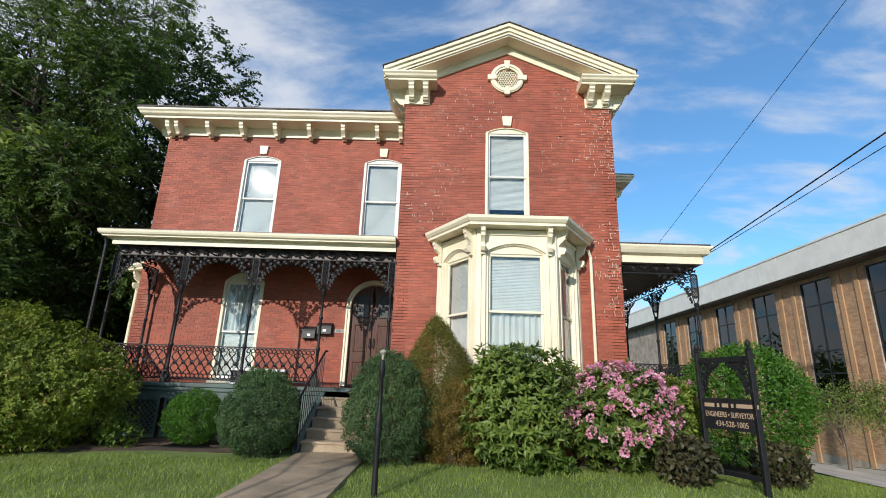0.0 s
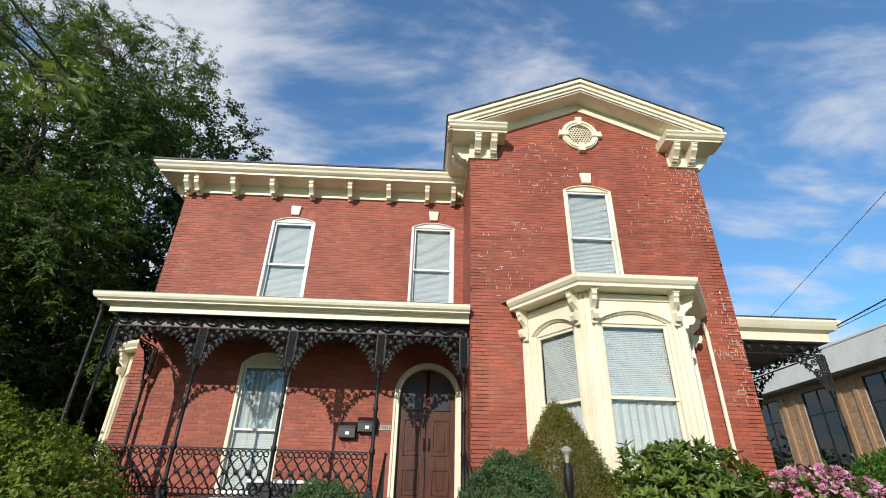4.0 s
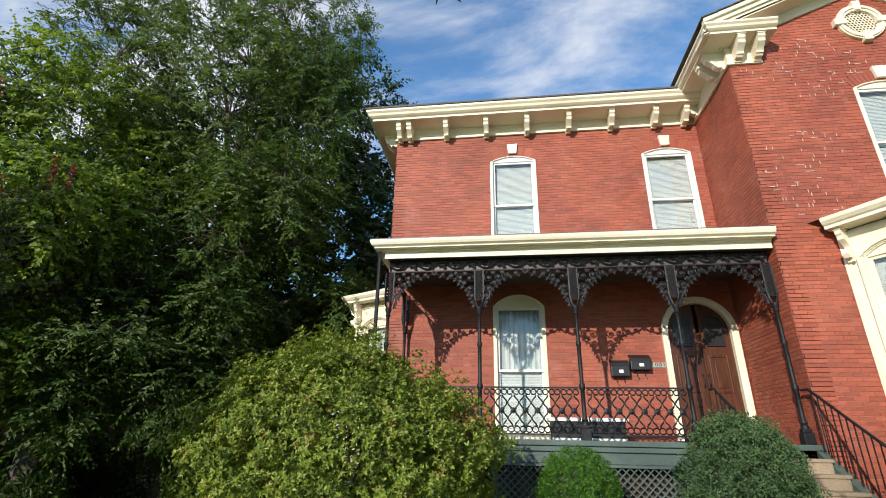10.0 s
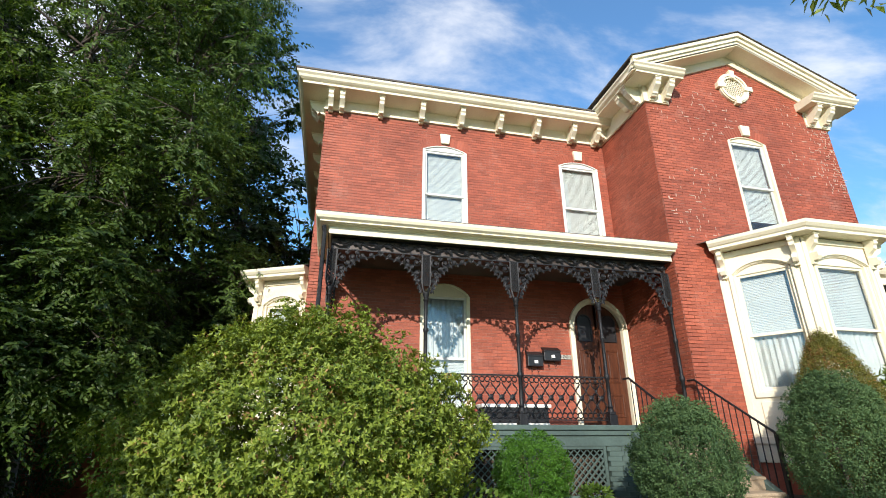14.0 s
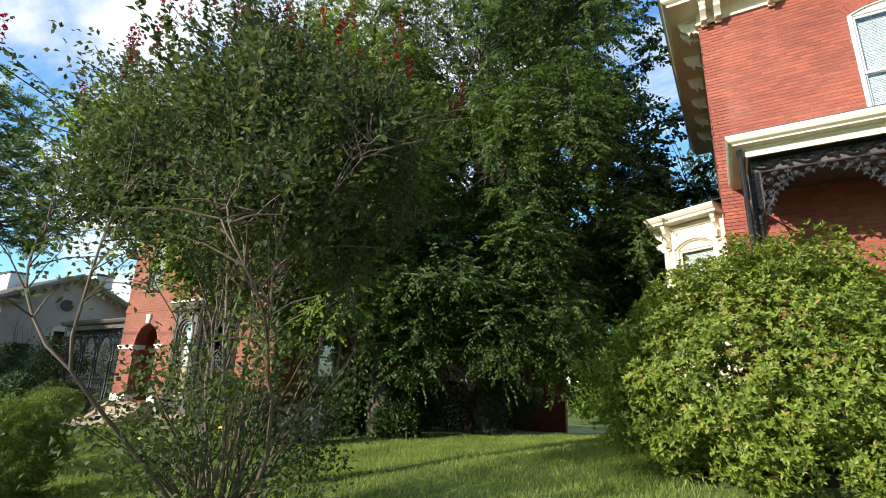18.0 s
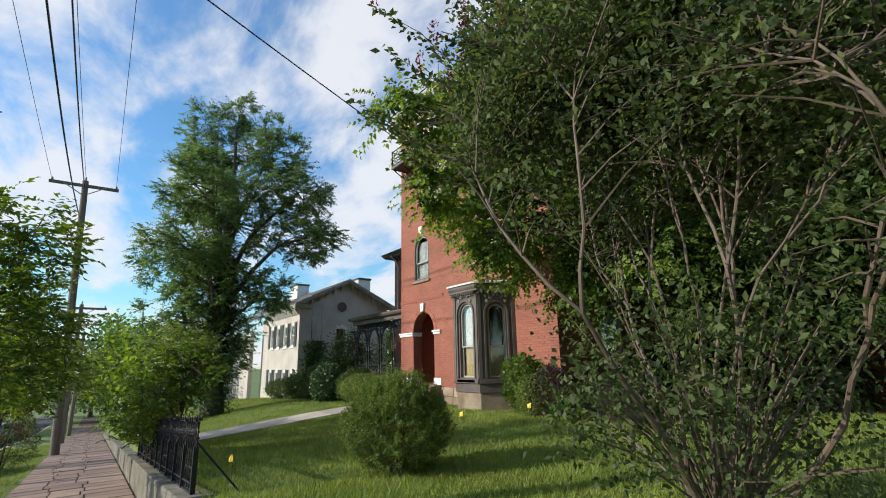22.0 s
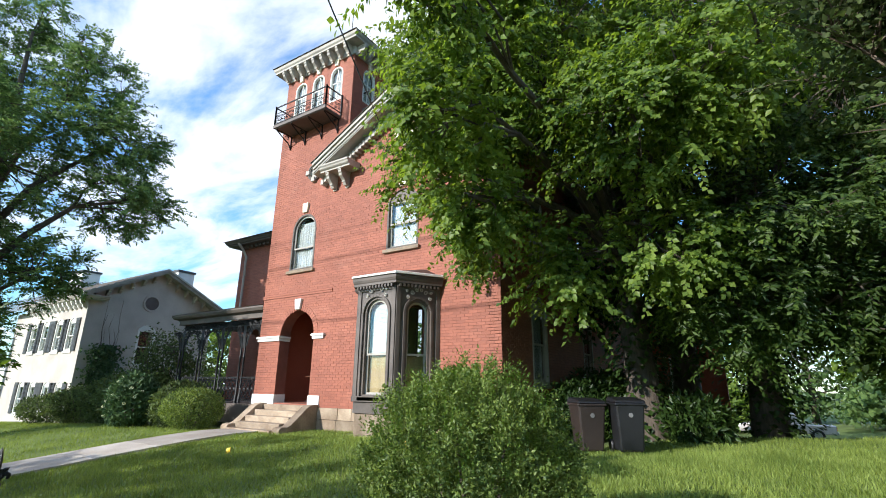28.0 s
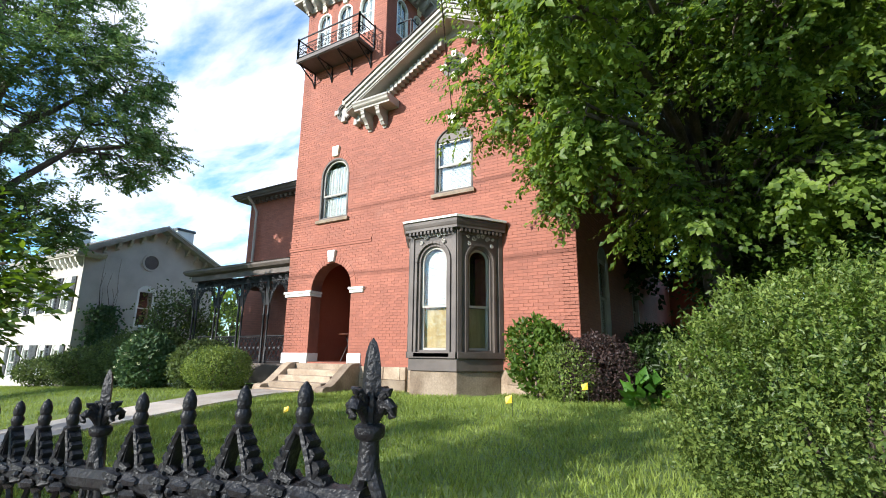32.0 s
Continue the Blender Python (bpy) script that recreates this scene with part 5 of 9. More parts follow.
part("wall", Geo().box(-62, -40.3, 17.7, 18, -4, 4.4), STUCCO, H3)
for o in ops:
    at = pose(0, 11.95, 0)
    w = sash_window(H3, o["cx"], o["z0"], o["zs"], 0.4, 0.2, at, WHITE, "blind", seed=3, sill=0.05)
    for s in (-1, 1):
        g = Geo(at)
        a = o["cx"] + s * 0.62
        g.box(a - 0.2, a + 0.2, -0.05, -0.005, o["z0"], o["zs"] + 0.15)
        sh = part("shutter", g, SHUTTER, w, "charcoal louvred shutter")
        g = Geo(at)
        for i in range(22):
            z = o["z0"] + 0.08 + i * 0.062
            g.add([(a - 0.16, -0.055, z), (a + 0.16, -0.055, z), (a + 0.16, -0.075, z - 0.03), (a - 0.16, -0.075, z - 0.03)], [(0, 1, 2, 3)])
        part("louvres", g, SHUTTER, sh)
sash_window(H3, 14.7, 1.35, 3.05, 0.42, 0.25, EAST, WHITE, "none", sash=WHITE)
g = Geo(EAST @ pose(14.7, 0, 4.4))
n = 24
for r0, r1, y in ((0.33, 0.42, -0.04),):
    for i in range(n):
        a, b = 2 * math.pi * i / n, 2 * math.pi * (i + 1) / n
        g.prism([(r0 * math.cos(a), r0 * math.sin(a)), (r1 * math.cos(a), r1 * math.sin(a)), (r1 * math.cos(b), r1 * math.sin(b)), (r0 * math.cos(b), r0 * math.sin(b))], y, 0.02)
ow = part("round_window", g, STUCCO, H3)
part("louvre_disc", Geo(EAST @ pose(14.7, 0, 4.4)).prism([(0.34 * math.cos(2 * math.pi * i / n), 0.34 * math.sin(2 * math.pi * i / n)) for i in range(n)], -0.01, 0.02), GREYP, ow)
# roof: ridge along x, gable to the east
g = Geo()
for s, ye in ((-1, 11.45), (1, 18.5)):
    n = 12
    for i in range(n):
        u0, u1 = i / n, (i + 1.1) / n
        y0, z0, y1, z1 = ye + (14.97 - ye) * u0, 4.45 + 1.75 * u0, ye + (14.97 - ye) * min(1, u1), 4.45 + 1.75 * min(1, u1)
        part("shingle_course", Geo().add([(-39.55, y0, z0 + 0.02), (-39.55, y1, z1), (-47, y1, z1), (-47, y0, z0 + 0.02), (-39.55, y0, z0 - 0.01), (-47, y0, z0 - 0.01)], [(0, 1, 2, 3), (4, 0, 3, 5)]), SHINGLE, H3)
g = Geo()
n = 14
for i in range(n):
    u0, u1 = i / n, (i + 1.1) / n
    part("shingle_course", Geo().add([(-46.3, 12.3 + 2.7 * u0, 4.4 + 1.9 * u0 + 0.02), (-46.3, 12.3 + 2.7 * u1, 4.4 + 1.9 * u1), (-63, 12.3 + 2.7 * u1, 4.4 + 1.9 * u1), (-63, 12.3 + 2.7 * u0, 4.4 + 1.9 * u0 + 0.02)], [(0, 1, 2, 3)]), SHINGLE, H3)
g = Geo()
for s, ye in ((-1, 11.45), (1, 18.5)):
    for a, b, x0, x1 in ((0.0, 0.10, -39.5, -39.4), (0.08, 0.2, -39.62, -39.46), (0.18, 0.24, -40.0, -39.46)):
        part("raking_moulding", Geo().add([(x, y, z) for x in (x0, x1) for y, z in ((ye, 4.45 - a), (ye, 4.45 - b), (14.97, 6.2 - b), (14.97, 6.2 - a))],
              [(0, 1, 2, 3), (7, 6, 5, 4), (0, 4, 5, 1), (1, 5, 6, 2), (2, 6, 7, 3), (3, 7, 4, 0)]), GREYL, H3)
part("eaves_cornice", Geo().mould([(-46.6, 11.95), (-40, 11.95), (-40, 12.6)], lift(CROWN, 4.2, 0.75)), GREYL, H3)
for i in range(14):
    part("bracket", bracket(Geo(), pose(-46.4 + 0.48 * i, 11.95, 4.2), h=0.4, d=0.3, w=0.12), WHITE, H3)
for s in (-1, 1):
    for i in range(6):
        y = 14.97 + s * (0.35 + 0.5 * i)
        z = 6.2 - 1.75 * abs(y - 14.97) / 3.52 - 0.2
        part("bracket", bracket(Geo(), pose(-40, y, z, 0, 0, 90), h=0.4, d=0.3, w=0.12), STUCCO, H3)
for x, y, zt, hw in ((-48.3, 14.6, 6.9, 0.85), (-41.5, 16.7, 6.55, 0.6)):
    c = part("chimney", Geo().box(x - hw, x + hw, y - 0.45, y + 0.45, 4.5, zt), WHITE, H3, "whitewashed brick chimney")
    part("chimney_cap", Geo().box(x - hw - 0.06, x + hw + 0.06, y - 0.51, y + 0.51, zt - 0.06, zt + 0.06), SHUTTER, c)
    for k in range(int((zt - 5.2) / 0.16)):
        part("brick_course", Geo().box(x - hw - 0.006, x + hw + 0.006, y - 0.456, y + 0.456, 5.2 + 0.16 * k, 5.335 + 0.16 * k), WHITE, c)

# ---- office building ----
H4 = thing("office_building", 18, 26, -0.6, "low tan brick office block with tall dark windows", "building")
WESTF = pose(14.5, 0, 0, 0, 0, -90)   # local x runs towards -y
wins = [(-(y), 0.85) for y in (12.6, 15.9, 19.2, 22.5, 25.8, 29.1, 32.4)]
offo = [opening(c, w, 0.9, 6.0, 0.002) for c, w in wins]
g = Geo(WESTF)
wall_solid(g, -46, -4, -1.2, 6.15, offo, 0, 0.3)
wo = part("wall", g, MORTAR3, H4)
tagged(part("brickwork", brick_mesh("brickwork", brick_rows(-34, -8, -0.6, 6.1, offo, L=0.21, H=0.072, joint=0.012), 0.006, WESTF), BRICK3, wo), kind="stuff")
g = Geo(WESTF)
for c, w in wins:
    for d in (-1.25, 1.25):
        part("pilaster", Geo(WESTF).box(c + d - 0.10, c + d + 0.10, -0.05, 0, -1.0, 6.1), BRICK3, H4)
for c, w in wins:
    g = Geo(WESTF)
    g.box(c - w, c - w + 0.05, 0.05, 0.12, 0.9, 6.0), g.box(c + w - 0.05, c + w, 0.05, 0.12, 0.9, 6.0), g.box(c - 0.025, c + 0.025, 0.05, 0.12, 0.9, 6.0)
    for z in (0.9, 2.35, 3.2, 5.0, 5.95):
        g.box(c - w, c + w, 0.05, 0.12, z, z + 0.05)
    fr = part("window_frame", g, PLASTICB, H4, "tall black-framed office window")
    for s in (-1, 1):
        for za, zb in ((0.95, 2.35), (2.4, 3.2), (3.25, 5.0), (5.05, 5.95)):
            p = Geo(WESTF)
            p.box(c + (0.03 if s > 0 else -w + 0.05), c + (w - 0.05 if s > 0 else -0.03), 0.08, 0.085, za, zb)
            part("pane", p, GLASS_D, fr)
# one dark-coloured sheet stands for the unlit offices
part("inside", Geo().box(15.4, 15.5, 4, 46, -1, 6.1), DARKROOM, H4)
part("fascia_soffit", Geo().box(13.9, 16, 3.4, 46.5, 6.15, 6.22), GREYP, H4)
y = 3.4
while y < 46:
    part("fascia_panel", Geo().box(13.82, 13.9, y + 0.006, y + 1.19, 6.22, 7.2), WHITE, H4)
    y += 1.2
part("roof_edge", Geo().box(13.79, 30, 3.3, 46.6, 7.2, 7.27), WHITE, H4)
part("end_wall", Geo().box(14.5, 30, 45.7, 46, -1.2, 6.15), BRICK3, H4)
part("end_wall", Geo().box(14.5, 30, 4, 4.3, -1.2, 6.15), BRICK3, H4)

# ---- porch of the brick house ----
PORCH = thing("front_porch", -4.7, 11.6, 0.2, "black cast-iron lace porch on a green painted base", "porch")
PX = [-7.85, -6.22, -4.58, -2.95, -1.42]
PY, PF = 10.82, 1.30
part("porch_floor", Geo().box(-8.0, -1.33, 10.58, 12.44, PF - 0.08, PF), GREENP, PORCH, "dark green painted floor boards", bevel=0.01)
part("skirt_board", Geo().box(-7.95, -2.66, 10.64, 10.70, 0.98, PF - 0.085), GREENP, PORCH, "dark green skirt board")
part("skirt_trim", Geo().box(-7.97, -2.64, 10.60, 10.66, 1.14, PF - 0.09), GREENP, PORCH, bevel=0.008)
part("side_skirt", Geo().box(-7.97, -7.91, 10.70, 12.44, 0.2, PF - 0.085), GREENP, PORCH)
part("ceiling", Geo().box(-7.95, -1.33, 10.68, 12.44, 4.36, 4.40), GREYP, PORCH, "dark grey boarded porch ceiling")
rng = random.Random(11)
for i in range(11):
    for k in range(2):
        x = -3.21 + 0.275 * k + (0.05 if i % 2 else 0)
        part("pier_brick", Geo().box(max(-3.2, x), min(-2.66, x + 0.265), 10.66 - rng.uniform(0, 0.006), 10.9, 0.15 + 0.075 * i, 0.22 + 0.075 * i), GREENP, PORCH)


def lattice(x0, x1, z0, z1, y, material, parent, step=0.115, w=0.032):
    """Diagonal slats in two layers within a frame."""
    for s, yy in ((1, y), (-1, y + 0.012)):
        H = z1 - z0
        x = x0 - H
        while x < x1:
            a, b = max(x, x0), min(x + H, x1)
            if b - a > 0.03:
                za, zb = (z0 + a - x, z0 + b - x) if s > 0 else (z1 - (a - x), z1 - (b - x))
                d = w * 0.7
                g = Geo()
                pts = [(a, za - d), (b, zb - d), (b, zb + d), (a, za + d)]
                g.prism([(u, min(z1, max(z0, v))) for u, v in pts], yy, yy + 0.01)
                part("lattice_slat", g, material, parent)
            x += step


for x0, x1 in ((-7.85, -6.15), (-6.05, -4.75), (-4.65, -3.22)):
    fr = part("lattice_frame", Geo().box(x0, x1, 10.655, 10.68, 0.93, 0.985).box(x0, x1, 10.655, 10.68, 0.2, 0.26).box(x0, x0 + 0.05, 10.655, 10.68, 0.26, 0.93).box(x1 - 0.05, x1, 10.655, 10.68, 0.26, 0.93), GREENP, PORCH)
    lattice(x0 + 0.05, x1 - 0.05, 0.26, 0.93, 10.668, GREENP, fr)
part("crawl_back", Geo().box(-7.9, -2.7, 10.95, 11.0, 0.1, 1.2), SOIL, PORCH)

# porch roof and its cream entablature
ppath = [(-7.9, 12.44), (-7.9, 10.66), (-1.34, 10.66)]
rf = part("entablature", Geo().mould(ppath, [(0.0, 4.33), (0.03, 4.33), (0.03, 4.44), (0.06, 4.46), (0.06, 4.48), (0.0, 4.48)]), CREAM, PORCH, "cream painted porch entablature")
part("gutter_cornice", Geo().mould(ppath, [(0.0, 4.48), (0.19, 4.48), (0.19, 4.50), (0.24, 4.53), (0.26, 4.57), (0.27, 4.62), (0.0, 4.63)]), CREAM, rf)
part("roof_sheet", Geo().add([(-8.16, 10.4, 4.625), (-1.34, 10.4, 4.625), (-1.34, 12.44, 4.80), (-8.16, 12.44, 4.80), (-8.16, 10.4, 4.64), (-1.34, 10.4, 4.64), (-1.34, 12.44, 4.82), (-8.16, 12.44, 4.82)],
     [(0, 1, 5, 4), (4, 5, 6, 7), (3, 7, 6, 2), (0, 4, 7, 3), (1, 2, 6, 5), (3, 2, 1, 0)]), TINROOF, PORCH, "dull tin porch roof")


def bracket_lace(g, x, y, s, flip_axis=False, span=0.74, drop=0.68, top=4.12):
    """Lace bracket beside a column: s is the side; scrolls fill the curved triangle under the frieze."""
    def P(u, v):
        return (x + s * (0.075 + u * span), top - v * drop)
    edge = [P(u, v) for u, v in ((0.01, 1.0), (0.04, 0.9), (0.07, 0.78), (0.14, 0.70), (0.16, 0.57), (0.24, 0.46), (0.34, 0.40), (0.41, 0.28), (0.54, 0.20), (0.74, 0.16), (0.90, 0.09), (1.0, 0.0))]
    flat_bar(g, edge, y, 0.017, 4)
    for u, v, r, t0, h in ((0.13, 0.20, 0.085, 2.0, 1), (0.36, 0.17, 0.075, 0.5, -1), (0.58, 0.12, 0.055, 2.5, 1), (0.78, 0.08, 0.04, 1.0, -1), (0.12, 0.48, 0.075, 4.0, -1),
                           (0.26, 0.33, 0.05, 3.0, 1), (0.08, 0.68, 0.045, 1.0, 1), (0.06, 0.86, 0.032, 2.0, -1), (0.24, 0.06, 0.04, 0.0, 1), (0.47, 0.05, 0.035, 2.0, 1), (0.15, 0.58, 0.035, 0.0, 1), (0.36, 0.28, 0.04, 1.0, 1)):
        cx, cz = P(u, v)
        flat_bar(g, spiral(cx, cz, r, 1.35, t0, h * s, 13, 0.22), y, 0.0155, 4)
        a = t0 + h * s * 1.35 * 2 * math.pi
        g.add([(cx + 0.034 * dx, y - 0.012, cz + 0.034 * dz) for dx, dz in ((-1, 0), (0, -1), (1, 0), (0, 1))], [(0, 1, 2, 3)])
    # little leaves along the edge
    for (xa, za), (xb, zb) in zip(edge, edge[1:]):
        mx, mz = (xa + xb) / 2, (za + zb) / 2
        g.add([(mx - s * 0.01, y - 0.012, mz + 0.045), (mx + s * 0.04, y - 0.02, mz + 0.005), (mx + s * 0.045, y - 0.006, mz - 0.05), (mx - s * 0.012, y - 0.012, mz - 0.01)], [(0, 1, 2, 3)])


def iron_column(x, y, parent_thing, half=False, faces=(-1, 1), top=4.12):
    """Cast-iron column: panelled base, slender shaft with collars, a lattice panel above, lace brackets to either side."""
    c = part("iron_post", Geo().lathe(x, y, [(0.055, PF), (0.055, PF + 0.24), (0.04, PF + 0.27), (0.052, PF + 0.30), (0.034, PF + 0.34), (0.034, 2.05), (0.05, 2.07), (0.05, 2.13), (0.032, 2.16), (0.032, 2.75), (0.044, 2.77), (0.044, 2.81),
                                             (0.03, 2.84), (0.029, 3.28), (0.05, 3.31), (0.036, 3.34), (0.055, 3.40), (0.06, 3.44), (0.03, 3.46)], 10), IRON, parent_thing, smooth=True)
    part("post_base", Geo().box(x - 0.075, x + 0.075, y - 0.075, y + 0.075, PF, PF + 0.17).box(x - 0.06, x + 0.06, y - 0.06, y + 0.06, PF + 0.17, PF + 0.22), IRON, c, bevel=0.008)
    g = Geo()
    # lattice panel widening upwards
    for s in (-1, 1):
        flat_bar(g, [(x + s * 0.02, 3.42), (x + s * 0.055, 3.52), (x + s * 0.075, 3.62), (x + s * 0.075, top)], y, 0.017, 4)
    n = 9
    for i in range(n):
        z0, z1 = 3.56 + i * (top - 3.56) / n, 3.56 + (i + 1) * (top - 3.56) / n
        w = 0.055 if z0 < 3.6 else 0.072
        for q in (-1, 0, 1):
            g.tube([(x + q * w * 0.6 - 0.022, y, z0), (x + q * w * 0.6 + 0.022, y, z1)], 0.012, 4)
            g.tube([(x + q * w * 0.6 + 0.022, y - 0.004, z0), (x + q * w * 0.6 - 0.022, y - 0.004, z1)], 0.012, 4)
    part("lattice_panel", g, IRON, c)
    for s in faces:
        g = Geo()
        bracket_lace(g, x, y, s, top=top)
        part("lace_bracket", g, IRON, c)
    return c


for i, x in enumerate(PX):
    iron_column(x, PY, PORCH, faces=(1,) if i == 0 else (-1,) if i == len(PX) - 1 else (-1, 1))
side = iron_column(-7.85, 12.3, PORCH, faces=())
for x, y, f in ((-7.85, 10.82, 1), (-7.85, 12.3, -1)):
    g = Geo()
    bracket_lace(g, 0, 0, f, span=0.5)
    m = pose(x, y, 0, 0, 0, 90)
    g.v = [tuple(m @ Vector(p)) for p in g.v]
    part("lace_bracket", g, IRON, PORCH)


def frieze_band(x0, x1, y, z0, z1, turn=None):
    """Running vine of leaves between two rails."""
    g = Geo(turn)
    g.box(x0, x1, y - 0.012, y + 0.012, z1 - 0.02, z1), g.box(x0, x1, y - 0.012, y + 0.012, z0, z0 + 0.022)
    n = max(2, round((x1 - x0) / 0.27))
    L = (x1 - x0) / n
    rr = random.Random(4)
    for i in range(n):
        x, s = x0 + i * L, 1 if i % 2 else -1
        zc = (z0 + z1) / 2
        flat_bar(g, [(x + L * u, zc + s * 0.055 * math.sin(math.pi * u)) for u in (0, 0.2, 0.4, 0.6, 0.8, 1.0)], y, 0.016, 4)
        for k in range(5):
            a = -0.4 + k * math.pi / 4 + rr.uniform(-0.2, 0.2)
            cx, cz = x + L * 0.5, zc - s * 0.015
            q, w = 0.095, 0.036
            d = (math.cos(a), math.sin(a))
            g.add([(cx, y - 0.012, cz), (cx + d[0] * q * 0.5 - d[1] * w, y - 0.03, cz + d[1] * q * 0.5 + d[0] * w), (cx + d[0] * q, y - 0.012, cz + d[1] * q),
                   (cx + d[0] * q * 0.5 + d[1] * w, y - 0.03, cz + d[1] * q * 0.5 - d[0] * w)], [(0, 1, 2), (0, 2, 3)])
        flat_bar(g, spiral(x + L * 0.85, zc + s * 0.03, 0.035, 1.3, 0, s, 9), y, 0.008, 4)
    return g


fb = part("vine_frieze", frieze_band(-7.85, -1.36, PY, 4.12, 4.345), IRON, PORCH, "running vine in black cast iron")
part("frieze_backing", Geo().box(-7.88, -1.36, PY + 0.03, PY + 0.06, 4.13, 4.34), TINROOF, fb, "rusty brown board behind the vine")
g = frieze_band(0, 1.5, 0, 4.12, 4.345, pose(-7.85, 10.82, 0, 0, 0, 90))
part("vine_frieze", g, IRON, PORCH)


def iron_railing(x0, x1, y, z0, z1, parent, turn=None, slope=0.0):
    """Cast panel: interlaced ovals, rosettes halfway, a row of rings above and below, between two rails."""
    g = Geo(turn)
    g.box(x0, x1, y - 0.02, y + 0.02, z1 - 0.025, z1), g.box(x0, x1, y - 0.014, y + 0.014, z0 + 0.05, z0 + 0.072)
    rail = part("railing", g, IRON, parent, "black cast-iron railing panel with interlaced ovals")
    n = max(2, round((x1 - x0) / 0.20))
    L = (x1 - x0) / n
    a, b = z0 + 0.075, z1 - 0.03
    for i in range(n):
        g = Geo(turn)
        x = x0 + (i + 0.5) * L
        for s in (-1, 1):
            pts = []
            for k in range(13):
                u = k / 12
                pts.append((x + s * L * (0.08 + 0.40 * math.sin(math.pi * u * 2) ** 2), a + 0.10 + (b - a - 0.20) * u))
            flat_bar(g, pts, y, 0.014, 4)
            flat_bar(g, spiral(x + s * L * 0.25, b - 0.05, 0.045, 1.0, -math.pi / 2, s, 9, 0.9), y, 0.012, 4)
            flat_bar(g, spiral(x + s * L * 0.25, a + 0.055, 0.05, 1.0, math.pi / 2, s, 9, 0.9), y, 0.012, 4)
        zc = (a + b) / 2
        for k in range(6):
            w = k * math.pi / 3 + 0.5
            d = (math.cos(w), math.sin(w))
            g.add([(x, y - 0.03, zc), (x + d[0] * 0.035 - d[1] * 0.02, y - 0.015, zc + d[1] * 0.035 + d[0] * 0.02), (x + d[0] * 0.065, y - 0.01, zc + d[1] * 0.055),
                   (x + d[0] * 0.035 + d[1] * 0.02, y - 0.015, zc + d[1] * 0.035 - d[0] * 0.02)], [(0, 1, 2), (0, 2, 3)])
        part("railing_motif", g, IRON, rail)
    return rail


for a, b in zip(PX[:3], PX[1:4]):
    iron_railing(a + 0.06, b - 0.06, PY, PF + 0.02, 2.10, PORCH)
iron_railing(0.08, 1.42, 0, PF + 0.02, 2.10, PORCH, pose(-7.85, 10.82, 0, 0, 0, 90))
part("corner_downpipe", Geo().tube([(-8.02, 10.52, 4.42), (-8.0, 10.55, 4.3), (-8.0, 10.6, 1.4), (-8.0, 10.6, 0.3)], 0.035, 8), IRON, PORCH, "black downpipe at the porch corner")

# front steps with plain rails
STEPS = thing("front_steps", -2.05, 9.9, 0.2, "worn brown stone front steps with plain black handrails", "steps")
for i in range(5):
    z1 = PF - 0.18 * (i + 1)
    part("step", Geo().box(-2.62, -1.46, 10.58 - 0.29 * (i + 1), 10.585 - 0.29 * i, 0.1, z1).box(-2.64, -1.44, 10.56 - 0.29 * (i + 1), 10.58 - 0.29 * i, z1 - 0.045, z1 + 0.001), WALKSTONE, STEPS, bevel=0.012)
for x in (-2.70, -1.40):
    part("step_cheek", Geo().add([(x - 0.06, 10.6, 0.1), (x - 0.06, 9.1, 0.1), (x - 0.06, 9.1, 0.3), (x - 0.06, 10.6, 1.22), (x + 0.06, 10.6, 0.1), (x + 0.06, 9.1, 0.1), (x + 0.06, 9.1, 0.3), (x + 0.06, 10.6, 1.22)],
         [(0, 1, 2, 3), (7, 6, 5, 4), (0, 4, 5, 1), (1, 5, 6, 2), (2, 6, 7, 3), (3, 7, 4, 0)]), GREENP, STEPS, "dark green painted step side")
    hr = part("handrail", Geo().tube([(x, 10.72, 2.06), (x, 10.55, 2.06), (x, 9.08, 1.16), (x, 9.02, 1.10)], 0.02, 6), IRON, STEPS, "plain black handrail")
    for i in range(12):
        y = 10.5 - 0.125 * i
        zt = 2.06 - (10.55 - y) * 0.61
        part("baluster", Geo().tube([(x, y, zt), (x, y, zt - 0.82)], 0.009, 5), IRON, hr)
    part("newel", Geo().box(x - 0.02, x + 0.02, 9.06, 9.1, 0.25, 1.15), IRON, hr)

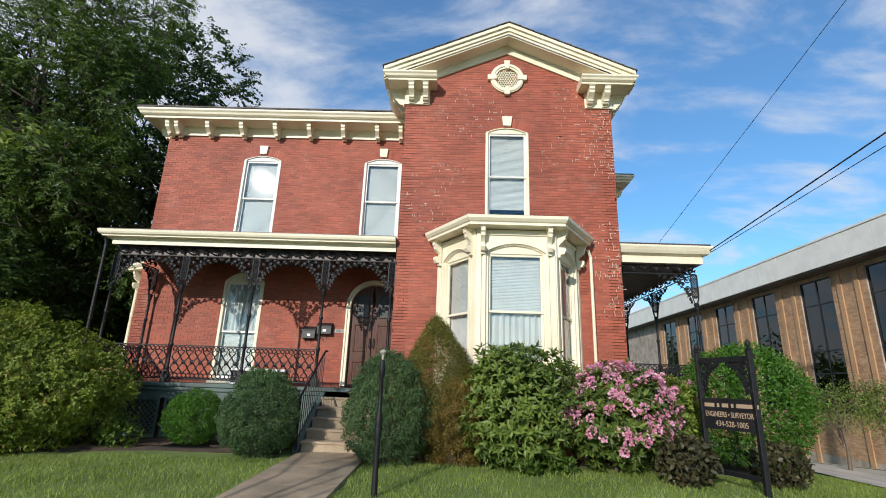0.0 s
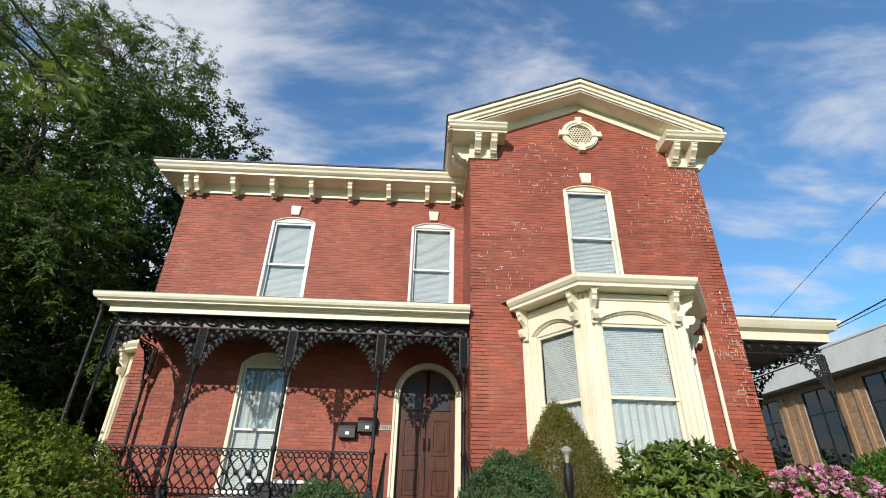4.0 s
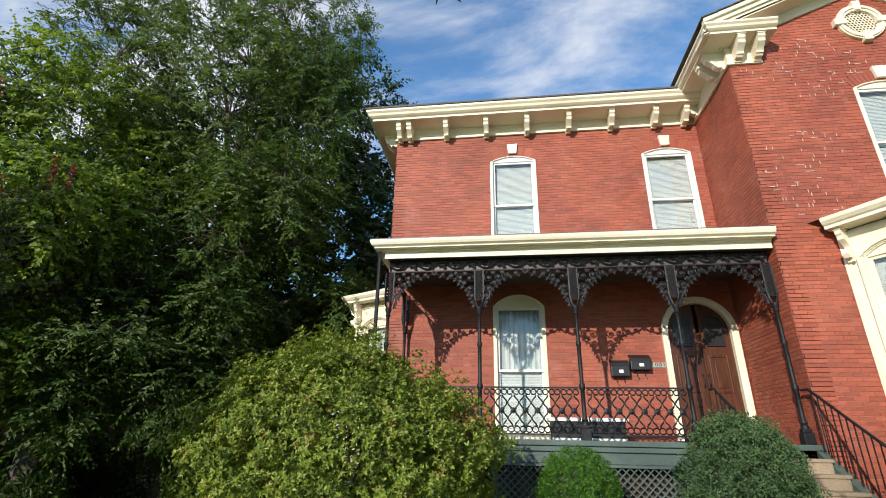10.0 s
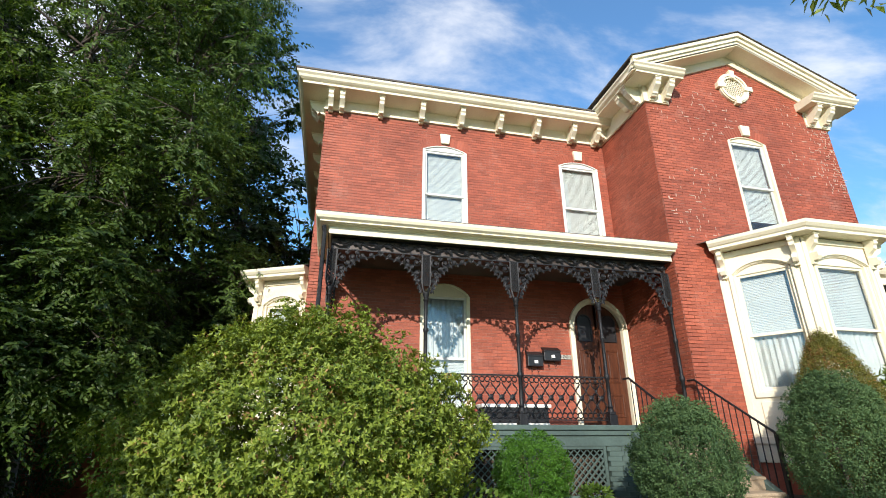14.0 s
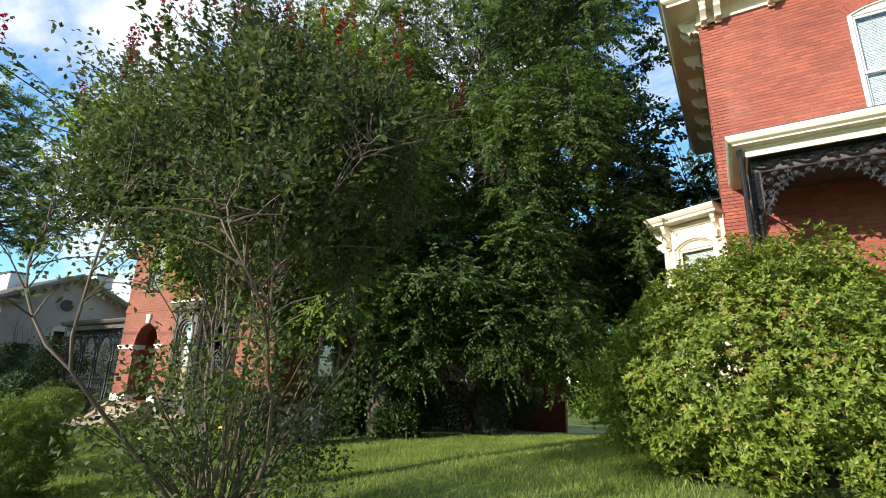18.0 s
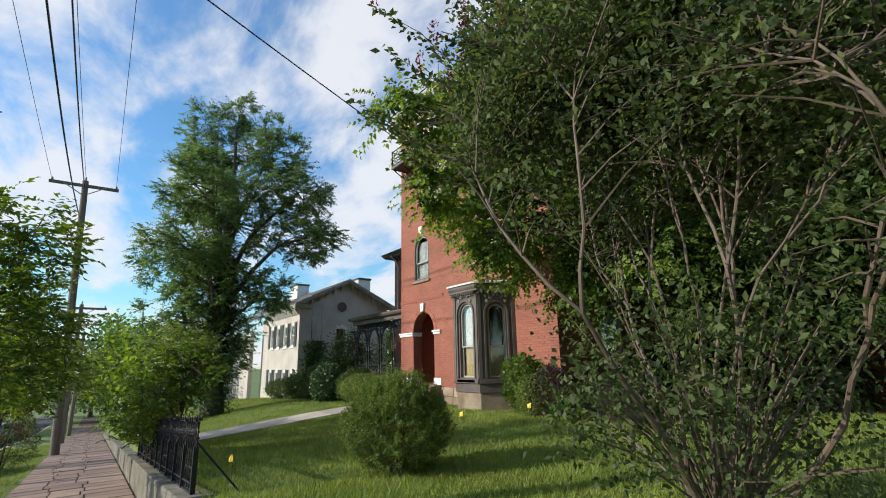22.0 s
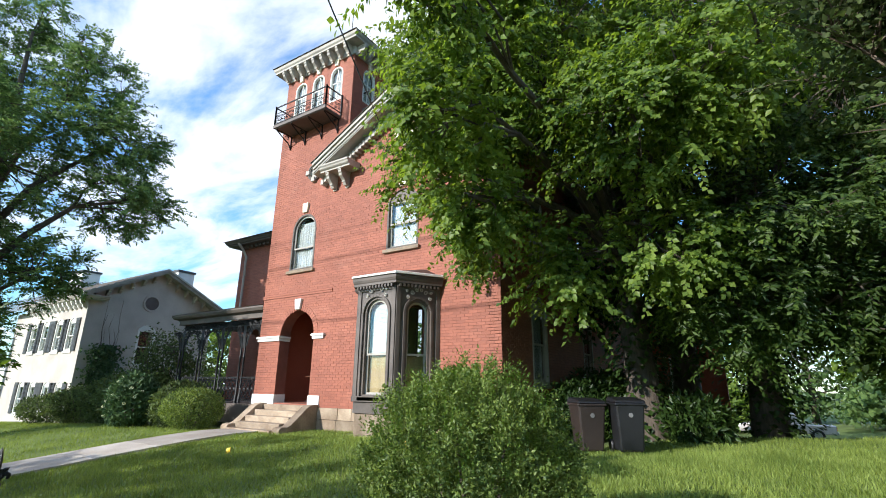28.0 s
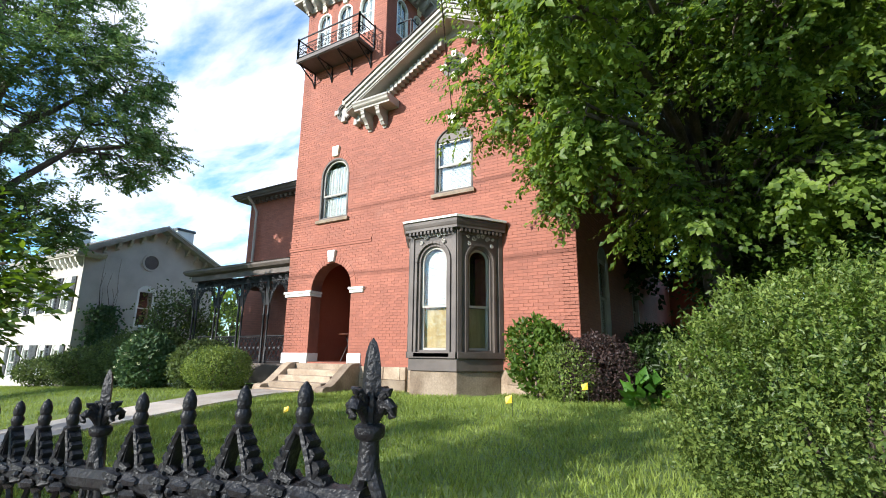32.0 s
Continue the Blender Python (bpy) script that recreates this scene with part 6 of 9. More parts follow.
# things on the porch wall and floor
def mailbox(x0, x1, z0, z1):
    t = thing("mailbox", (x0 + x1) / 2, 12.43, z0, "small black metal mailbox on the brick wall", "mailbox", "mailboxes")
    b = part("body", Geo().box(x0, x1, 12.30, 12.432, z0, z1 - 0.06), PLASTICB, t, bevel=0.01)
    part("lid", Geo().add([(x0 - 0.01, 12.285, z1 - 0.10), (x1 + 0.01, 12.285, z1 - 0.10), (x1 + 0.01, 12.432, z1), (x0 - 0.01, 12.432, z1), (x0 - 0.01, 12.285, z1 - 0.085), (x1 + 0.01, 12.285, z1 - 0.085), (x1 + 0.01, 12.432, z1 + 0.015), (x0 - 0.01, 12.432, z1 + 0.015)],
         [(0, 1, 5, 4), (4, 5, 6, 7), (3, 7, 6, 2), (0, 4, 7, 3), (1, 2, 6, 5), (3, 2, 1, 0)]), PLASTICB, t)
    part("name_label", Geo().box((x0 + x1) / 2 - 0.03, (x0 + x1) / 2 + 0.05, 12.296, 12.299, z0 + 0.06, z0 + 0.12), LABELW, t, "white name label")
    for u in (0.3, 0.7):
        x = x0 + (x1 - x0) * u
        part("paper_hook", Geo().tube([(x, 12.40, z0), (x, 12.38, z0 - 0.09), (x, 12.34, z0 - 0.12), (x, 12.32, z0 - 0.08)], 0.006, 5), IRON, t)


mailbox(-3.80, -3.46, 2.46, 2.76), mailbox(-3.43, -3.06, 2.58, 2.86)


def lettering(text, at, size, material, name, parent=None, width=None):
    """Words as thin raised letters in the built-in font; at: x to the right, y up, z out of the board."""
    cu = bpy.data.curves.new(name, "FONT")
    cu.body, cu.size, cu.extrude, cu.align_x, cu.align_y = text, size, 0.002, "CENTER", "CENTER"
    tmp = new(name, cu)
    me = bpy.data.meshes.new_from_object(tmp.evaluated_get(bpy.context.evaluated_depsgraph_get()))
    bpy.data.objects.remove(tmp)
    if width:
        xs = [v.co.x for v in me.vertices]
        k = width / (max(xs) - min(xs))
        me.transform(Matrix.Diagonal((k, 1, 1, 1)))
    me.transform(at)
    return part(name, me, material, parent)


NUM = thing("house_number", -2.9, 12.43, 2.63, "pale house number plate beside the front door", "number plate")
part("plate", Geo().box(-3.03, -2.76, 12.425, 12.437, 2.64, 2.73), GREYL, NUM)
lettering("1001", pose(-2.895, 12.422, 2.685, 90, 0, 0), 0.085, PLASTICB, "numerals", NUM, 0.22)

BENCH = thing("porch_bench", -4.45, 11.7, PF, "low black bench with a white cushion edge on the porch", "bench")
part("seat", Geo().box(-5.1, -3.8, 11.35, 11.8, PF + 0.30, PF + 0.36), LABELW, BENCH, "white seat edge", bevel=0.01)
part("front_panel", Geo().box(-5.05, -3.85, 11.38, 11.42, PF + 0.04, PF + 0.30), PLASTICB, BENCH, bevel=0.01)
for x in (-5.05, -3.91):
    for y in (11.44, 11.72):
        part("leg", Geo().box(x, x + 0.06, y, y + 0.06, PF, PF + 0.30), PLASTICB, BENCH)
part("base_rail", Geo().box(-5.05, -3.85, 11.36, 11.40, PF + 0.005, PF + 0.04), LABELW, BENCH)

# side porch to the east
SP = thing("side_porch", 4.9, 13, 0.2, "smaller iron lace porch on the east side", "porch")
PF0, PF = PF, 1.25
part("porch_floor", Geo().box(3.78, 6.0, 11.0, 19, 1.1, 1.25), GREENP, SP)
sp_path = [(3.78, 11.05), (5.75, 11.05), (5.75, 19)]
part("entablature", Geo().mould(sp_path, [(0, 4.35), (0.05, 4.35), (0.05, 4.52), (0.16, 4.56), (0.2, 4.62), (0.24, 4.70), (0.24, 4.74), (0, 4.75)]), CREAM, SP, "cream porch eaves")
part("roof_sheet", Geo().box(3.78, 5.95, 10.85, 19.2, 4.75, 4.79), TINROOF, SP)
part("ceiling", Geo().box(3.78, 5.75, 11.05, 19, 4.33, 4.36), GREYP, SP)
iron_column(5.62, 11.15, SP, faces=(-1,), top=4.12)
part("vine_frieze", frieze_band(3.8, 5.68, 11.15, 4.12, 4.34), IRON, SP)
part("vine_frieze", frieze_band(0, 7.5, 0, 4.12, 4.34, pose(5.62, 11.2, 0, 0, 0, 90)), IRON, SP)
for y in (13.4, 15.7, 18.0):
    c = iron_column(5.62, y, SP, faces=(), top=4.12)
    for f in (-1, 1):
        g = Geo()
        bracket_lace(g, 0, 0, f, top=4.12)
        m = pose(5.62, y, 0, 0, 0, 90)
        g.v = [tuple(m @ Vector(p)) for p in g.v]
        part("lace_bracket", g, IRON, c)
iron_railing(3.85, 5.55, 11.15, 1.27, 2.05, SP)
iron_railing(0.1, 7.0, 0, 1.27, 2.05, SP, pose(5.62, 11.15, 0, 0, 0, 90))
PF = PF0

# ---- walks, driveway, lamp stump, sign ----
def slab_walk(name, x0, x1, y0, y1, n, material, label):
    w = thing(name, (x0 + x1) / 2, (y0 + y1) / 2, ground_z((x0 + x1) / 2, (y0 + y1) / 2), label, "path", kind="structure")
    for i in range(n):
        a, b = y0 + (y1 - y0) * i / n + 0.006, y0 + (y1 - y0) * (i + 1) / n - 0.006
        k = 5
        g = Geo()
        vs, fs = [], []
        for j in range(k + 1):
            y = a + (b - a) * j / k
            for x in (x0, x1):
                z = max(ground_z(x, y) for x in (x0, x1)) + 0.045
                vs += [(x, y, z), (x, y, z - 0.12)]
        for j in range(k):
            o = 4 * j
            fs += [(o, o + 2, o + 6, o + 4), (o, o + 4, o + 5, o + 1), (o + 2, o + 3, o + 7, o + 6)]
        fs += [(0, 1, 3, 2), (4 * k, 4 * k + 2, 4 * k + 3, 4 * k + 1)]
        part("slab", g.add(vs, fs), material, w)
    return w


slab_walk("front_walk", -2.6, -1.4, 2.95, 9.1, 5, WALKSTONE, "worn brownish concrete front walk leading to the steps")
slab_walk("villa_walk", -26.05, -24.75, 3.2, 10.35, 6, CONC, "pale concrete walk leading to the villa steps")
dv = [(x, y, ground_z(x, y) + 0.02) for y in axis((2.8, 45, 1.5)) for x in (7.6, 9.2, 10.8, 12.4)]
df = [(4 * j + i, 4 * j + i + 1, 4 * j + i + 5, 4 * j + i + 4) for j in range(len(dv) // 4 - 1) for i in range(3)]
tagged(part("driveway", quick_mesh("driveway", dv, df), CONC), "pale concrete driveway beside the office block", "driveway", kind="structure")

LP = thing("hitching_post", -0.9, 6.4, ground_z(-0.9, 6.4), "slim black turned iron post with a grey knob", "post")
z0 = ground_z(-0.9, 6.4)
part("shaft", Geo().lathe(-0.9, 6.4, [(0.0429, z0 - 0.1), (0.0390, z0 + 0.05), (0.0312, z0 + 0.6), (0.0390, z0 + 0.66), (0.0484, z0 + 0.74), (0.0390, z0 + 0.82), (0.0484, z0 + 0.88), (0.0273, z0 + 0.95), (0.0257, z0 + 1.38), (0.0390, z0 + 1.40), (0.0390, z0 + 1.56), (0.0234, z0 + 1.60)], 12), IRON, LP, smooth=True)
part("knob", Geo().lathe(-0.9, 6.4, [(0.015, z0 + 1.60), (0.02, z0 + 1.66), (0.045, z0 + 1.69), (0.045, z0 + 1.71), (0.01, z0 + 1.73)], 10), GREYL, LP, "pale grey knob")

SG = thing("yard_sign", 4.08, 7.55, 0.18, "black iron yard sign with bronze lettering and scrolled corners", "sign")
sy0, sy1, sx0, sx1 = 8.0, 7.1, 3.93, 4.22
gz = 0.22
for x, y in ((sx0, sy0), (sx1, sy1)):
    p = part("post", Geo().box(x - 0.035, x + 0.035, y - 0.035, y + 0.035, gz - 0.2, gz + 1.84), IRON, SG, bevel=0.005)
    part("finial", Geo().lathe(x, y, [(0.03, gz + 1.84), (0.04, gz + 1.86), (0.02, gz + 1.88), (0.036, gz + 1.92), (0.03, gz + 1.96), (0.008, gz + 1.99)], 10), IRON, p, smooth=True)
ang = math.degrees(math.atan2(sy1 - sy0, sx1 - sx0))
SM = pose(sx0, sy0, gz, 0, 0, ang)     # local x along the sign, -y towards the walk
LS = math.dist((sx0, sy0), (sx1, sy1))
part("top_bar", Geo(SM).box(0.03, LS - 0.03, -0.025, 0.025, 1.68, 1.76), IRON, SG)
part("bottom_bar", Geo(SM).box(0.03, LS - 0.03, -0.02, 0.02, 0.10, 0.16), IRON, SG)
part("board", Geo(SM).box(0.035, LS - 0.035, -0.018, 0.018, 0.72, 1.16), PLASTICB, SG, "black sign board")
for s in (0, 1):
    g = Geo(SM)
    bracket_lace(g, 0 if s == 0 else LS, 0, 1 if s == 0 else -1, span=0.32, drop=0.45, top=1.68)
    part("scroll_corner", g, IRON, SG)
tm = SM @ pose(LS / 2, -0.021, 0, 90, 0, 0)
lettering("ENGINEERS \u2022 SURVEYORS", tm @ Matrix.Translation((0.03, 0.93, 0)), 0.11, SIGNGOLD, "lettering", SG, 0.86)
lettering("434-528-1005", tm @ Matrix.Translation((0.05, 0.80, 0)), 0.11, SIGNGOLD, "lettering", SG, 0.56)
g = Geo(SM)
x = 0.07
for w in (0.18, 0.04, 0.11, 0.04, 0.36):
    part("name_bar", Geo(SM).box(x, x + w, -0.022, -0.017, 1.035, 1.09), SIGNGOLD, SG)
    x += w + 0.05

# ---- villa: porch, steps, balcony, fence ----
VP = thing("villa_porch", -29.2, 13, -0.3, "shaded black iron lace porch beside the tower", "porch")
PFv = -0.02
part("porch_floor", Geo().box(-31.6, TX0 - 0.02, 11.6, 14.68, -0.55, PFv), GREYP, VP)
part("eave_moulding", Geo().mould([(-31.55, 14.68), (-31.55, 11.75), (TX0 - 0.04, 11.75)], [(0, 2.5), (0.05, 2.5), (0.05, 2.66), (0.2, 2.70), (0.25, 2.78), (0.25, 2.83), (0, 2.84)]), GREYP, VP, "dark grey porch eaves")
part("roof_sheet", Geo().add([(-31.8, 11.5, 2.85), (TX0 - 0.03, 11.5, 2.85), (TX0 - 0.03, 14.68, 3.2), (-31.8, 14.68, 3.2)], [(0, 1, 2, 3)]), GREYL, VP)
PFk, PF = PF, PFv
for i, x in enumerate((-31.45, -30.3, -29.15, -28.0, -26.95)):
    for dx in (-0.09, 0.09):
        part("iron_post", Geo().lathe(x + dx, 11.85, [(0.05, PFv), (0.05, 0.2), (0.03, 0.24), (0.03, 1.3), (0.045, 1.33), (0.03, 1.37), (0.03, 1.9), (0.05, 1.95)], 8), IRON, VP, smooth=True)
    for s in (-1, 1):
        g = Geo()
        bracket_lace(g, x + s * 0.05, 11.85, s, span=0.5, drop=0.62, top=2.3)
        part("lace_bracket", g, IRON, VP)
    if i:
        iron_railing(x - 1.05, x - 0.12, 11.85, PFv, 0.75, VP)
part("vine_frieze", frieze_band(-31.5, TX0 - 0.05, 11.85, 2.3, 2.5), IRON, VP)
for i, x in enumerate((-31.45, -30.3, -29.15, -28.0, -26.95)):
    part("lace_pillar", Geo().box(x - 0.075, x + 0.075, 11.845, 11.855, 1.62, 2.3), IRON, VP)
part("frieze_backing", Geo().box(-31.5, TX0 - 0.05, 11.872, 11.884, 2.32, 2.5), IRON, VP)
PF = PFk
part("porch_back_door", Geo().box(-29.5, -28.3, 14.62, 14.69, 0.0, 2.3), GREYP, VP)

VS = thing("villa_steps", -25.2, 10.9, -0.6, "buff stone entrance steps with sloped cheek walls", "steps")
for i in range(5):
    part("step", Geo().box(-26.05, -24.35, 11.48 - 0.27 * (i + 1) + 0.12, 11.485 - 0.27 * i + 0.12, -0.85, 0.05 - 0.135 * (i + 0.2)), STONE, VS, bevel=0.014)
for x in (-26.2, -24.2):
    prof = [(11.46, -0.9), (10.3, -0.9), (10.3, -0.5), (10.34, -0.45), (10.44, -0.43), (10.53, -0.44), (10.63, -0.40), (10.8, -0.27), (10.98, -0.12), (11.1, -0.02), (11.2, 0.03), (11.3, 0.05), (11.46, 0.05)]
    n = len(prof)
    part("cheek_wall", Geo().add([(x - 0.13, y, z) for y, z in prof] + [(x + 0.13, y, z) for y, z in prof],
         [tuple(range(n)), tuple(range(2 * n - 1, n - 1, -1))] + [(i, i + n, (i + 1) % n + n, (i + 1) % n) for i in range(n)]), STONE, VS, "sloped stone cheek wall", bevel=0.015)

BAL = thing("balcony", -25.2, 11.0, 8.3, "black iron balcony with lace railing on the tower", "balcony")
bx0, bx1, by = -26.36, -24.1, 10.84
part("deck", Geo().box(bx0, bx1, by, 11.48, 8.28, 8.36), GREYP, BAL, bevel=0.01)
part("deck_edge", Geo().box(bx0 - 0.03, bx1 + 0.03, by - 0.03, by + 0.02, 8.30, 8.40), GREYP, BAL)
for x in (-26.28, -25.6, -24.86, -24.18):
    g = Geo(pose(x, 11.48, 0, 0, 0, -90))
    flat_bar(g, [(0.0, 8.28), (0.62, 8.28)], 0, 0.025, 4), flat_bar(g, [(0.02, 7.85), (0.12, 8.0), (0.3, 8.08), (0.6, 8.26)], 0, 0.022, 4)
    flat_bar(g, spiral(0.17, 8.17, 0.075, 1.3, 0, 1, 12), 0, 0.014, 4), flat_bar(g, [(0.02, 7.8), (0.02, 8.28)], 0, 0.02, 4)
    part("bracket", g, IRON, BAL)


def balcony_rail(L, turn):
    g = Geo(turn)
    g.box(0, L, -0.015, 0.015, 9.02, 9.05), g.box(0, L, -0.012, 0.012, 8.44, 8.46), g.box(0, L, -0.01, 0.01, 8.80, 8.815)
    for x in (0.0, L):
        g.box(x - 0.02, x + 0.02, -0.02, 0.02, 8.36, 9.08)
    r = part("railing", g, IRON, BAL)
    n = max(2, round(L / 0.26))
    for i in range(n):
        g = Geo(turn)
        x = L * (i + 0.5) / n
        for s in (-1, 1):
            flat_bar(g, spiral(x + s * 0.06, 8.69, 0.06, 1.2, 0, s, 12), 0, 0.01, 4), flat_bar(g, spiral(x + s * 0.06, 8.55, 0.055, 1.2, 2, -s, 12), 0, 0.01, 4)
        part("railing_motif", g, IRON, r)


balcony_rail(bx1 - bx0, pose(bx0, by, 0))
balcony_rail(11.46 - by, pose(bx1, by, 0, 0, 0, 90))
balcony_rail(11.46 - by, pose(bx0, by, 0, 0, 0, 90))
# small side balcony
SB = thing("side_balcony", -23.4, 12.2, 8.7, "small black iron balcony under the side tower windows", "balcony")
part("deck", Geo().box(TX1 + 0.01, TX1 + 0.5, 11.95, 12.5, 8.66, 8.74), GREYP, SB)
g = Geo()
for x, y in ((TX1 + 0.48, 11.97), (TX1 + 0.48, 12.48)):
    g.box(x - 0.015, x + 0.015, y - 0.015, y + 0.015, 8.74, 9.3)
g.box(TX1 + 0.02, TX1 + 0.5, 11.96, 11.98, 9.27, 9.30), g.box(TX1 + 0.47, TX1 + 0.49, 11.97, 12.48, 9.27, 9.3), g.box(TX1 + 0.47, TX1 + 0.49, 11.97, 12.48, 8.9, 8.92)
part("railing", g, IRON, SB)

# chairs and table in the entrance
def iron_chair(x, y, z, turn):
    t = thing("iron_chair", x, y, z, "slender dark iron garden chair", "chair")
    m = pose(x, y, z, 0, 0, turn)
    part("seat", Geo(m).box(-0.19, 0.19, -0.19, 0.19, 0.42, 0.445), IRON, t)
    for a in (-0.17, 0.17):
        for b in (-0.17, 0.17):
            part("leg", Geo(m).tube([(a, b, 0), (a, b, 0.42)], 0.011, 5), IRON, t)
    part("backrest", Geo(m).tube([(-0.17, 0.18, 0.44), (-0.18, 0.22, 0.85), (0.0, 0.23, 0.9), (0.18, 0.22, 0.85), (0.17, 0.18, 0.44)], 0.011, 5).tube([(-0.17, 0.2, 0.65), (0.17, 0.2, 0.65)], 0.009, 5), IRON, t)


iron_chair(-24.75, 12.35, 0.06, -70)
t = thing("bistro_table", -25.3, 12.4, 0.06, "small round dark table on a slim stand", "table")
part("tabletop", Geo().lathe(-25.3, 12.4, [(0.26, 0.74), (0.27, 0.76), (0.26, 0.78)], 20), WOODDOOR, t)
for i in range(3):
    a = i * 2.09
    part("leg", Geo().tube([(-25.3 + 0.2 * math.cos(a), 12.4 + 0.2 * math.sin(a), 0.06), (-25.3 - 0.1 * math.cos(a), 12.4 - 0.1 * math.sin(a), 0.74)], 0.012, 5), IRON, t)

# retaining wall and iron fence along the villa's lawn
def fence_top(x):
    return 0.19 + 0.082 * (x + 16.93)


RW = thing("retaining_wall", -21, 2.9, -1.3, "low mossy stone kerb wall under the fence", "wall", kind="structure")
x, rng = -16.75, random.Random(8)
while x > -60:
    L = rng.uniform(0.8, 1.3)
    zt = [fence_top(q) - 0.80 for q in (x, x - L + 0.01)]
    zb = [lerp_table(WALKZ, q) - 0.3 for q in (x, x - L)]
    o = rng.uniform(-0.01, 0.01)
    g = Geo().add([(x, 2.95 + o, zb[0]), (x - L + 0.01, 2.95 + o, zb[1]), (x - L + 0.01, 3.34, zb[1]), (x, 3.34, zb[0]), (x, 2.95 + o, zt[0]), (x - L + 0.01, 2.95 + o, zt[1]), (x - L + 0.01, 3.34, zt[1]), (x, 3.34, zt[0])],
                  [(0, 1, 5, 4), (4, 5, 6, 7), (3, 7, 6, 2), (0, 4, 7, 3), (1, 2, 6, 5)])
    part("coping_stone", g, WALLSTONE, RW, bevel=0.02)
    x -= L

FENCE = thing("iron_fence", -20, 2.95, -0.6, "black cast-iron fence with spear and fleur finials", "fence")
FY = 3.13


def bead(g, x, y, z, r):
    g.add([(x + r * math.cos(a) * c, y + r * math.sin(a) * c, z + r * h) for h, c in ((-0.8, 0.6), (0.0, 1.0), (0.8, 0.6)) for a in (0, 1.05, 2.09, 3.14, 4.19, 5.24)],
          [(i * 6 + k, i * 6 + (k + 1) % 6, (i + 1) * 6 + (k + 1) % 6, (i + 1) * 6 + k) for i in range(2) for k in range(6)] + [(5, 4, 3, 2, 1, 0), (12, 13, 14, 15, 16, 17)])


def spike_geo():
    """A picket head: two scalloped acanthus legs meeting under a necked bud, standing at the origin."""
    g = Geo()
    for s in (-1, 1):
        inner = [(0.003, 0.078), (0.010, 0.060), (0.019, 0.030), (0.026, 0.0), (0.030, -0.035)]
        outer = [(0.056, -0.035), (0.067, -0.026), (0.068, -0.014), (0.058, -0.006), (0.061, 0.006), (0.055, 0.014), (0.047, 0.016), (0.050, 0.028), (0.043, 0.035), (0.036, 0.036),
                 (0.038, 0.047), (0.031, 0.053), (0.025, 0.053), (0.027, 0.064), (0.020, 0.070), (0.012, 0.074), (0.009, 0.084)]
        prof = [(s * px, pz) for px, pz in inner + outer]
        g.prism(prof if s > 0 else prof[::-1], -0.011, 0.011)
        for d in (-0.011, 0.011):
            g.tube([(s * 0.040, d, -0.035), (s * 0.037, d, 0.0), (s * 0.028, d, 0.03), (s * 0.015, d, 0.062), (s * 0.005, d, 0.082)], [0.008, 0.007, 0.006, 0.006, 0.004], 5)
            for px, pz, qx, qz in ((0.038, -0.012, 0.058, 0.004), (0.033, 0.010, 0.049, 0.025), (0.026, 0.030, 0.037, 0.045), (0.018, 0.048, 0.026, 0.062)):
                g.tube([(s * px, d, pz), (s * qx, d, qz)], [0.005, 0.003], 4)
        flat_bar(g, spiral(s * 0.056, -0.024, 0.014, 1.1, 0, s, 9, 0.3), -0.006, 0.008, 5)
    g.lathe(0, 0, [(0.009, 0.070), (0.016, 0.077), (0.017, 0.084), (0.011, 0.088), (0.0125, 0.094), (0.0150, 0.103), (0.0125, 0.110), (0.0105, 0.113), (0.0130, 0.121), (0.0125, 0.132), (0.0085, 0.144), (0.002, 0.152)], 10)
    return g


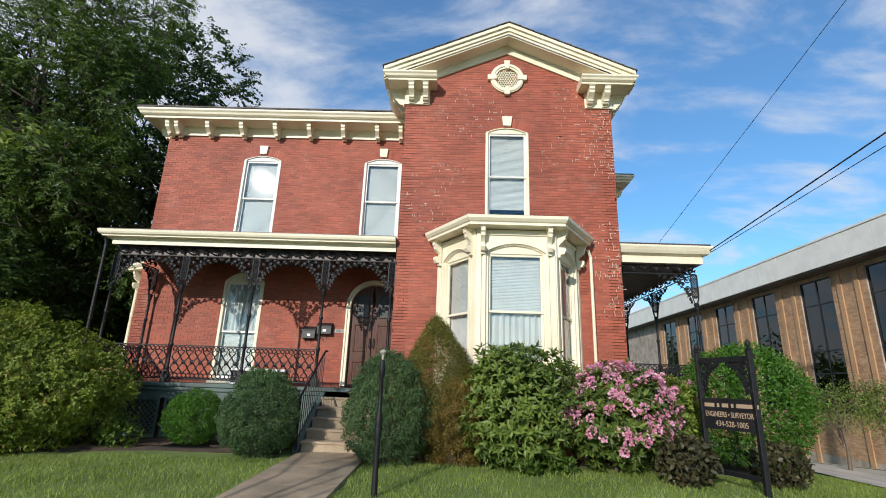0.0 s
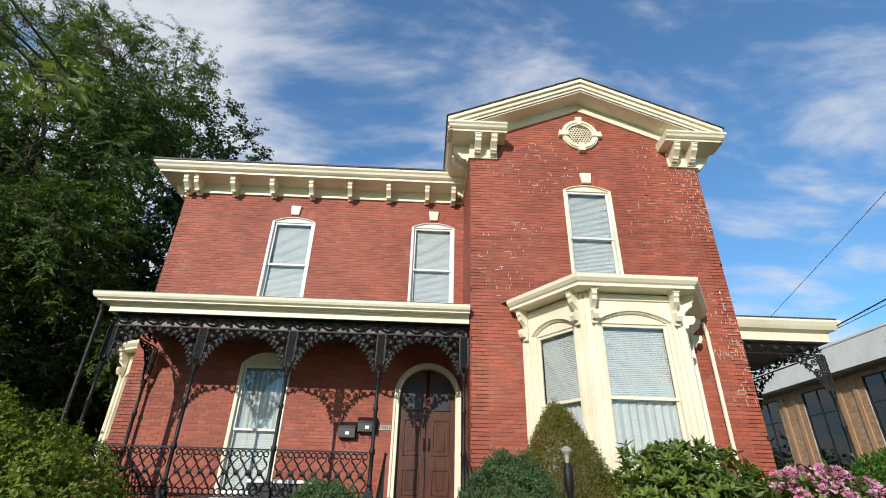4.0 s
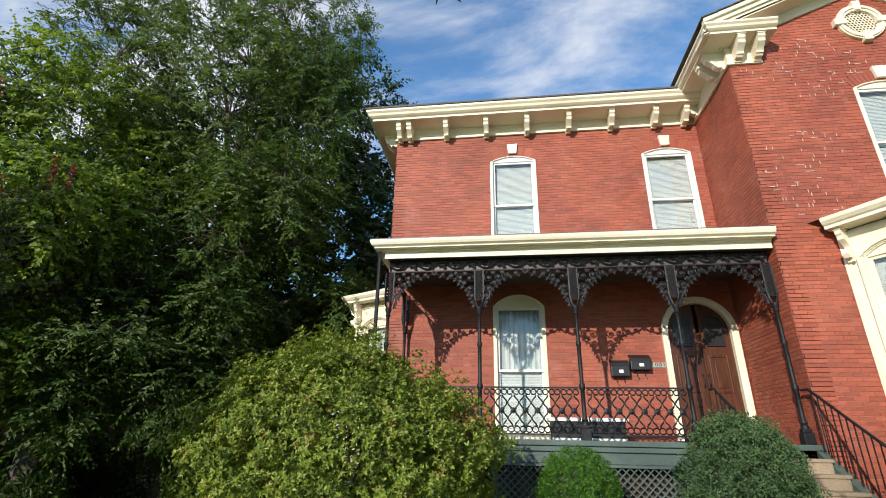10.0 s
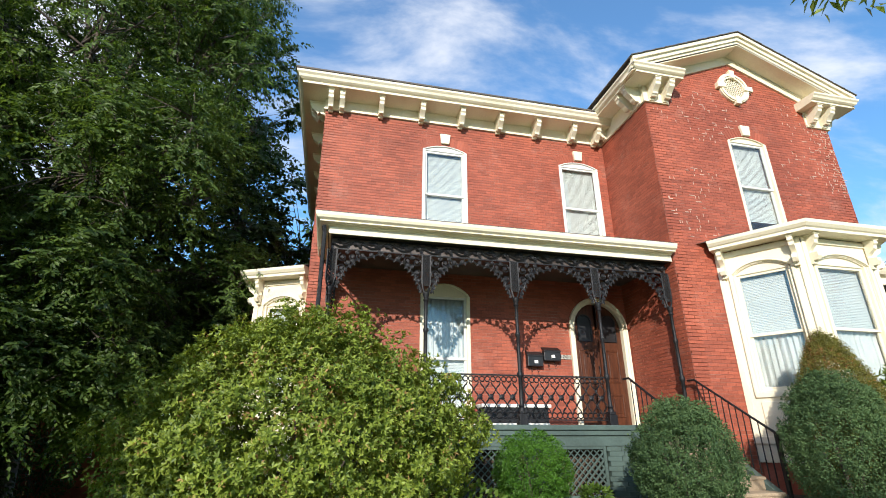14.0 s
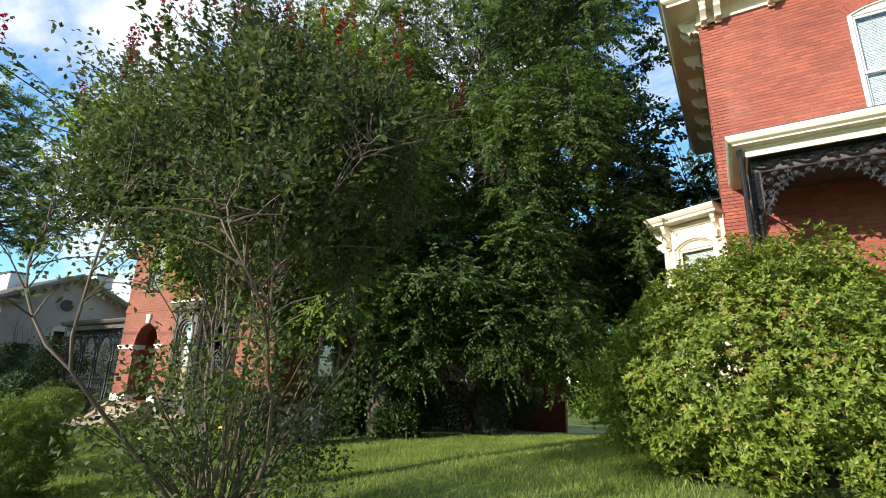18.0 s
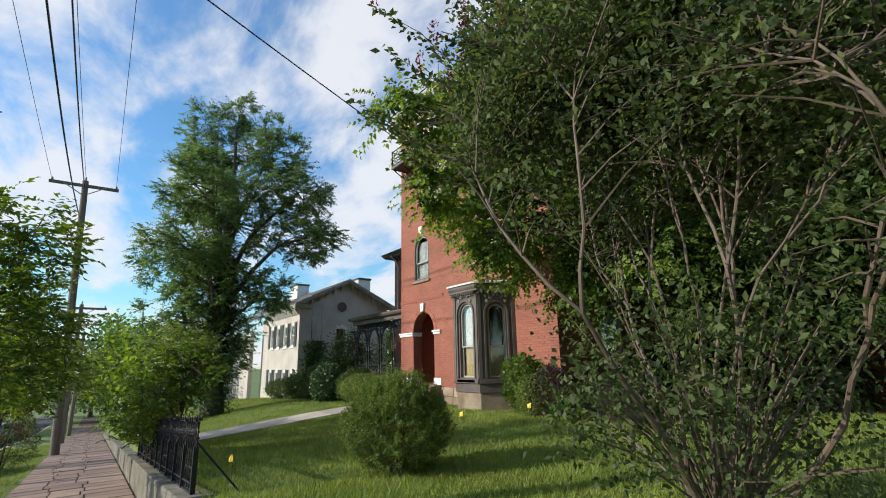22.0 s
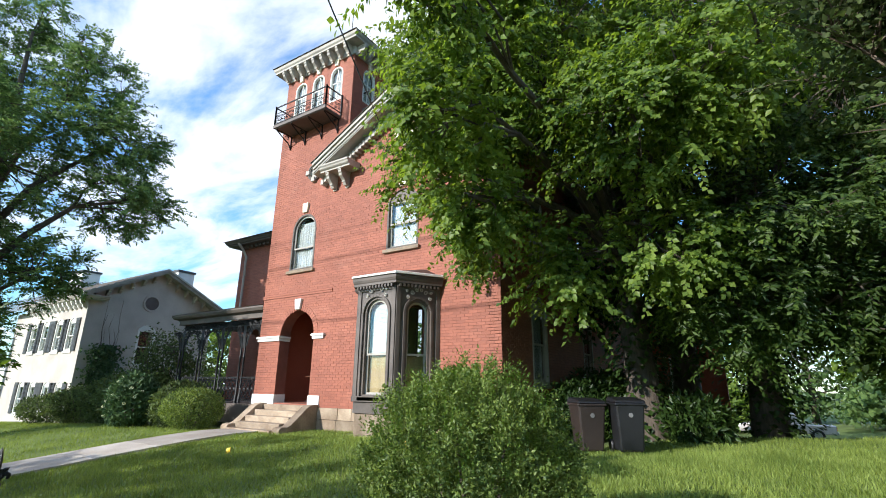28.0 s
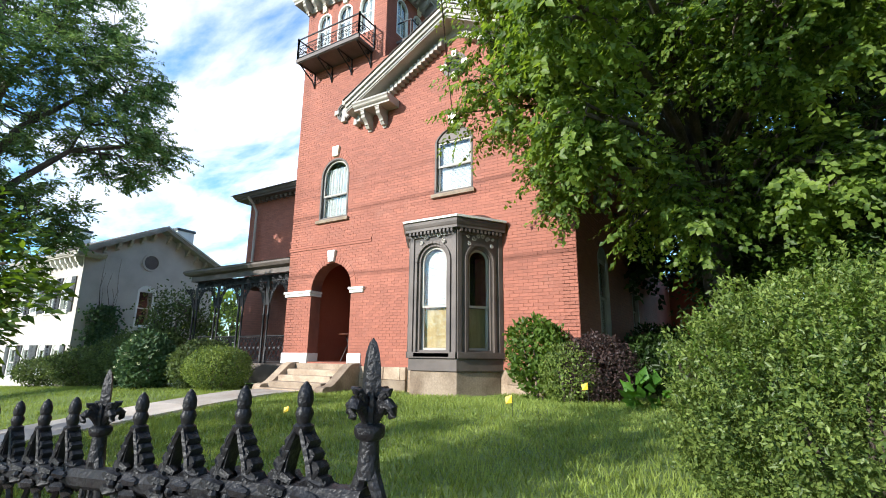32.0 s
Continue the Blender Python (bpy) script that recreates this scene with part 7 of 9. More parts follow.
def post_head_geo():
    g = Geo()
    g.lathe(0, 0, [(0.024, -0.012), (0.021, 0.02), (0.019, 0.055), (0.027, 0.060), (0.031, 0.070), (0.030, 0.080), (0.024, 0.085), (0.016, 0.088)], 14)
    # tall ridged blade
    prof = [(0.014, 0.085), (0.020, 0.115), (0.0235, 0.155), (0.0225, 0.19), (0.0175, 0.22), (0.010, 0.240), (0.001, 0.250)]
    vs = [(rr * c, rr * 0.62 * d, z) for rr, z in prof for c, d in ((1, 0), (0.5, 0.55), (0.12, 1), (-0.12, 1), (-0.5, 0.55), (-1, 0), (-0.5, -0.55), (-0.12, -1), (0.12, -1), (0.5, -0.55))]
    g.add(vs, [(i * 10 + k, i * 10 + (k + 1) % 10, (i + 1) * 10 + (k + 1) % 10, (i + 1) * 10 + k) for i in range(len(prof) - 1) for k in range(10)])
    # curled petals, an upper and a lower ring
    for k in range(4):
        a = k * math.pi / 2
        d = (math.cos(a), math.sin(a))
        g.tube([(d[0] * r, d[1] * r, z) for r, z in ((0.010, 0.085), (0.018, 0.102), (0.030, 0.119), (0.044, 0.124), (0.053, 0.116), (0.053, 0.104), (0.046, 0.099))], [0.008, 0.010, 0.011, 0.012, 0.011, 0.009, 0.004], 9)
        e = (math.cos(a + 0.785), math.sin(a + 0.785))
        g.tube([(d[0] * r, d[1] * r, z) for r, z in ((0.012, 0.105), (0.022, 0.128), (0.036, 0.146), (0.045, 0.148), (0.044, 0.138))], [0.009, 0.010, 0.010, 0.008, 0.003], 8)
        g.tube([(e[0] * r, e[1] * r, z) for r, z in ((0.010, 0.088), (0.016, 0.12), (0.022, 0.15))], [0.009, 0.009, 0.003], 6)
    # open arched legs below
    for s in (-1, 1):
        g.tube([(s * 0.010, 0, 0.0), (s * 0.019, 0, -0.022), (s * 0.031, 0, -0.048), (s * 0.040, 0, -0.068), (s * 0.042, 0, -0.10), (s * 0.042, 0, -0.30)], [0.014, 0.015, 0.014, 0.013, 0.013, 0.013], 8)
    g.box(-0.06, 0.06, -0.03, 0.03, -0.155, -0.135)
    g.tube([(0, 0, -0.045), (0, 0, -0.3)], 0.011, 6)
    return g


def node_geo():
    """Leafy swelling of the top rail under a picket head."""
    g = Geo()
    for k in range(7):
        a = k * 0.9
        for s in (-1, 1):
            g.tube([(s * 0.012, 0.026 * math.cos(a), 0.026 * math.sin(a)), (s * 0.035, 0.036 * math.cos(a), 0.036 * math.sin(a)), (s * 0.060, 0.030 * math.cos(a), 0.030 * math.sin(a)), (s * 0.070, 0.033 * math.cos(a), 0.033 * math.sin(a))], [0.008, 0.012, 0.009, 0.004], 5)
    for k in (-1, 1):
        bead(g, 0.02 * k, -0.034, 0.0, 0.010)
    return g


def picket_geo():
    g = Geo()
    for s in (-1, 1):
        flat_bar(g, [(s * 0.008, 0.0), (s * 0.035, -0.06), (s * 0.045, -0.14), (s * 0.02, -0.22), (s * 0.012, -0.36), (s * 0.045, -0.44), (s * 0.05, -0.52), (s * 0.012, -0.62)], 0, 0.008, 5)
        flat_bar(g, spiral(s * 0.028, -0.29, 0.024, 1.2, 0, s, 10), 0, 0.006, 5), flat_bar(g, spiral(s * 0.026, -0.40, 0.022, 1.2, 2, -s, 10), 0, 0.006, 5)
    return g


sp_me, ph_me, pk_me, nd_me = spike_geo().mesh("spike"), post_head_geo().mesh("post_head"), picket_geo().mesh("picket"), node_geo().mesh("rail_node")
for me in (sp_me, ph_me, pk_me, nd_me):
    me.shade_smooth()
    me.set_sharp_from_angle(angle=radians(38))
    me.materials.append(IRON)
    bm = bmesh.new()
    bm.from_mesh(me)
    bmesh.ops.recalc_face_normals(bm, faces=bm.faces)
    bm.to_mesh(me)
    bm.free()
inv = Matrix.Translation(-Vector(FENCE.location))


def fence_piece(name, me, x, z, sc=1.0):
    ob = new(name, me)
    ob.parent, ob.matrix_parent_inverse = FENCE, inv
    ob.location, ob.scale = (x, FY, z), (sc, sc, sc)
    return ob


for dz, r in ((-0.145, 0.024), (-0.80, 0.018), (-0.70, 0.014)):
    part("rail", Geo().tube([(-16.94, FY, fence_top(-16.94) + dz), (-24.7, FY, fence_top(-24.7) + dz)], r, 8), IRON, FENCE)
for bay in range(11):
    for o in (0.0, 0.135, 0.285, 0.445, 0.61):
        x = -16.94 - 0.765 * bay - o
        if x < -24.7:
            break
        z = fence_top(x)
        if o == 0:
            fence_piece("post_head", ph_me, x, z - 0.10, 0.75)
            part("post", Geo().box(x - 0.026, x + 0.026, FY - 0.026, FY + 0.026, z - 0.84, z - 0.30), IRON, FENCE)
        else:
            fence_piece("spike", sp_me, x, z - 0.122)
            fence_piece("picket", pk_me, x, z - 0.145)
            fence_piece("rail_node", nd_me, x, z - 0.145, 0.9)
part("brace", Geo().tube([(-16.90, FY, fence_top(-16.93) - 0.25), (-16.8, FY + 0.5, fence_top(-16.93) - 0.85)], 0.012, 5), IRON, FENCE)

# ---- plants ----
def unit(v):
    return v / np.maximum(np.linalg.norm(v, axis=-1, keepdims=True), 1e-9)


def leaf_mesh(name, pos, axis_, up, length, width, fold=0.25, rs=None):
    """Folded leaves: each starts at pos and runs along axis_; up gives its upper side. Two triangles a leaf."""
    n = len(pos)
    rs = rs or np.random.RandomState(1)
    ax = unit(axis_)
    side = unit(np.cross(ax, up) + 1e-6)
    nor = np.cross(side, ax)
    L = (length * rs.uniform(0.7, 1.25, n))[:, None]
    W = (width * rs.uniform(0.8, 1.2, n))[:, None] * 0.5
    mid = pos + ax * L * 0.45
    V = np.stack([pos, mid - side * W + nor * W * fold, pos + ax * L - nor * L * 0.12, mid + side * W + nor * W * fold], 1).reshape(-1, 3)
    F = (np.array([(0, 1, 2), (0, 2, 3)])[None] + 4 * np.arange(n)[:, None, None]).reshape(-1, 3)
    return quick_mesh(name, V, F)


def ball_dirs(n, rs):
    return unit(rs.normal(size=(n, 3)))


def lumps(d, seed, scale=2.2):
    """A lumpy factor over directions, about -1 to 1."""
    out = np.zeros(len(d))
    rs = np.random.RandomState(seed)
    for k in range(1, 5):
        f = scale * k * 1.3
        w = rs.normal(size=(3, 3))
        ph = rs.uniform(0, 6.28, 3)
        out += np.sin(d @ w.T * f + ph).sum(1) / (1.6 * k)
    return out / 3


def shrub(name, x, y, r, ry, top, material, label, category="shrub", n=6000, leaf=0.05, wide=0.5, lump=0.12, z0=None, power=2.0, whorl=0, seed=1, shoots=0, flowers=None, nf=0, egg=0.0, group="", stem=True, zbase=0.0, thick=0.55, up=0.35, clump=0, tuft=0.14, sprig=0.0):
    """A shrub of many leaves over a lumpy body. clump: so many leafy tufts of size tuft; sprig: their upright length; whorl: leaves a rosette; shoots: upright sprigs; flowers: a second material in heads."""
    rs = np.random.RandomState(seed)
    z0 = ground_z(x, y) if z0 is None else z0
    t = thing(name, x, y, z0, label, category, group)
    hz = (top - z0 - zbase) / 2
    c = np.array([x, y, z0 + zbase + hz])
    m = n // max(1, whorl)
    d = ball_dirs(int(m * 1.15), rs)
    d = d[d[:, 2] > -0.93][:m]
    f = 1 + lump * lumps(d, seed) + 0.55 * lump * lumps(d, seed + 3, 5.5) + 0.04 * rs.normal(size=len(d))
    f *= 1 - thick * (rs.uniform(0, 1, len(d)) ** 2.5) * 0.55
    k = 1 - egg * d[:, 2]
    P = c + d * f[:, None] * np.stack([r * k, ry * k, np.full(len(d), hz)], 1)
    nrm = unit(d / np.array([r, ry, hz]))
    if clump:
        q = rs.randint(0, clump, len(P))
        top_n = nrm[:clump] + np.array([0, 0, 0.35 if not sprig else 0.9])
        own = unit(rs.normal(size=P.shape) + 0.9 * nrm[q])
        size = tuft * rs.uniform(0.6, 1.35, clump)[q] * rs.uniform(0.25, 1, len(P)) ** 0.5
        inner = rs.uniform(0, 1, len(P)) < 0.30
        deep = c + (P - c) * rs.uniform(0.70, 0.92, len(P))[:, None]
        P = P[q] + own * size[:, None] * (0.45 if sprig else 1.0)
        if sprig:
            P = P + unit(top_n)[q] * (sprig * rs.uniform(0.5, 1.3, clump)[q] * rs.uniform(-0.35, 1, len(P)))[:, None]
        P[inner] = deep[inner]
        nrm = unit(own + nrm[q] * 0.8)
    low = P[:, 2] < z0 + 0.02
    P[low, 2] = z0 + 0.02 + rs.uniform(0, 0.15, low.sum())
    if whorl:
        P = np.repeat(P, whorl, 0)
        N = np.repeat(unit(nrm + np.array([0, 0, 0.45])), whorl, 0)
        a = np.tile(np.arange(whorl) * 2 * np.pi / whorl, m)[:len(P)] + np.repeat(rs.uniform(0, 6.28, len(nrm)), whorl)
        s1 = unit(np.cross(N, np.array([0.31, 0.2, 0.93])))
        s2 = np.cross(N, s1)
        A = s1 * np.cos(a)[:, None] + s2 * np.sin(a)[:, None] + N * rs.uniform(0.1, 1.6, len(N))[:, None] + 0.35 * rs.normal(size=N.shape)
        U = N
    else:
        A = unit(rs.normal(size=P.shape) + nrm * 0.9 + np.array([0, 0, up]))
        U = unit(nrm + 0.6 * rs.normal(size=P.shape))
    part("leaves", leaf_mesh("leaves", P, A, U, leaf, leaf * wide, rs=rs), material, t)
    if shoots:
        d = ball_dirs(shoots * 3, rs)
        d = d[d[:, 2] > -0.1][:shoots]
        b = c + d * (1 + lump * lumps(d, seed))[:, None] * np.array([r, ry, hz]) * 0.96
        hgt = rs.uniform(0.05, 0.17, len(b)) * 1.3
        q = 13
        u = np.tile(np.linspace(0, 1, q), len(b))
        base = np.repeat(b, q, 0)
        lean = np.repeat(unit(d * 0.45 + np.array([0, 0, 1.0])), q, 0)
        pos = base + lean * (u * np.repeat(hgt, q))[:, None]
        A = unit(rs.normal(size=pos.shape) * np.array([1, 1, 0.35]) + lean * 0.7)
        tagged(part("shoot_growth", leaf_mesh("shoot_growth", pos, A, np.tile([0, 0, 1.0], (len(pos), 1)), leaf * 0.9, leaf * wide, rs=rs), LEAF_BRIGHT if material is LEAF_HEDGE else material, t), kind="stuff")
    if flowers:
        d = ball_dirs(nf * 4, rs)
        d = d[d[:, 2] > -0.55][:nf]
        b = c + d * (1.02 + lump * lumps(d, seed))[:, None] * np.array([r, ry, hz])
        q = 26
        o = ball_dirs(len(b) * q, rs)
        nr = np.repeat(unit(d + np.array([0, 0, 0.3])), q, 0)
        o = o + nr * 0.7
        rad = 0.055 if flowers is PETAL_PINK else 0.035
        pos = np.repeat(b, q, 0) + o * rad * 0.8
        tagged(part("bloom_growth", leaf_mesh("bloom_growth", pos, unit(o + 0.4 * rs.normal(size=o.shape)), nr, rad * 0.8, rad * 0.8, rs=rs), flowers, t, "rounded flower heads"), kind="stuff")
    if stem:
        g = Geo()
        for k in range(5):
            a = k * 1.26 + seed
            g.tube([(x + 0.06 * math.cos(a), y + 0.06 * math.sin(a), z0 - 0.05), (x + r * 0.25 * math.cos(a), y + ry * 0.25 * math.sin(a), z0 + zbase + hz * 0.6), (x + r * 0.5 * math.cos(a), y + ry * 0.5 * math.sin(a), z0 + zbase + hz * 1.3)], [0.022, 0.016, 0.008], 5)
        tagged(part("stem_growth", g, BARK, t), kind="stuff")
    return t


def crown_points(n_clump, center, radii, rs, hollow=0.45, gaps=0.18, seed=1):
    """Clump centres in an uneven crown, denser towards its outside, with gaps."""
    out = []
    while len(out) < n_clump:
        d = ball_dirs(n_clump, rs)
        f = (hollow + (1 - hollow) * rs.uniform(0, 1, len(d)) ** 0.55) * (1 + 0.20 * lumps(d, seed, 1.6))
        keep = lumps(d, seed + 9, 2.8) > -1 + 2 * gaps - 0.25 * rs.uniform(0, 1, len(d))
        out += list((d * f[:, None])[keep])
    return np.array(center) + np.array(out[:n_clump]) * np.array(radii)


def tree(name, x, y, label, category="tree", height=10, trunk=0.25, center=None, radii=(4, 4, 4), clumps=300, per=120, spread=0.55, leaf=0.12, wide=0.6, material=None, bark=None, droop=0.3,
         limbs=22, seed=1, fork=0.35, extra=None, ivy=0, lean=(0, 0), hollow=0.45, gaps=0.18, flat=0.7):
    rs = np.random.RandomState(seed)
    z0 = ground_z(x, y)
    t = thing(name, x, y, z0, label, category)
    material, bark = material or LEAF_BIG, bark or BARK
    center = center or (x, y, z0 + height * 0.62)
    C = crown_points(clumps, center, radii, rs, hollow, gaps, seed)
    if extra is not None:
        C = np.vstack([C, extra])
    C = C[C[:, 2] > np.array([ground_z(px, py) for px, py, _ in C]) + 0.7]
    zf = z0 + height * fork
    tops = [(x, y, z0 - 0.1)]
    g = Geo()
    pts, rad = [], []
    for i in range(9):
        u = i / 8
        pts.append((x + lean[0] * u + 0.06 * math.sin(3 * u + seed), y + lean[1] * u + 0.05 * math.cos(4 * u + seed), z0 - 0.15 + (height * 0.85) * u))
        rad.append(trunk * (1.35 if i == 0 else 1.0) * (1 - 0.86 * u))
    g.tube(pts, rad, 12)
    tr = part("trunk", g, bark, t, smooth=True)
    # limbs from the trunk to clumps, and twigs from the limbs to their neighbours
    idx = rs.choice(len(C), min(limbs, len(C)), replace=False)
    nodes = []
    for i in idx:
        q = C[i]
        h = min(max((q[2] - z0) * rs.uniform(0.35, 0.62), height * fork * 0.6), height * 0.78)
        u = h / (height * 0.85)
        b = np.array([x + lean[0] * u, y + lean[1] * u, z0 + h])
        m1, m2 = b + (q - b) * 0.35 + np.array([0, 0, 0.12 * np.linalg.norm(q - b)]), b + (q - b) * 0.7 + np.array([0, 0, 0.08 * np.linalg.norm(q - b)]) + rs.normal(size=3) * 0.1
        r0 = trunk * (1 - 0.86 * u) * 0.55
        part("limb", Geo().tube([b, m1, m2, q], [r0, r0 * 0.65, r0 * 0.38, 0.012], 7), bark, t)
        nodes += [m1, m2, q]
    nodes = np.array(nodes)
    g = Geo()
    for q in C[rs.choice(len(C), min(len(C), 240), replace=False)]:
        b = nodes[np.argmin(((nodes - q) ** 2).sum(1))]
        if np.linalg.norm(q - b) > 0.15:
            g.tube([b, (b + q) / 2 + rs.normal(size=3) * 0.08 + np.array([0, 0, 0.05]), q], [0.022, 0.014, 0.006], 4, cap=False)
    tagged(part("twig_growth", g, bark, t), kind="stuff")
    n = len(C) * per
    o = rs.normal(size=(n, 3)) * np.array([spread, spread, spread * flat]) * np.repeat(rs.uniform(0.6, 1.25, len(C)), per)[:, None]
    P = np.repeat(C, per, 0) + o
    P[:, 2] -= 0.25 * (o[:, 0] ** 2 + o[:, 1] ** 2) / max(spread, 0.1)
    P = P[P[:, 2] > z0 + 0.5]
    A = unit(rs.normal(size=P.shape) + np.array([0, 0, -droop]))
    U = unit(rs.normal(size=P.shape) * 0.55 + np.array([0, 0, 1.0]))
    tagged(part("foliage", leaf_mesh("foliage", P, A, U, leaf, leaf * wide, rs=rs), material, t), kind="stuff")
    if ivy:
        q = ball_dirs(ivy, rs)
        zz = rs.uniform(0, 0.62, ivy)
        r = trunk * 1.1 + 0.35 * np.abs(rs.normal(size=ivy)) * (1 - 0.5 * zz)
        P = np.stack([x + q[:, 0] * r, y + q[:, 1] * r, z0 + zz * height], 1)
        tagged(part("ivy", leaf_mesh("ivy", P, unit(q + np.array([0, 0, -0.6])), q, 0.11, 0.08, rs=rs), LEAF_MYRTLE, t, "dark ivy climbing the trunk"), kind="stuff")
    return t


def bough_tree(name, x, y, label, height, trunk, masses, leaf, wide, material, seed, twigs=8, leaves=17, reach=0.5, droop=0.35, category="tree", ivy=0, fork=0.25, bark=None, lean=(0, 0)):
    """A tree of separate leafy masses, each (centre, radii, clumps) on a limb of its own; leaves sit in rows on drooping sprays."""
    rs = np.random.RandomState(seed)
    z0, bark = ground_z(x, y), bark or BARK
    t = thing(name, x, y, z0, label, category)
    pts = [(x + lean[0] * i / 10 + 0.09 * math.sin(i * 0.8 + seed), y + lean[1] * i / 10 + 0.07 * math.cos(i * 0.9 + seed), z0 - 0.15 + height * 0.88 * i / 10) for i in range(11)]
    part("trunk", Geo().tube(pts, [trunk * (1.45 if i == 0 else 1.08 if i == 1 else 1) * (1 - 0.88 * (i / 10) ** 1.2) for i in range(11)], 12), bark, t, smooth=True)
    CC, MC, tw = [], [], Geo()
    for c, r, n in masses:
        c, r = np.array(c), np.array(r)
        d = ball_dirs(n, rs)
        P = c + d * ((0.30 + 0.70 * rs.uniform(0, 1, n) ** 0.5) * (1 + 0.16 * lumps(d, seed)))[:, None] * r
        CC.append(P), MC.append((P - c) / r)
        h = float(np.clip((c[2] - z0) * 0.55, height * fork, height * 0.72))
        k = h / (height * 0.88)
        b = np.array([x + lean[0] * k, y + lean[1] * k, z0 + h])
        up = np.array([0, 0, 0.14 * np.linalg.norm(c - b)])
        m1, m2 = b + (c - b) * 0.33 + up, b + (c - b) * 0.68 + up * 0.8 + rs.normal(size=3) * 0.12
        r0 = max(0.03, trunk * (1 - 0.85 * k) * (0.62 if n > 40 else 0.42))
        lb = part("limb", Geo().tube([b, m1, m2, c], [r0, r0 * 0.72, r0 * 0.5, r0 * 0.22], 8), bark, t, smooth=True)
        nod = [m2, c, (m2 + c) / 2]
        for q in P[rs.choice(n, min(n, 9), replace=False)]:
            s = nod[rs.randint(3)]
            mid = (s + q) / 2 + rs.normal(size=3) * 0.08 + np.array([0, 0, 0.08])
            part("branch", Geo().tube([s, mid, q], [r0 * 0.3, r0 * 0.2, 0.010], 6), bark, t)
            nod.append(mid), nod.append(q)
        N = np.array(nod)
        for q in P:
            s = N[np.argmin(((N - q) ** 2).sum(1))]
            if np.linalg.norm(q - s) > 0.12:
                tw.tube([s, (s + q) / 2 + rs.normal(size=3) * 0.05 + np.array([0, 0, 0.04]), q], [0.018, 0.012, 0.006], 4, cap=False)
    tagged(part("twig_growth", tw, bark, t), kind="stuff")
    C, M = np.vstack(CC), np.vstack(MC)
    n = len(C) * twigs
    D = unit(np.repeat(M, twigs, 0) * 0.6 + rs.normal(size=(n, 3)) * np.array([0.8, 0.8, 0.5]) + np.array([0, 0, 0.1 - droop]))
    L = reach * rs.uniform(0.45, 1.2, n)
    B = np.repeat(C, twigs, 0) + rs.normal(size=(n, 3)) * 0.08
    u = np.tile(np.linspace(0.12, 1.0, leaves), n)[:, None]
    Dk, Lk = np.repeat(D, leaves, 0), np.repeat(L, leaves)[:, None]
    P = np.repeat(B, leaves, 0) + Dk * Lk * u
    P[:, 2] -= (0.45 * droop * Lk * u * u)[:, 0]
    sd = unit(np.cross(Dk, np.array([0.05, 0.02, 1.0])) + 1e-6) * np.where(np.arange(len(P)) % 2, 1.0, -1.0)[:, None]
    A = unit(Dk * 0.55 + sd * 0.9 + np.array([0, 0, -droop]) + rs.normal(size=P.shape) * 0.28)
    U = unit(rs.normal(size=P.shape) * 0.42 + np.repeat(np.repeat(M, twigs, 0), leaves, 0) * np.array([0.5, 0.5, 0.2]) + np.array([-0.28, -0.62, 0.55]))
    keep = P[:, 2] > z0 + 0.4
    tagged(part("foliage", leaf_mesh("foliage", P[keep], A[keep], U[keep], leaf, leaf * wide, rs=rs), material, t), kind="stuff")
    if ivy:
        q = ball_dirs(ivy, rs)
        zz = rs.uniform(0, 0.45, ivy)
        r = trunk * 1.1 + 0.42 * np.abs(rs.normal(size=ivy)) * (1 - 0.9 * zz)
        P = np.stack([x + q[:, 0] * r, y + q[:, 1] * r, z0 + zz * height], 1)
        tagged(part("ivy", leaf_mesh("ivy", P, unit(q + np.array([0, 0, -0.6])), q, 0.12, 0.1, rs=rs), LEAF_SHADED, t, "dark ivy climbing the trunk"), kind="stuff")
    return t


# planting before the brick house
shrub("azalea_bush", -7.95, 8.95, 1.92, 1.35, 2.42, LEAF_BUSH, "large rounded azalea with yellow-green tipped leaves", n=150000, leaf=0.052, wide=0.42, lump=0.22, egg=0.22, whorl=6, seed=3, thick=0.35, clump=900, tuft=0.17)
shrub("clipped_ball_bush", -4.9, 9.75, 0.5, 0.5, 1.17, LEAF_BALL, "bright green clipped ball bush beside the porch lattice", n=26000, leaf=0.026, wide=0.55, lump=0.05, seed=4, clump=700, tuft=0.05, thick=0.2)
shrub("boxwood", -3.25, 8.72, 0.60, 0.60, 1.56, LEAF_BOX, "blue-green egg-shaped boxwood beside the steps", n=46000, leaf=0.032, wide=0.5, lump=0.10, seed=5, egg=0.14, clump=900, tuft=0.075, thick=0.3, group="boxwoods by the steps")
shrub("boxwood", -1.05, 8.45, 0.66, 0.64, 1.92, LEAF_BOX, "taller blue-green boxwood beside the steps", n=52000, leaf=0.032, wide=0.5, lump=0.10, seed=6, egg=0.18, clump=1000, tuft=0.075, thick=0.3, group="boxwoods by the steps")
shrub("dwarf_spruce", -0.28, 8.95, 0.68, 0.62, 2.62, LEAF_CONE, "conical olive dwarf spruce with browned side", n=64000, leaf=0.034, wide=0.35, lump=0.10, seed=7, egg=0.5, zbase=0.1, thick=0.4)
shrub("bronze_spruce", 0.08, 8.6, 0.55, 0.5, 1.55, LEAF_BRONZE, "browned lower mound of spruce", n=30000, leaf=0.034, wide=0.35, lump=0.2, seed=8, clump=320, tuft=0.11)
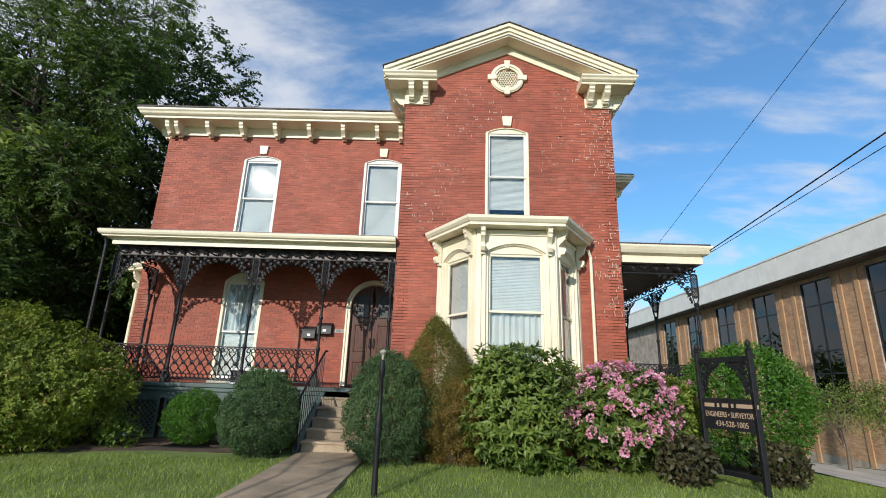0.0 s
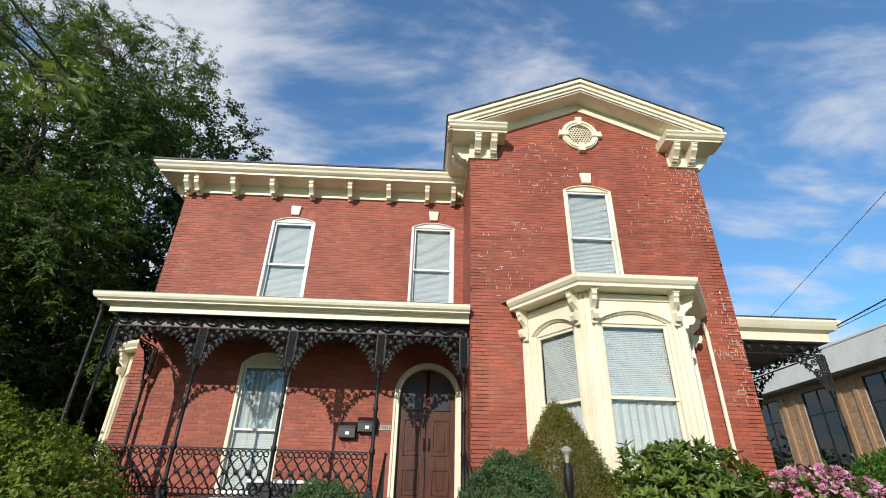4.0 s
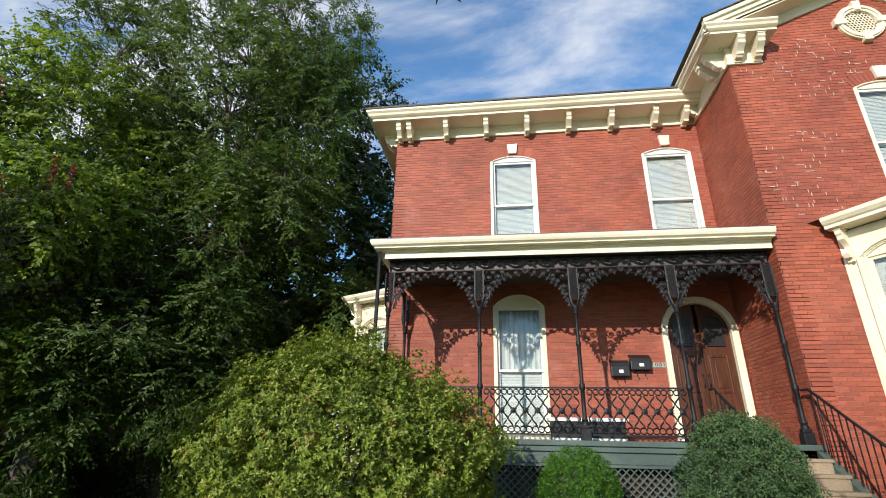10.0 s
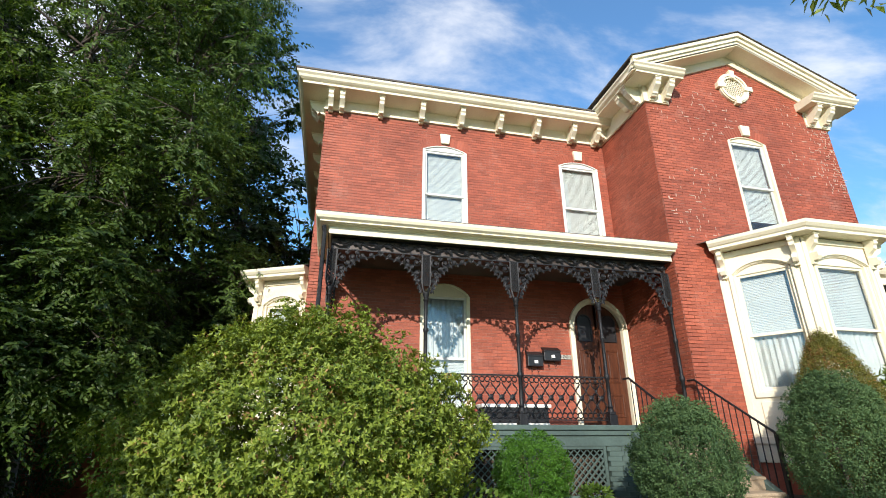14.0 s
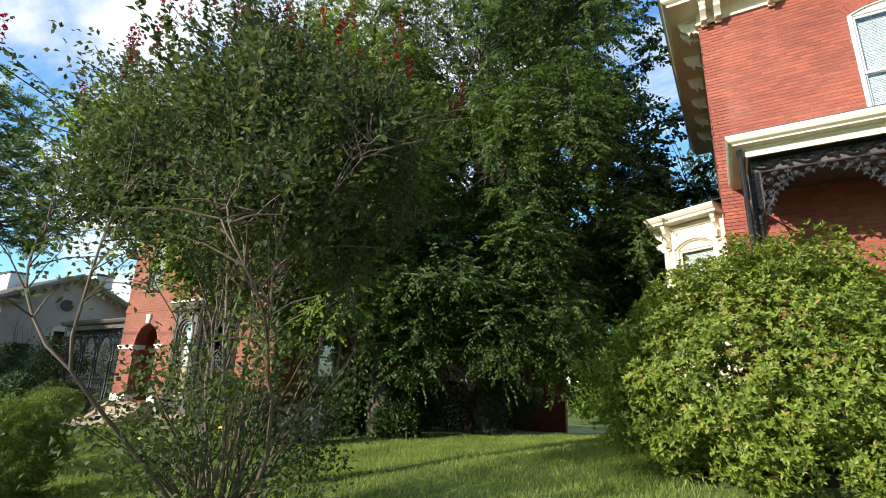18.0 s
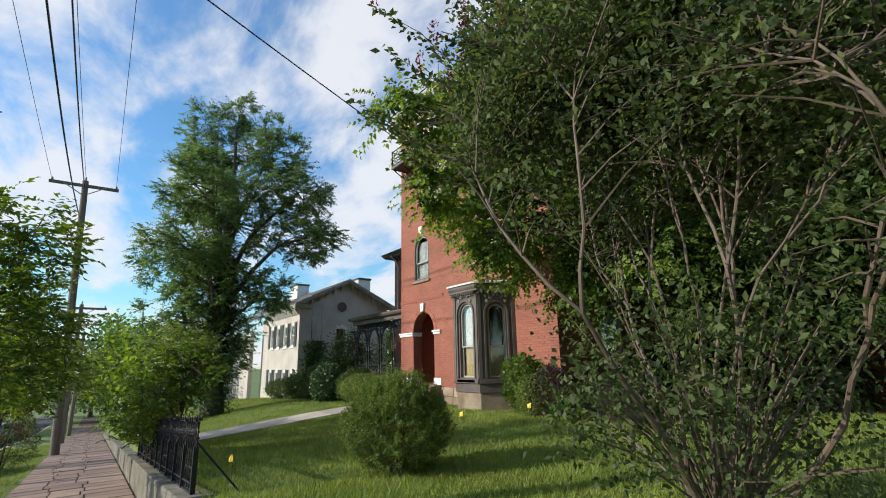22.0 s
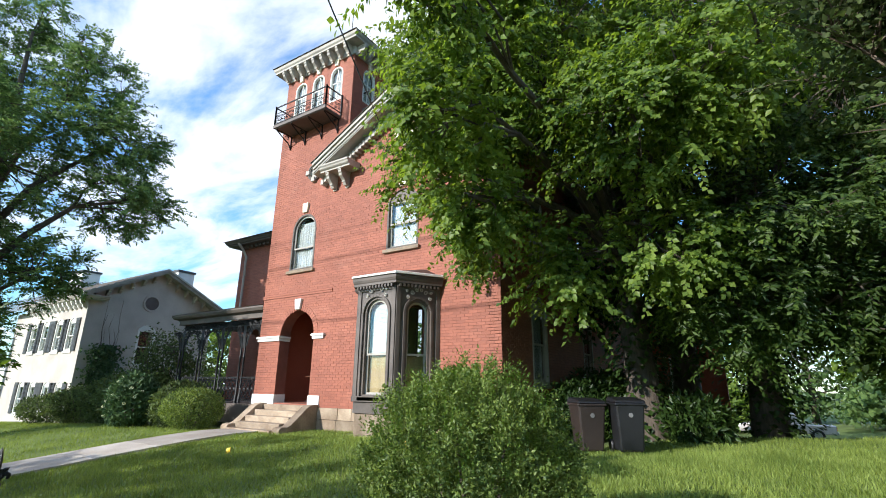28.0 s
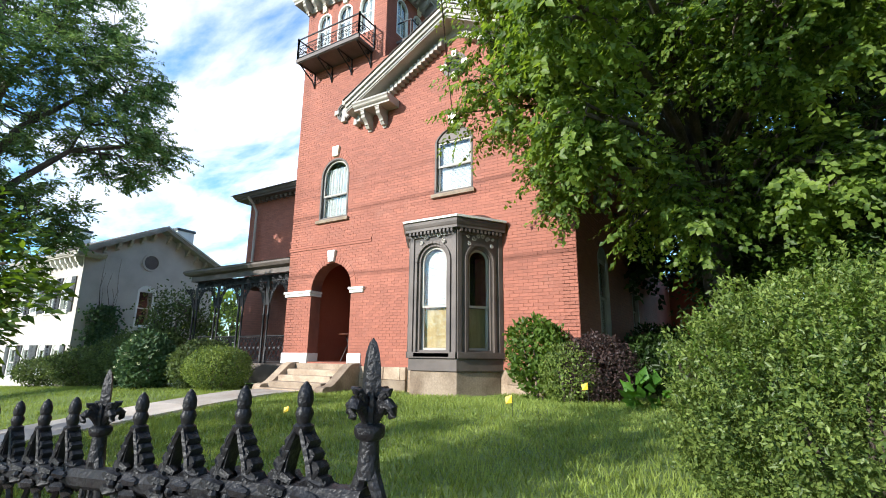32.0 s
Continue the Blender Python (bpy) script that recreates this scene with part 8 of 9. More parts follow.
shrub("rhododendron", 1.15, 8.5, 1.0, 0.85, 2.22, LEAF_RHODO, "broad-leaved green rhododendron under the bay window", n=9100, leaf=0.135, wide=0.34, lump=0.24, whorl=7, seed=9, thick=0.9)
shrub("flowering_rhododendron", 2.78, 8.55, 0.95, 0.85, 1.80, LEAF_RHODO, "pink flowering rhododendron in full bloom", n=5600, leaf=0.14, wide=0.36, lump=0.12, whorl=7, seed=10, flowers=PETAL_PINK, nf=260)
shrub("azalea_shrub", 3.95, 9.7, 0.75, 0.7, 1.75, LEAF_BUSH, "mixed green shrub with a few pink blooms", n=7000, leaf=0.09, wide=0.34, whorl=7, seed=11, flowers=PETAL_PINK, nf=22)
shrub("round_privet", 5.9, 10.25, 1.2, 1.1, 2.4, LEAF_BALL, "large bright green rounded shrub by the side porch", n=15000, leaf=0.075, wide=0.5, lump=0.08, seed=12)
shrub("dark_leaf_shrub", 3.45, 7.65, 0.40, 0.38, 0.82, LEAF_DUSK, "brownish dull-leaved shrub beside the sign", n=800, leaf=0.10, wide=0.7, lump=0.2, seed=13, thick=1.0, group="purple shrubs by the sign")
shrub("dark_leaf_shrub", 5.0, 8.0, 0.36, 0.34, 0.72, LEAF_DUSK, "brownish dull-leaved shrub beside the sign", n=650, leaf=0.10, wide=0.7, lump=0.2, seed=14, thick=1.0, group="purple shrubs by the sign")
for i, (xx, yy) in enumerate(((9.35, 12.4), (10.5, 12.2))):
    tree("yard_shrub_tree", xx, yy, "small multi-stemmed shrub tree before the office wall", "shrub", height=2.0, trunk=0.05, center=(xx, yy, ground_z(xx, yy) + 1.6), radii=(0.85, 0.7, 0.42), clumps=40, per=110, spread=0.22, leaf=0.055, wide=0.6, material=LEAF_HEDGE, bark=BARKP, limbs=14, seed=20 + i, fork=0.15)
for i, (xx, yy, rr) in enumerate(((1.7, 8.1, 0.22), (1.2, 7.95, 0.16), (-3.9, 9.9, 0.2), (-2.85, 9.6, 0.15), (-5.9, 9.2, 0.35))):
    shrub("edging_plant", xx, yy, rr, rr, ground_z(xx, yy) + rr * 1.3, LEAF_BRIGHT, "small bright edging plant in the bed", "plant", n=260, leaf=0.09, wide=0.5, seed=30 + i, stem=False, lump=0.2)

# trees between the houses
MULBERRY = (
    ((-17.2, 11.2, 8.4), (2.6, 2.0, 2.6), 140), ((-16.0, 12.2, 6.6), (2.2, 1.8, 1.9), 66), ((-18.4, 10.2, 7.7), (1.5, 1.5, 1.7), 75), ((-18.6, 9.5, 5.7), (1.30, 1.0, 1.2), 60),
    ((-19.3, 9.4, 4.6), (0.9, 0.7, 0.9), 28), ((-18.5, 10.0, 3.5), (0.75, 0.7, 1.0), 32), ((-16.9, 9.8, 5.2), (1.2, 0.9, 1.2), 34), ((-17.0, 10.2, 2.6), (0.8, 0.7, 0.8), 24),
    ((-15.4, 10.4, 2.9), (0.8, 0.7, 0.9), 30), ((-18.0, 8.8, 6.9), (1.3, 0.8, 1.2), 56), ((-19.4, 9.4, 7.2), (0.9, 0.9, 1.0), 34), ((-17.0, 6.1, 5.2), (0.6, 0.5, 0.55), 12), ((-15.6, 9.3, 4.6), (0.9, 0.7, 1.0), 34), ((-14.6, 9.6, 5.4), (1.0, 0.8, 1.1), 40), ((-14.7, 10.9, 5.6), (1.2, 0.9, 1.2), 36),
    ((-17.7, 7.3, 4.2), (0.7, 0.6, 0.7), 22), ((-17.9, 8.5, 3.4), (0.6, 0.5, 0.7), 18))
bough_tree("shade_tree", -16.6, 13.3, "broad-leaved mulberry with hanging sunlit boughs between the houses", 13.5, 0.32, MULBERRY, 0.105, 0.74, LEAF_BIG, 2, twigs=8, leaves=15, reach=0.66, droop=0.42, ivy=3000)
DARK_MASSES = (
    ((-13.9, 13.6, 11.0), (3.3, 2.8, 4.4), 250), ((-18.2, 13.4, 12.8), (2.6, 1.9, 2.6), 110), ((-13.2, 12.6, 6.4), (2.0, 1.6, 2.0), 100), ((-12.3, 12.5, 4.1), (1.0, 1.0, 0.9), 40), ((-11.4, 13.0, 6.8), (1.5, 1.7, 1.9), 80),
    ((-11.2, 13.4, 10.5), (1.6, 1.7, 2.4), 80), ((-12.2, 14.6, 14.0), (2.2, 2.0, 2.6), 90), ((-16.0, 14.4, 15.2), (3.2, 2.5, 2.3), 100), ((-13.8, 11.2, 3.3), (1.1, 0.8, 0.8), 36), ((-12.6, 15.0, 4.0), (1.8, 1.5, 1.2), 56),
    ((-16.6, 16.2, 6.0), (2.2, 2.2, 2.0), 80), ((-14.2, 16.8, 4.6), (2.2, 1.8, 1.4), 66), ((-10.2, 15.2, 4.6), (1.0, 1.3, 1.0), 36),
    ((-14.6, 11.6, 2.0), (1.0, 0.8, 0.9), 40), ((-13.0, 12.2, 2.2), (1.1, 0.8, 1.0), 46), ((-11.7, 13.2, 2.6), (0.9, 0.9, 1.1), 40), ((-14.2, 13.8, 2.7), (1.4, 0.9, 1.1), 56), ((-12.2, 14.6, 1.9), (1.2, 0.9, 1.0), 46), ((-15.6, 14.6, 2.4), (1.2, 0.8, 1.1), 46))
bough_tree("shade_tree", -14.4, 15.2, "tall dark-leaved shade tree beside the brick house", 17, 0.27, DARK_MASSES, 0.115, 0.42, LEAF_DARKTREE, 4, twigs=9, leaves=17, reach=0.66, ivy=5000)
# leaves take the shade-darkened green; lower masses are added to darken the yard
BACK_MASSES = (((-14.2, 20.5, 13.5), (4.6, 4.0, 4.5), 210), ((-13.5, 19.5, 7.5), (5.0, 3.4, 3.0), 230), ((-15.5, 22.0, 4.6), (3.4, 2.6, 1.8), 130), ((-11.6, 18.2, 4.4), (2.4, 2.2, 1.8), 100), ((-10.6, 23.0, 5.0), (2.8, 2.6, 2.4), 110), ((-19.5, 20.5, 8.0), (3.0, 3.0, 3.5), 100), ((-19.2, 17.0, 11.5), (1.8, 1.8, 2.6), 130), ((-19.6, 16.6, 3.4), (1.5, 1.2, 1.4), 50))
bough_tree("back_tree", -16.6, 20.0, "tall tree behind the brick house, its leaves darkened as if shaded", 18, 0.4, BACK_MASSES, 0.20, 0.75, LEAF_SHADED, 6, twigs=8, leaves=13, reach=0.95)
tree("back_tree", -7.8, 26, "tree top showing over the flat roof", height=13, trunk=0.35, center=(-7.5, 26, 10.0), radii=(2.4, 2.4, 2.6), clumps=60, per=80, spread=0.5, leaf=0.2, wide=0.7, material=LEAF_FAR, limbs=12, seed=9)
# crape myrtle: many stems from one foot
MY = thing("crape_myrtle", -12.3, 5.55, ground_z(-12.3, 5.55), "multi-stemmed crape myrtle with red seed heads", "tree")
rs_ = np.random.RandomState(5)
zb = ground_z(-12.3, 5.55)
tips, mid_tips = [], []


def grow(b, d, length, r, level):
    """A crooked stem from b along d that forks twice and ends in leafy twigs."""
    n, p, v, pts, rad = 6, np.array(b), unit(np.array(d)), [tuple(b)], [r]
    for k in range(n):
        v = unit(v + rs_.normal(size=3) * np.array([0.13, 0.13, 0.05]) + np.array([0, 0, 0.05]))
        off = np.array([p[0] + 12.3, p[1] - 5.55, 0])
        v = unit(v - off * 0.30 * max(0, np.linalg.norm(off) - 1.15))
        p = p + v * length / n
        pts.append(tuple(p)), rad.append(r * (1 - 0.42 * (k + 1) / n))
    part("stem" if level == 0 else "branch", Geo().tube(pts, rad, 7), BARKP, MY, smooth=True)
    if level:
        for k in range(2, n + 1):
            for q in range(2 if level == 1 else 4):
                e = np.array(pts[k]) + rs_.normal(size=3) * np.array([0.27, 0.27, 0.12]) + v * 0.12 + np.array([0, 0, 0.1])
                (tips if level > 1 or k > 3 else mid_tips).append((np.array(pts[k]), e))
    if level < 2:
        for s in range(2 if level == 0 else 3):
            o = unit(rs_.normal(size=3) * np.array([1, 1, 0.3]))
            grow(p, v + o * 0.34 + np.array([0, 0, 0.12]), length * rs_.uniform(0.66, 0.86), r * 0.56, level + 1)


for i in range(13):
    a = i * 2.4 + rs_.uniform(-0.3, 0.3)
    sp = rs_.uniform(0.10, 0.36)
    grow((-12.3 + 0.14 * math.cos(a), 5.55 + 0.14 * math.sin(a), zb - 0.08), (math.cos(a) * sp, math.sin(a) * sp, 1.0), rs_.uniform(1.55, 1.95), rs_.uniform(0.013, 0.025), 0)
g = Geo()
for b, e in tips + mid_tips:
    g.tube([b, (b + e) / 2 + np.array([0, 0, 0.03]), e], [0.007, 0.005, 0.003], 4, cap=False)
low = []
for i in range(54):
    a = i * 2.4
    b = np.array([-12.3 + 0.1 * math.cos(a), 5.55 + 0.1 * math.sin(a), zb + 0.15])
    e = b + np.array([math.cos(a) * rs_.uniform(0.25, 1.25), math.sin(a) * rs_.uniform(0.25, 1.25), rs_.uniform(0.25, 1.5)])
    g.tube([b, (b + e) / 2 + np.array([0, 0, 0.1]), e], [0.010, 0.008, 0.003], 5, cap=False)
    low += [e, b + (e - b) * 0.6 + rs_.normal(size=3) * 0.1, b + (e - b) * 0.75 + rs_.normal(size=3) * 0.08, b + (e - b) * 0.9 + rs_.normal(size=3) * 0.1, e + rs_.normal(size=3) * 0.1]
tagged(part("twig_growth", g, BARKP, MY), kind="stuff")
C = np.vstack([np.array([e for b, e in tips]), np.array([(b + e) / 2 for b, e in tips]), np.array([e for b, e in mid_tips]), np.array(low)])
C = C[np.hypot(C[:, 0] + 12.3, C[:, 1] - 5.55) < 1.65]
per = 21
n = len(C) * per
P = np.repeat(C, per, 0) + np.clip(rs_.normal(size=(n, 3)), -1.6, 1.6) * np.array([0.12, 0.12, 0.09])
tagged(part("foliage", leaf_mesh("foliage", P, unit(rs_.normal(size=P.shape) + np.array([0, 0, 0.1])), unit(rs_.normal(size=P.shape) * 0.7 + np.array([0, 0, 1])), 0.055, 0.034, rs=rs_), LEAF_MYRTLE, MY), kind="stuff")
# long whips beyond the crown, leaves in rows along them, seed heads at their ends
ends = np.array([e for b, e in tips])
ends = ends[rs_.choice(len(ends), min(150, len(ends)), replace=False)]
g, LP_, LA_, heads = Geo(), [], [], []
for e in ends:
    out = np.array([e[0] + 12.3, e[1] - 5.55, 0.0])
    d = unit(out * 0.45 + rs_.normal(size=3) * 0.25 + np.array([0, 0, 0.75]))
    L = rs_.uniform(0.3, 0.85)
    tip = e + d * L + out * 0.1
    g.tube([e, e + d * L * 0.5, tip], [0.006, 0.004, 0.002], 4, cap=False)
    for u in np.linspace(0.05, 1, 17):
        p = e + (tip - e) * u
        for q in range(3):
            LP_.append(p + rs_.normal(size=3) * 0.02), LA_.append(unit(rs_.normal(size=3) * np.array([1, 1, 0.5]) + d * 0.6))
    heads.append(tip)
tagged(part("whip_growth", g, BARKP, MY), kind="stuff")
LP_, LA_ = np.array(LP_), np.array(LA_)
tagged(part("whip_leaf_growth", leaf_mesh("whip_leaf_growth", LP_, LA_, unit(rs_.normal(size=LP_.shape) * 0.6 + np.array([0, 0, 1])), 0.075, 0.042, rs=rs_), LEAF_MYRTLE, MY), kind="stuff")
C = np.array(sorted(heads, key=lambda p: -p[2])[:70])
P = np.repeat(C, 50, 0) + np.stack([rs_.normal(size=len(C) * 50) * 0.022, rs_.normal(size=len(C) * 50) * 0.022, np.tile(np.linspace(0.02, 0.34, 50), len(C))], 1)
tagged(part("seed_growth", leaf_mesh("seed_growth", P, unit(rs_.normal(size=P.shape)), unit(rs_.normal(size=P.shape)), 0.035, 0.03, rs=rs_), SEEDRED, MY, "upright dull red seed heads"), kind="stuff")

# villa garden
shrub("privet_bush", -16.08, 5.25, 0.62, 0.60, 0.60, LEAF_HEDGE, "rounded privet bush on the lawn with upright shoots", n=62000, leaf=0.026, wide=0.5, lump=0.20, seed=15, shoots=600, thick=0.4, clump=900, tuft=0.07, sprig=0.085)
shrub("corner_shrub", -19.45, 10.75, 0.55, 0.45, 0.95, LEAF_BRIGHT, "loose light green shrub at the villa corner", n=2600, leaf=0.10, wide=0.6, lump=0.25, seed=16, thick=1.0)
shrub("purple_shrub", -18.45, 10.7, 0.60, 0.5, 0.62, LEAF_PURPLE, "dark red barberry beside the villa wall", n=5200, leaf=0.05, wide=0.6, lump=0.16, seed=17)
shrub("corner_shrub", -18.85, 10.45, 0.45, 0.4, 0.45, LEAF_HEDGE, "mid green shrub at the villa corner", n=3600, leaf=0.05, wide=0.55, lump=0.15, seed=18)
shrub("broad_leaf_plant", -17.65, 10.1, 0.25, 0.25, -0.05, LEAF_BALL, "broad-leaved plant beside the bins", "plant", n=40, leaf=0.24, wide=0.7, seed=19, stem=False)
# ferns coloured with the shade-darkened green as well
shrub("fern_clump", -15.6, 12.6, 0.6, 0.45, 0.35, LEAF_SHADED, "low ferns at the foot of the shade tree", "plant", n=1500, leaf=0.17, wide=0.3, lump=0.3, seed=21, stem=False, thick=1.0)
shrub("fern_clump", -17.4, 12.5, 0.5, 0.4, 0.3, LEAF_SHADED, "low ferns at the foot of the shade tree", "plant", n=900, leaf=0.17, wide=0.3, lump=0.3, seed=22, stem=False, thick=1.0)
# added shrubs in shade-dark green; they cover side walls that came out too bright
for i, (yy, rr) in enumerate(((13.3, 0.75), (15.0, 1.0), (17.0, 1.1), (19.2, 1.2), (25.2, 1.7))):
    shrub("flank_cover_shrub", -18.0, yy, rr * 0.8, rr, ground_z(-18, yy) + 1.5 * rr, LEAF_SHADED, "dark shrub added to cover the villa side wall", n=3600, leaf=0.10, wide=0.55, lump=0.25, seed=70 + i, thick=1.0, group="shrubs by the villa side wall")
shrub("side_hedge_bush", -9.7, 12.6, 0.6, 0.7, 1.2, LEAF_BOX, "dark boxwood by the west wall", n=5000, leaf=0.05, wide=0.5, seed=23)
shrub("mounded_shrub", -27.75, 10.35, 0.85, 0.75, 0.42, LEAF_HEDGE, "light green mounded shrub before the villa porch", n=9000, leaf=0.06, wide=0.5, lump=0.08, seed=24)
shrub("hydrangea", -31.0, 10.3, 0.75, 0.7, 0.75, LEAF_BOX, "hydrangea with pale green flower heads", n=4200, leaf=0.12, wide=0.65, lump=0.15, seed=25, flowers=PETAL_WHITE, nf=40)
# the last one is added behind the porch so the view through it stays dark
for i, (xx, yy, rr, tt) in enumerate(((-29.3, 10.9, 0.8, 0.6), (-32.6, 11.2, 1.2, 0.95), (-34.6, 11.6, 1.4, 0.75), (-36.6, 11.2, 1.3, 0.35), (-38.5, 11.0, 1.3, 0.05), (-34.4, 15.9, 1.7, 2.9))):
    shrub("foundation_shrub", xx, yy, rr, rr * 0.9, tt, LEAF_MYRTLE, "dense dark green foundation shrub", n=5200, leaf=0.10, wide=0.55, lump=0.18, seed=40 + i)
tree("understory_tree", -34.0, 12.6, "small dark tree leaning over the villa porch", height=3.6, trunk=0.08, center=(-32.9, 12.3, 1.5), radii=(1.1, 1.0, 1.2), clumps=46, per=90, spread=0.32, leaf=0.11, wide=0.6, material=LEAF_MYRTLE, limbs=12, seed=31, fork=0.2)
# vine on the stucco gable wall
VN = thing("wall_vine", -39.95, 13.0, -1.0, "climbing vine on the stucco gable wall", "vine")
rs_ = np.random.RandomState(8)
for k in range(7):
    y0, pts = 13.0 + rs_.uniform(-0.3, 0.3), []
    for i in range(8):
        pts.append((-39.97, y0 + rs_.uniform(-0.12, 0.12) + (k - 3) * 0.14 * i / 7, -0.9 + i * (0.55 + 0.1 * k % 0.3)))
    part("stem", Geo().tube(pts, [0.02 * (1 - i / 9) for i in range(8)], 4), BARK, VN)
zz = rs_.uniform(-1.0, 2.2, 2600)
P = np.stack([-39.95 + np.abs(rs_.normal(size=2600)) * 0.10, 13.0 + rs_.normal(size=2600) * (0.42 - 0.05 * np.abs(zz)), zz], 1)
part("leaves", leaf_mesh("leaves", P, unit(rs_.normal(size=P.shape) + np.array([0.5, 0, -0.6])), np.tile([1.0, 0, 0.2], (2600, 1)), 0.13, 0.1, rs=rs_), LEAF_BOX, VN)

# street tree whose branch hangs over the walk
bough_tree("overhanging_tree", -4.6, -0.7, "slender street tree with one branch over the walk", 4.6, 0.07, (((-4.9, 0.3, 3.9), (0.5, 0.5, 0.4), 8), ((-4.7, 4.55, 3.86), (0.2, 0.12, 0.08), 4), ((-5.95, 3.9, 3.24), (0.06, 0.05, 0.03), 2)),
           0.12, 0.36, LEAF_HEDGE, 33, twigs=3, leaves=7, reach=0.22, droop=0.5)
# ash tree, street planting
ASH_MASSES = (((-33.3, 5.3, 10.8), (1.33, 1.33, 1.67), 48), ((-33.5, 5.2, 8.4), (1.55, 1.44, 1.67), 55), ((-32.1, 6.2, 6.8), (2.11, 1.89, 1.67), 66), ((-31.3, 7.4, 10.2), (1.44, 1.33, 1.22), 44), ((-30.8, 8.4, 8.2), (1.44, 1.33, 1.11), 48), ((-30.6, 8.9, 6.2), (1.55, 1.33, 1.00), 48), ((-32.8, 5.8, 4.4), (2.11, 1.89, 1.33), 59),
              ((-31.4, 7.3, 3.7), (1.22, 1.11, 0.89), 26), ((-30.4, 4.9, 7.5), (1.78, 1.55, 1.22), 48), ((-30.1, 4.4, 5.1), (1.67, 1.33, 0.89), 37), ((-32.5, 6.2, 1.7), (1.44, 1.33, 1.33), 44), ((-32.4, 6.1, 12.2), (0.56, 0.56, 0.89), 13), ((-33.5, 4.9, 2.6), (2.11, 1.67, 1.33), 59), ((-34.6, 4.4, 5.5), (1.67, 1.55, 1.55), 44))
ASH_EYE = Vector((-12.0, 2.0, 0.8))
ASH_MASSES = [(tuple(ASH_EYE + (Vector(c) - ASH_EYE) * 1.16), tuple(v * 1.28 for v in r), int(n * 1.35)) for c, r, n in ASH_MASSES]
bough_tree("ash_tree", -35.17, 6.57, "tall ash tree with ivy-clad trunk on the villa lawn", 16.3, 0.33, ASH_MASSES, 0.14, 0.40, LEAF_FAR, 12, twigs=10, leaves=17, reach=0.62, droop=0.1, ivy=9000, fork=0.2)
bough_tree("street_tree", -20.8, 0.3, "young spreading street tree on the verge", 4.4, 0.09, (((-20.6, 0.8, 1.5), (1.2, 0.9, 0.5), 26), ((-21.6, 1.0, 1.0), (1.2, 1.0, 0.5), 24), ((-20.0, 0.5, 0.7), (1.0, 0.8, 0.45), 18), ((-21.0, 0.4, 2.3), (0.7, 0.6, 0.5), 14), ((-20.2, 0.9, 2.2), (0.22, 0.2, 0.8), 7), ((-20.9, 0.9, 2.9), (0.8, 0.7, 0.6), 16), ((-20.1, 0.5, 3.1), (0.25, 0.25, 0.7), 6)), 0.13, 0.38, LEAF_BRIGHT, 13, twigs=7, leaves=11, reach=0.5, droop=0.1)
bough_tree("street_tree", -26.5, 0.3, "young spreading street tree on the verge", 4.8, 0.10, (((-26.4, 0.8, 1.6), (1.5, 1.2, 0.8), 30), ((-27.4, 0.9, 0.6), (1.4, 1.2, 0.7), 26), ((-25.6, 0.8, 0.5), (1.2, 1.0, 0.6), 22), ((-26.6, 0.6, 2.6), (0.8, 0.7, 0.7), 16)), 0.14, 0.40, LEAF_HEDGE, 14, twigs=7, leaves=11, reach=0.55, droop=0.1)
bough_tree("hedge_shrub", -21.4, 3.5, "overgrown light green shrub spilling through the fence", 2.3, 0.05, (((-21.3, 3.1, 0.2), (0.8, 0.5, 0.55), 26), ((-20.9, 2.9, -0.5), (0.5, 0.35, 0.4), 12), ((-21.9, 3.5, 0.9), (0.8, 0.6, 0.5), 24), ((-21.2, 3.7, 0.7), (0.6, 0.5, 0.5), 18), ((-22.0, 2.9, -0.2), (0.6, 0.4, 0.5), 18)), 0.10, 0.38, LEAF_BRIGHT, 26, twigs=7, leaves=12, reach=0.34, droop=0.15, category="shrub", fork=0.1)
bough_tree("hedge_shrub", -23.4, 3.6, "overgrown green shrub behind the fence", 2.8, 0.05, (((-23.4, 3.3, 0.2), (0.9, 0.6, 0.6), 28), ((-23.8, 3.7, 1.0), (0.9, 0.7, 0.6), 28), ((-23.0, 3.9, 0.8), (0.7, 0.6, 0.5), 20), ((-24.2, 3.2, -0.3), (0.7, 0.5, 0.5), 18)), 0.10, 0.40, LEAF_HEDGE, 27, twigs=7, leaves=12, reach=0.36, droop=0.15, category="shrub", fork=0.1)
shrub("arborvitae", -31.0, 0.0, 0.82, 0.8, -0.1, LEAF_MYRTLE, "dark conical evergreen on the verge", n=6000, leaf=0.07, wide=0.4, lump=0.06, seed=28, egg=0.35)
# distant woods and yard growth
for i, (xx, yy, hh, rr) in enumerate(((-4, 58, 9, 5), (-11, 60, 11, 6), (-18, 56, 9, 5), (-25, 60, 11, 6), (-33, 62, 10, 6), (-6, 51, 3.5, 3.2), (-18.5, 50.5, 4, 3.5), (-42, 40, 10, 5), (-52, 28, 9, 4.5), (3, 60, 10, 6),
                                     (-75, 6, 10, 5), (-84, 3.5, 12, 6), (-72, -11, 9, 5), (-92, -9, 11, 6), (-62, 8, 8, 4), (-105, 2, 12, 6))):
    tree("far_tree", xx, yy, "distant leafy tree beyond the gardens", height=hh, trunk=0.3, center=(xx, yy, ground_z(xx, yy) + hh * 0.55), radii=(rr, rr, hh * 0.5), clumps=75, per=42, spread=0.95, leaf=0.5, wide=0.8, material=LEAF_FAR if i % 2 else LEAF_BIG, limbs=6, seed=50 + i, gaps=0.08, fork=0.3)

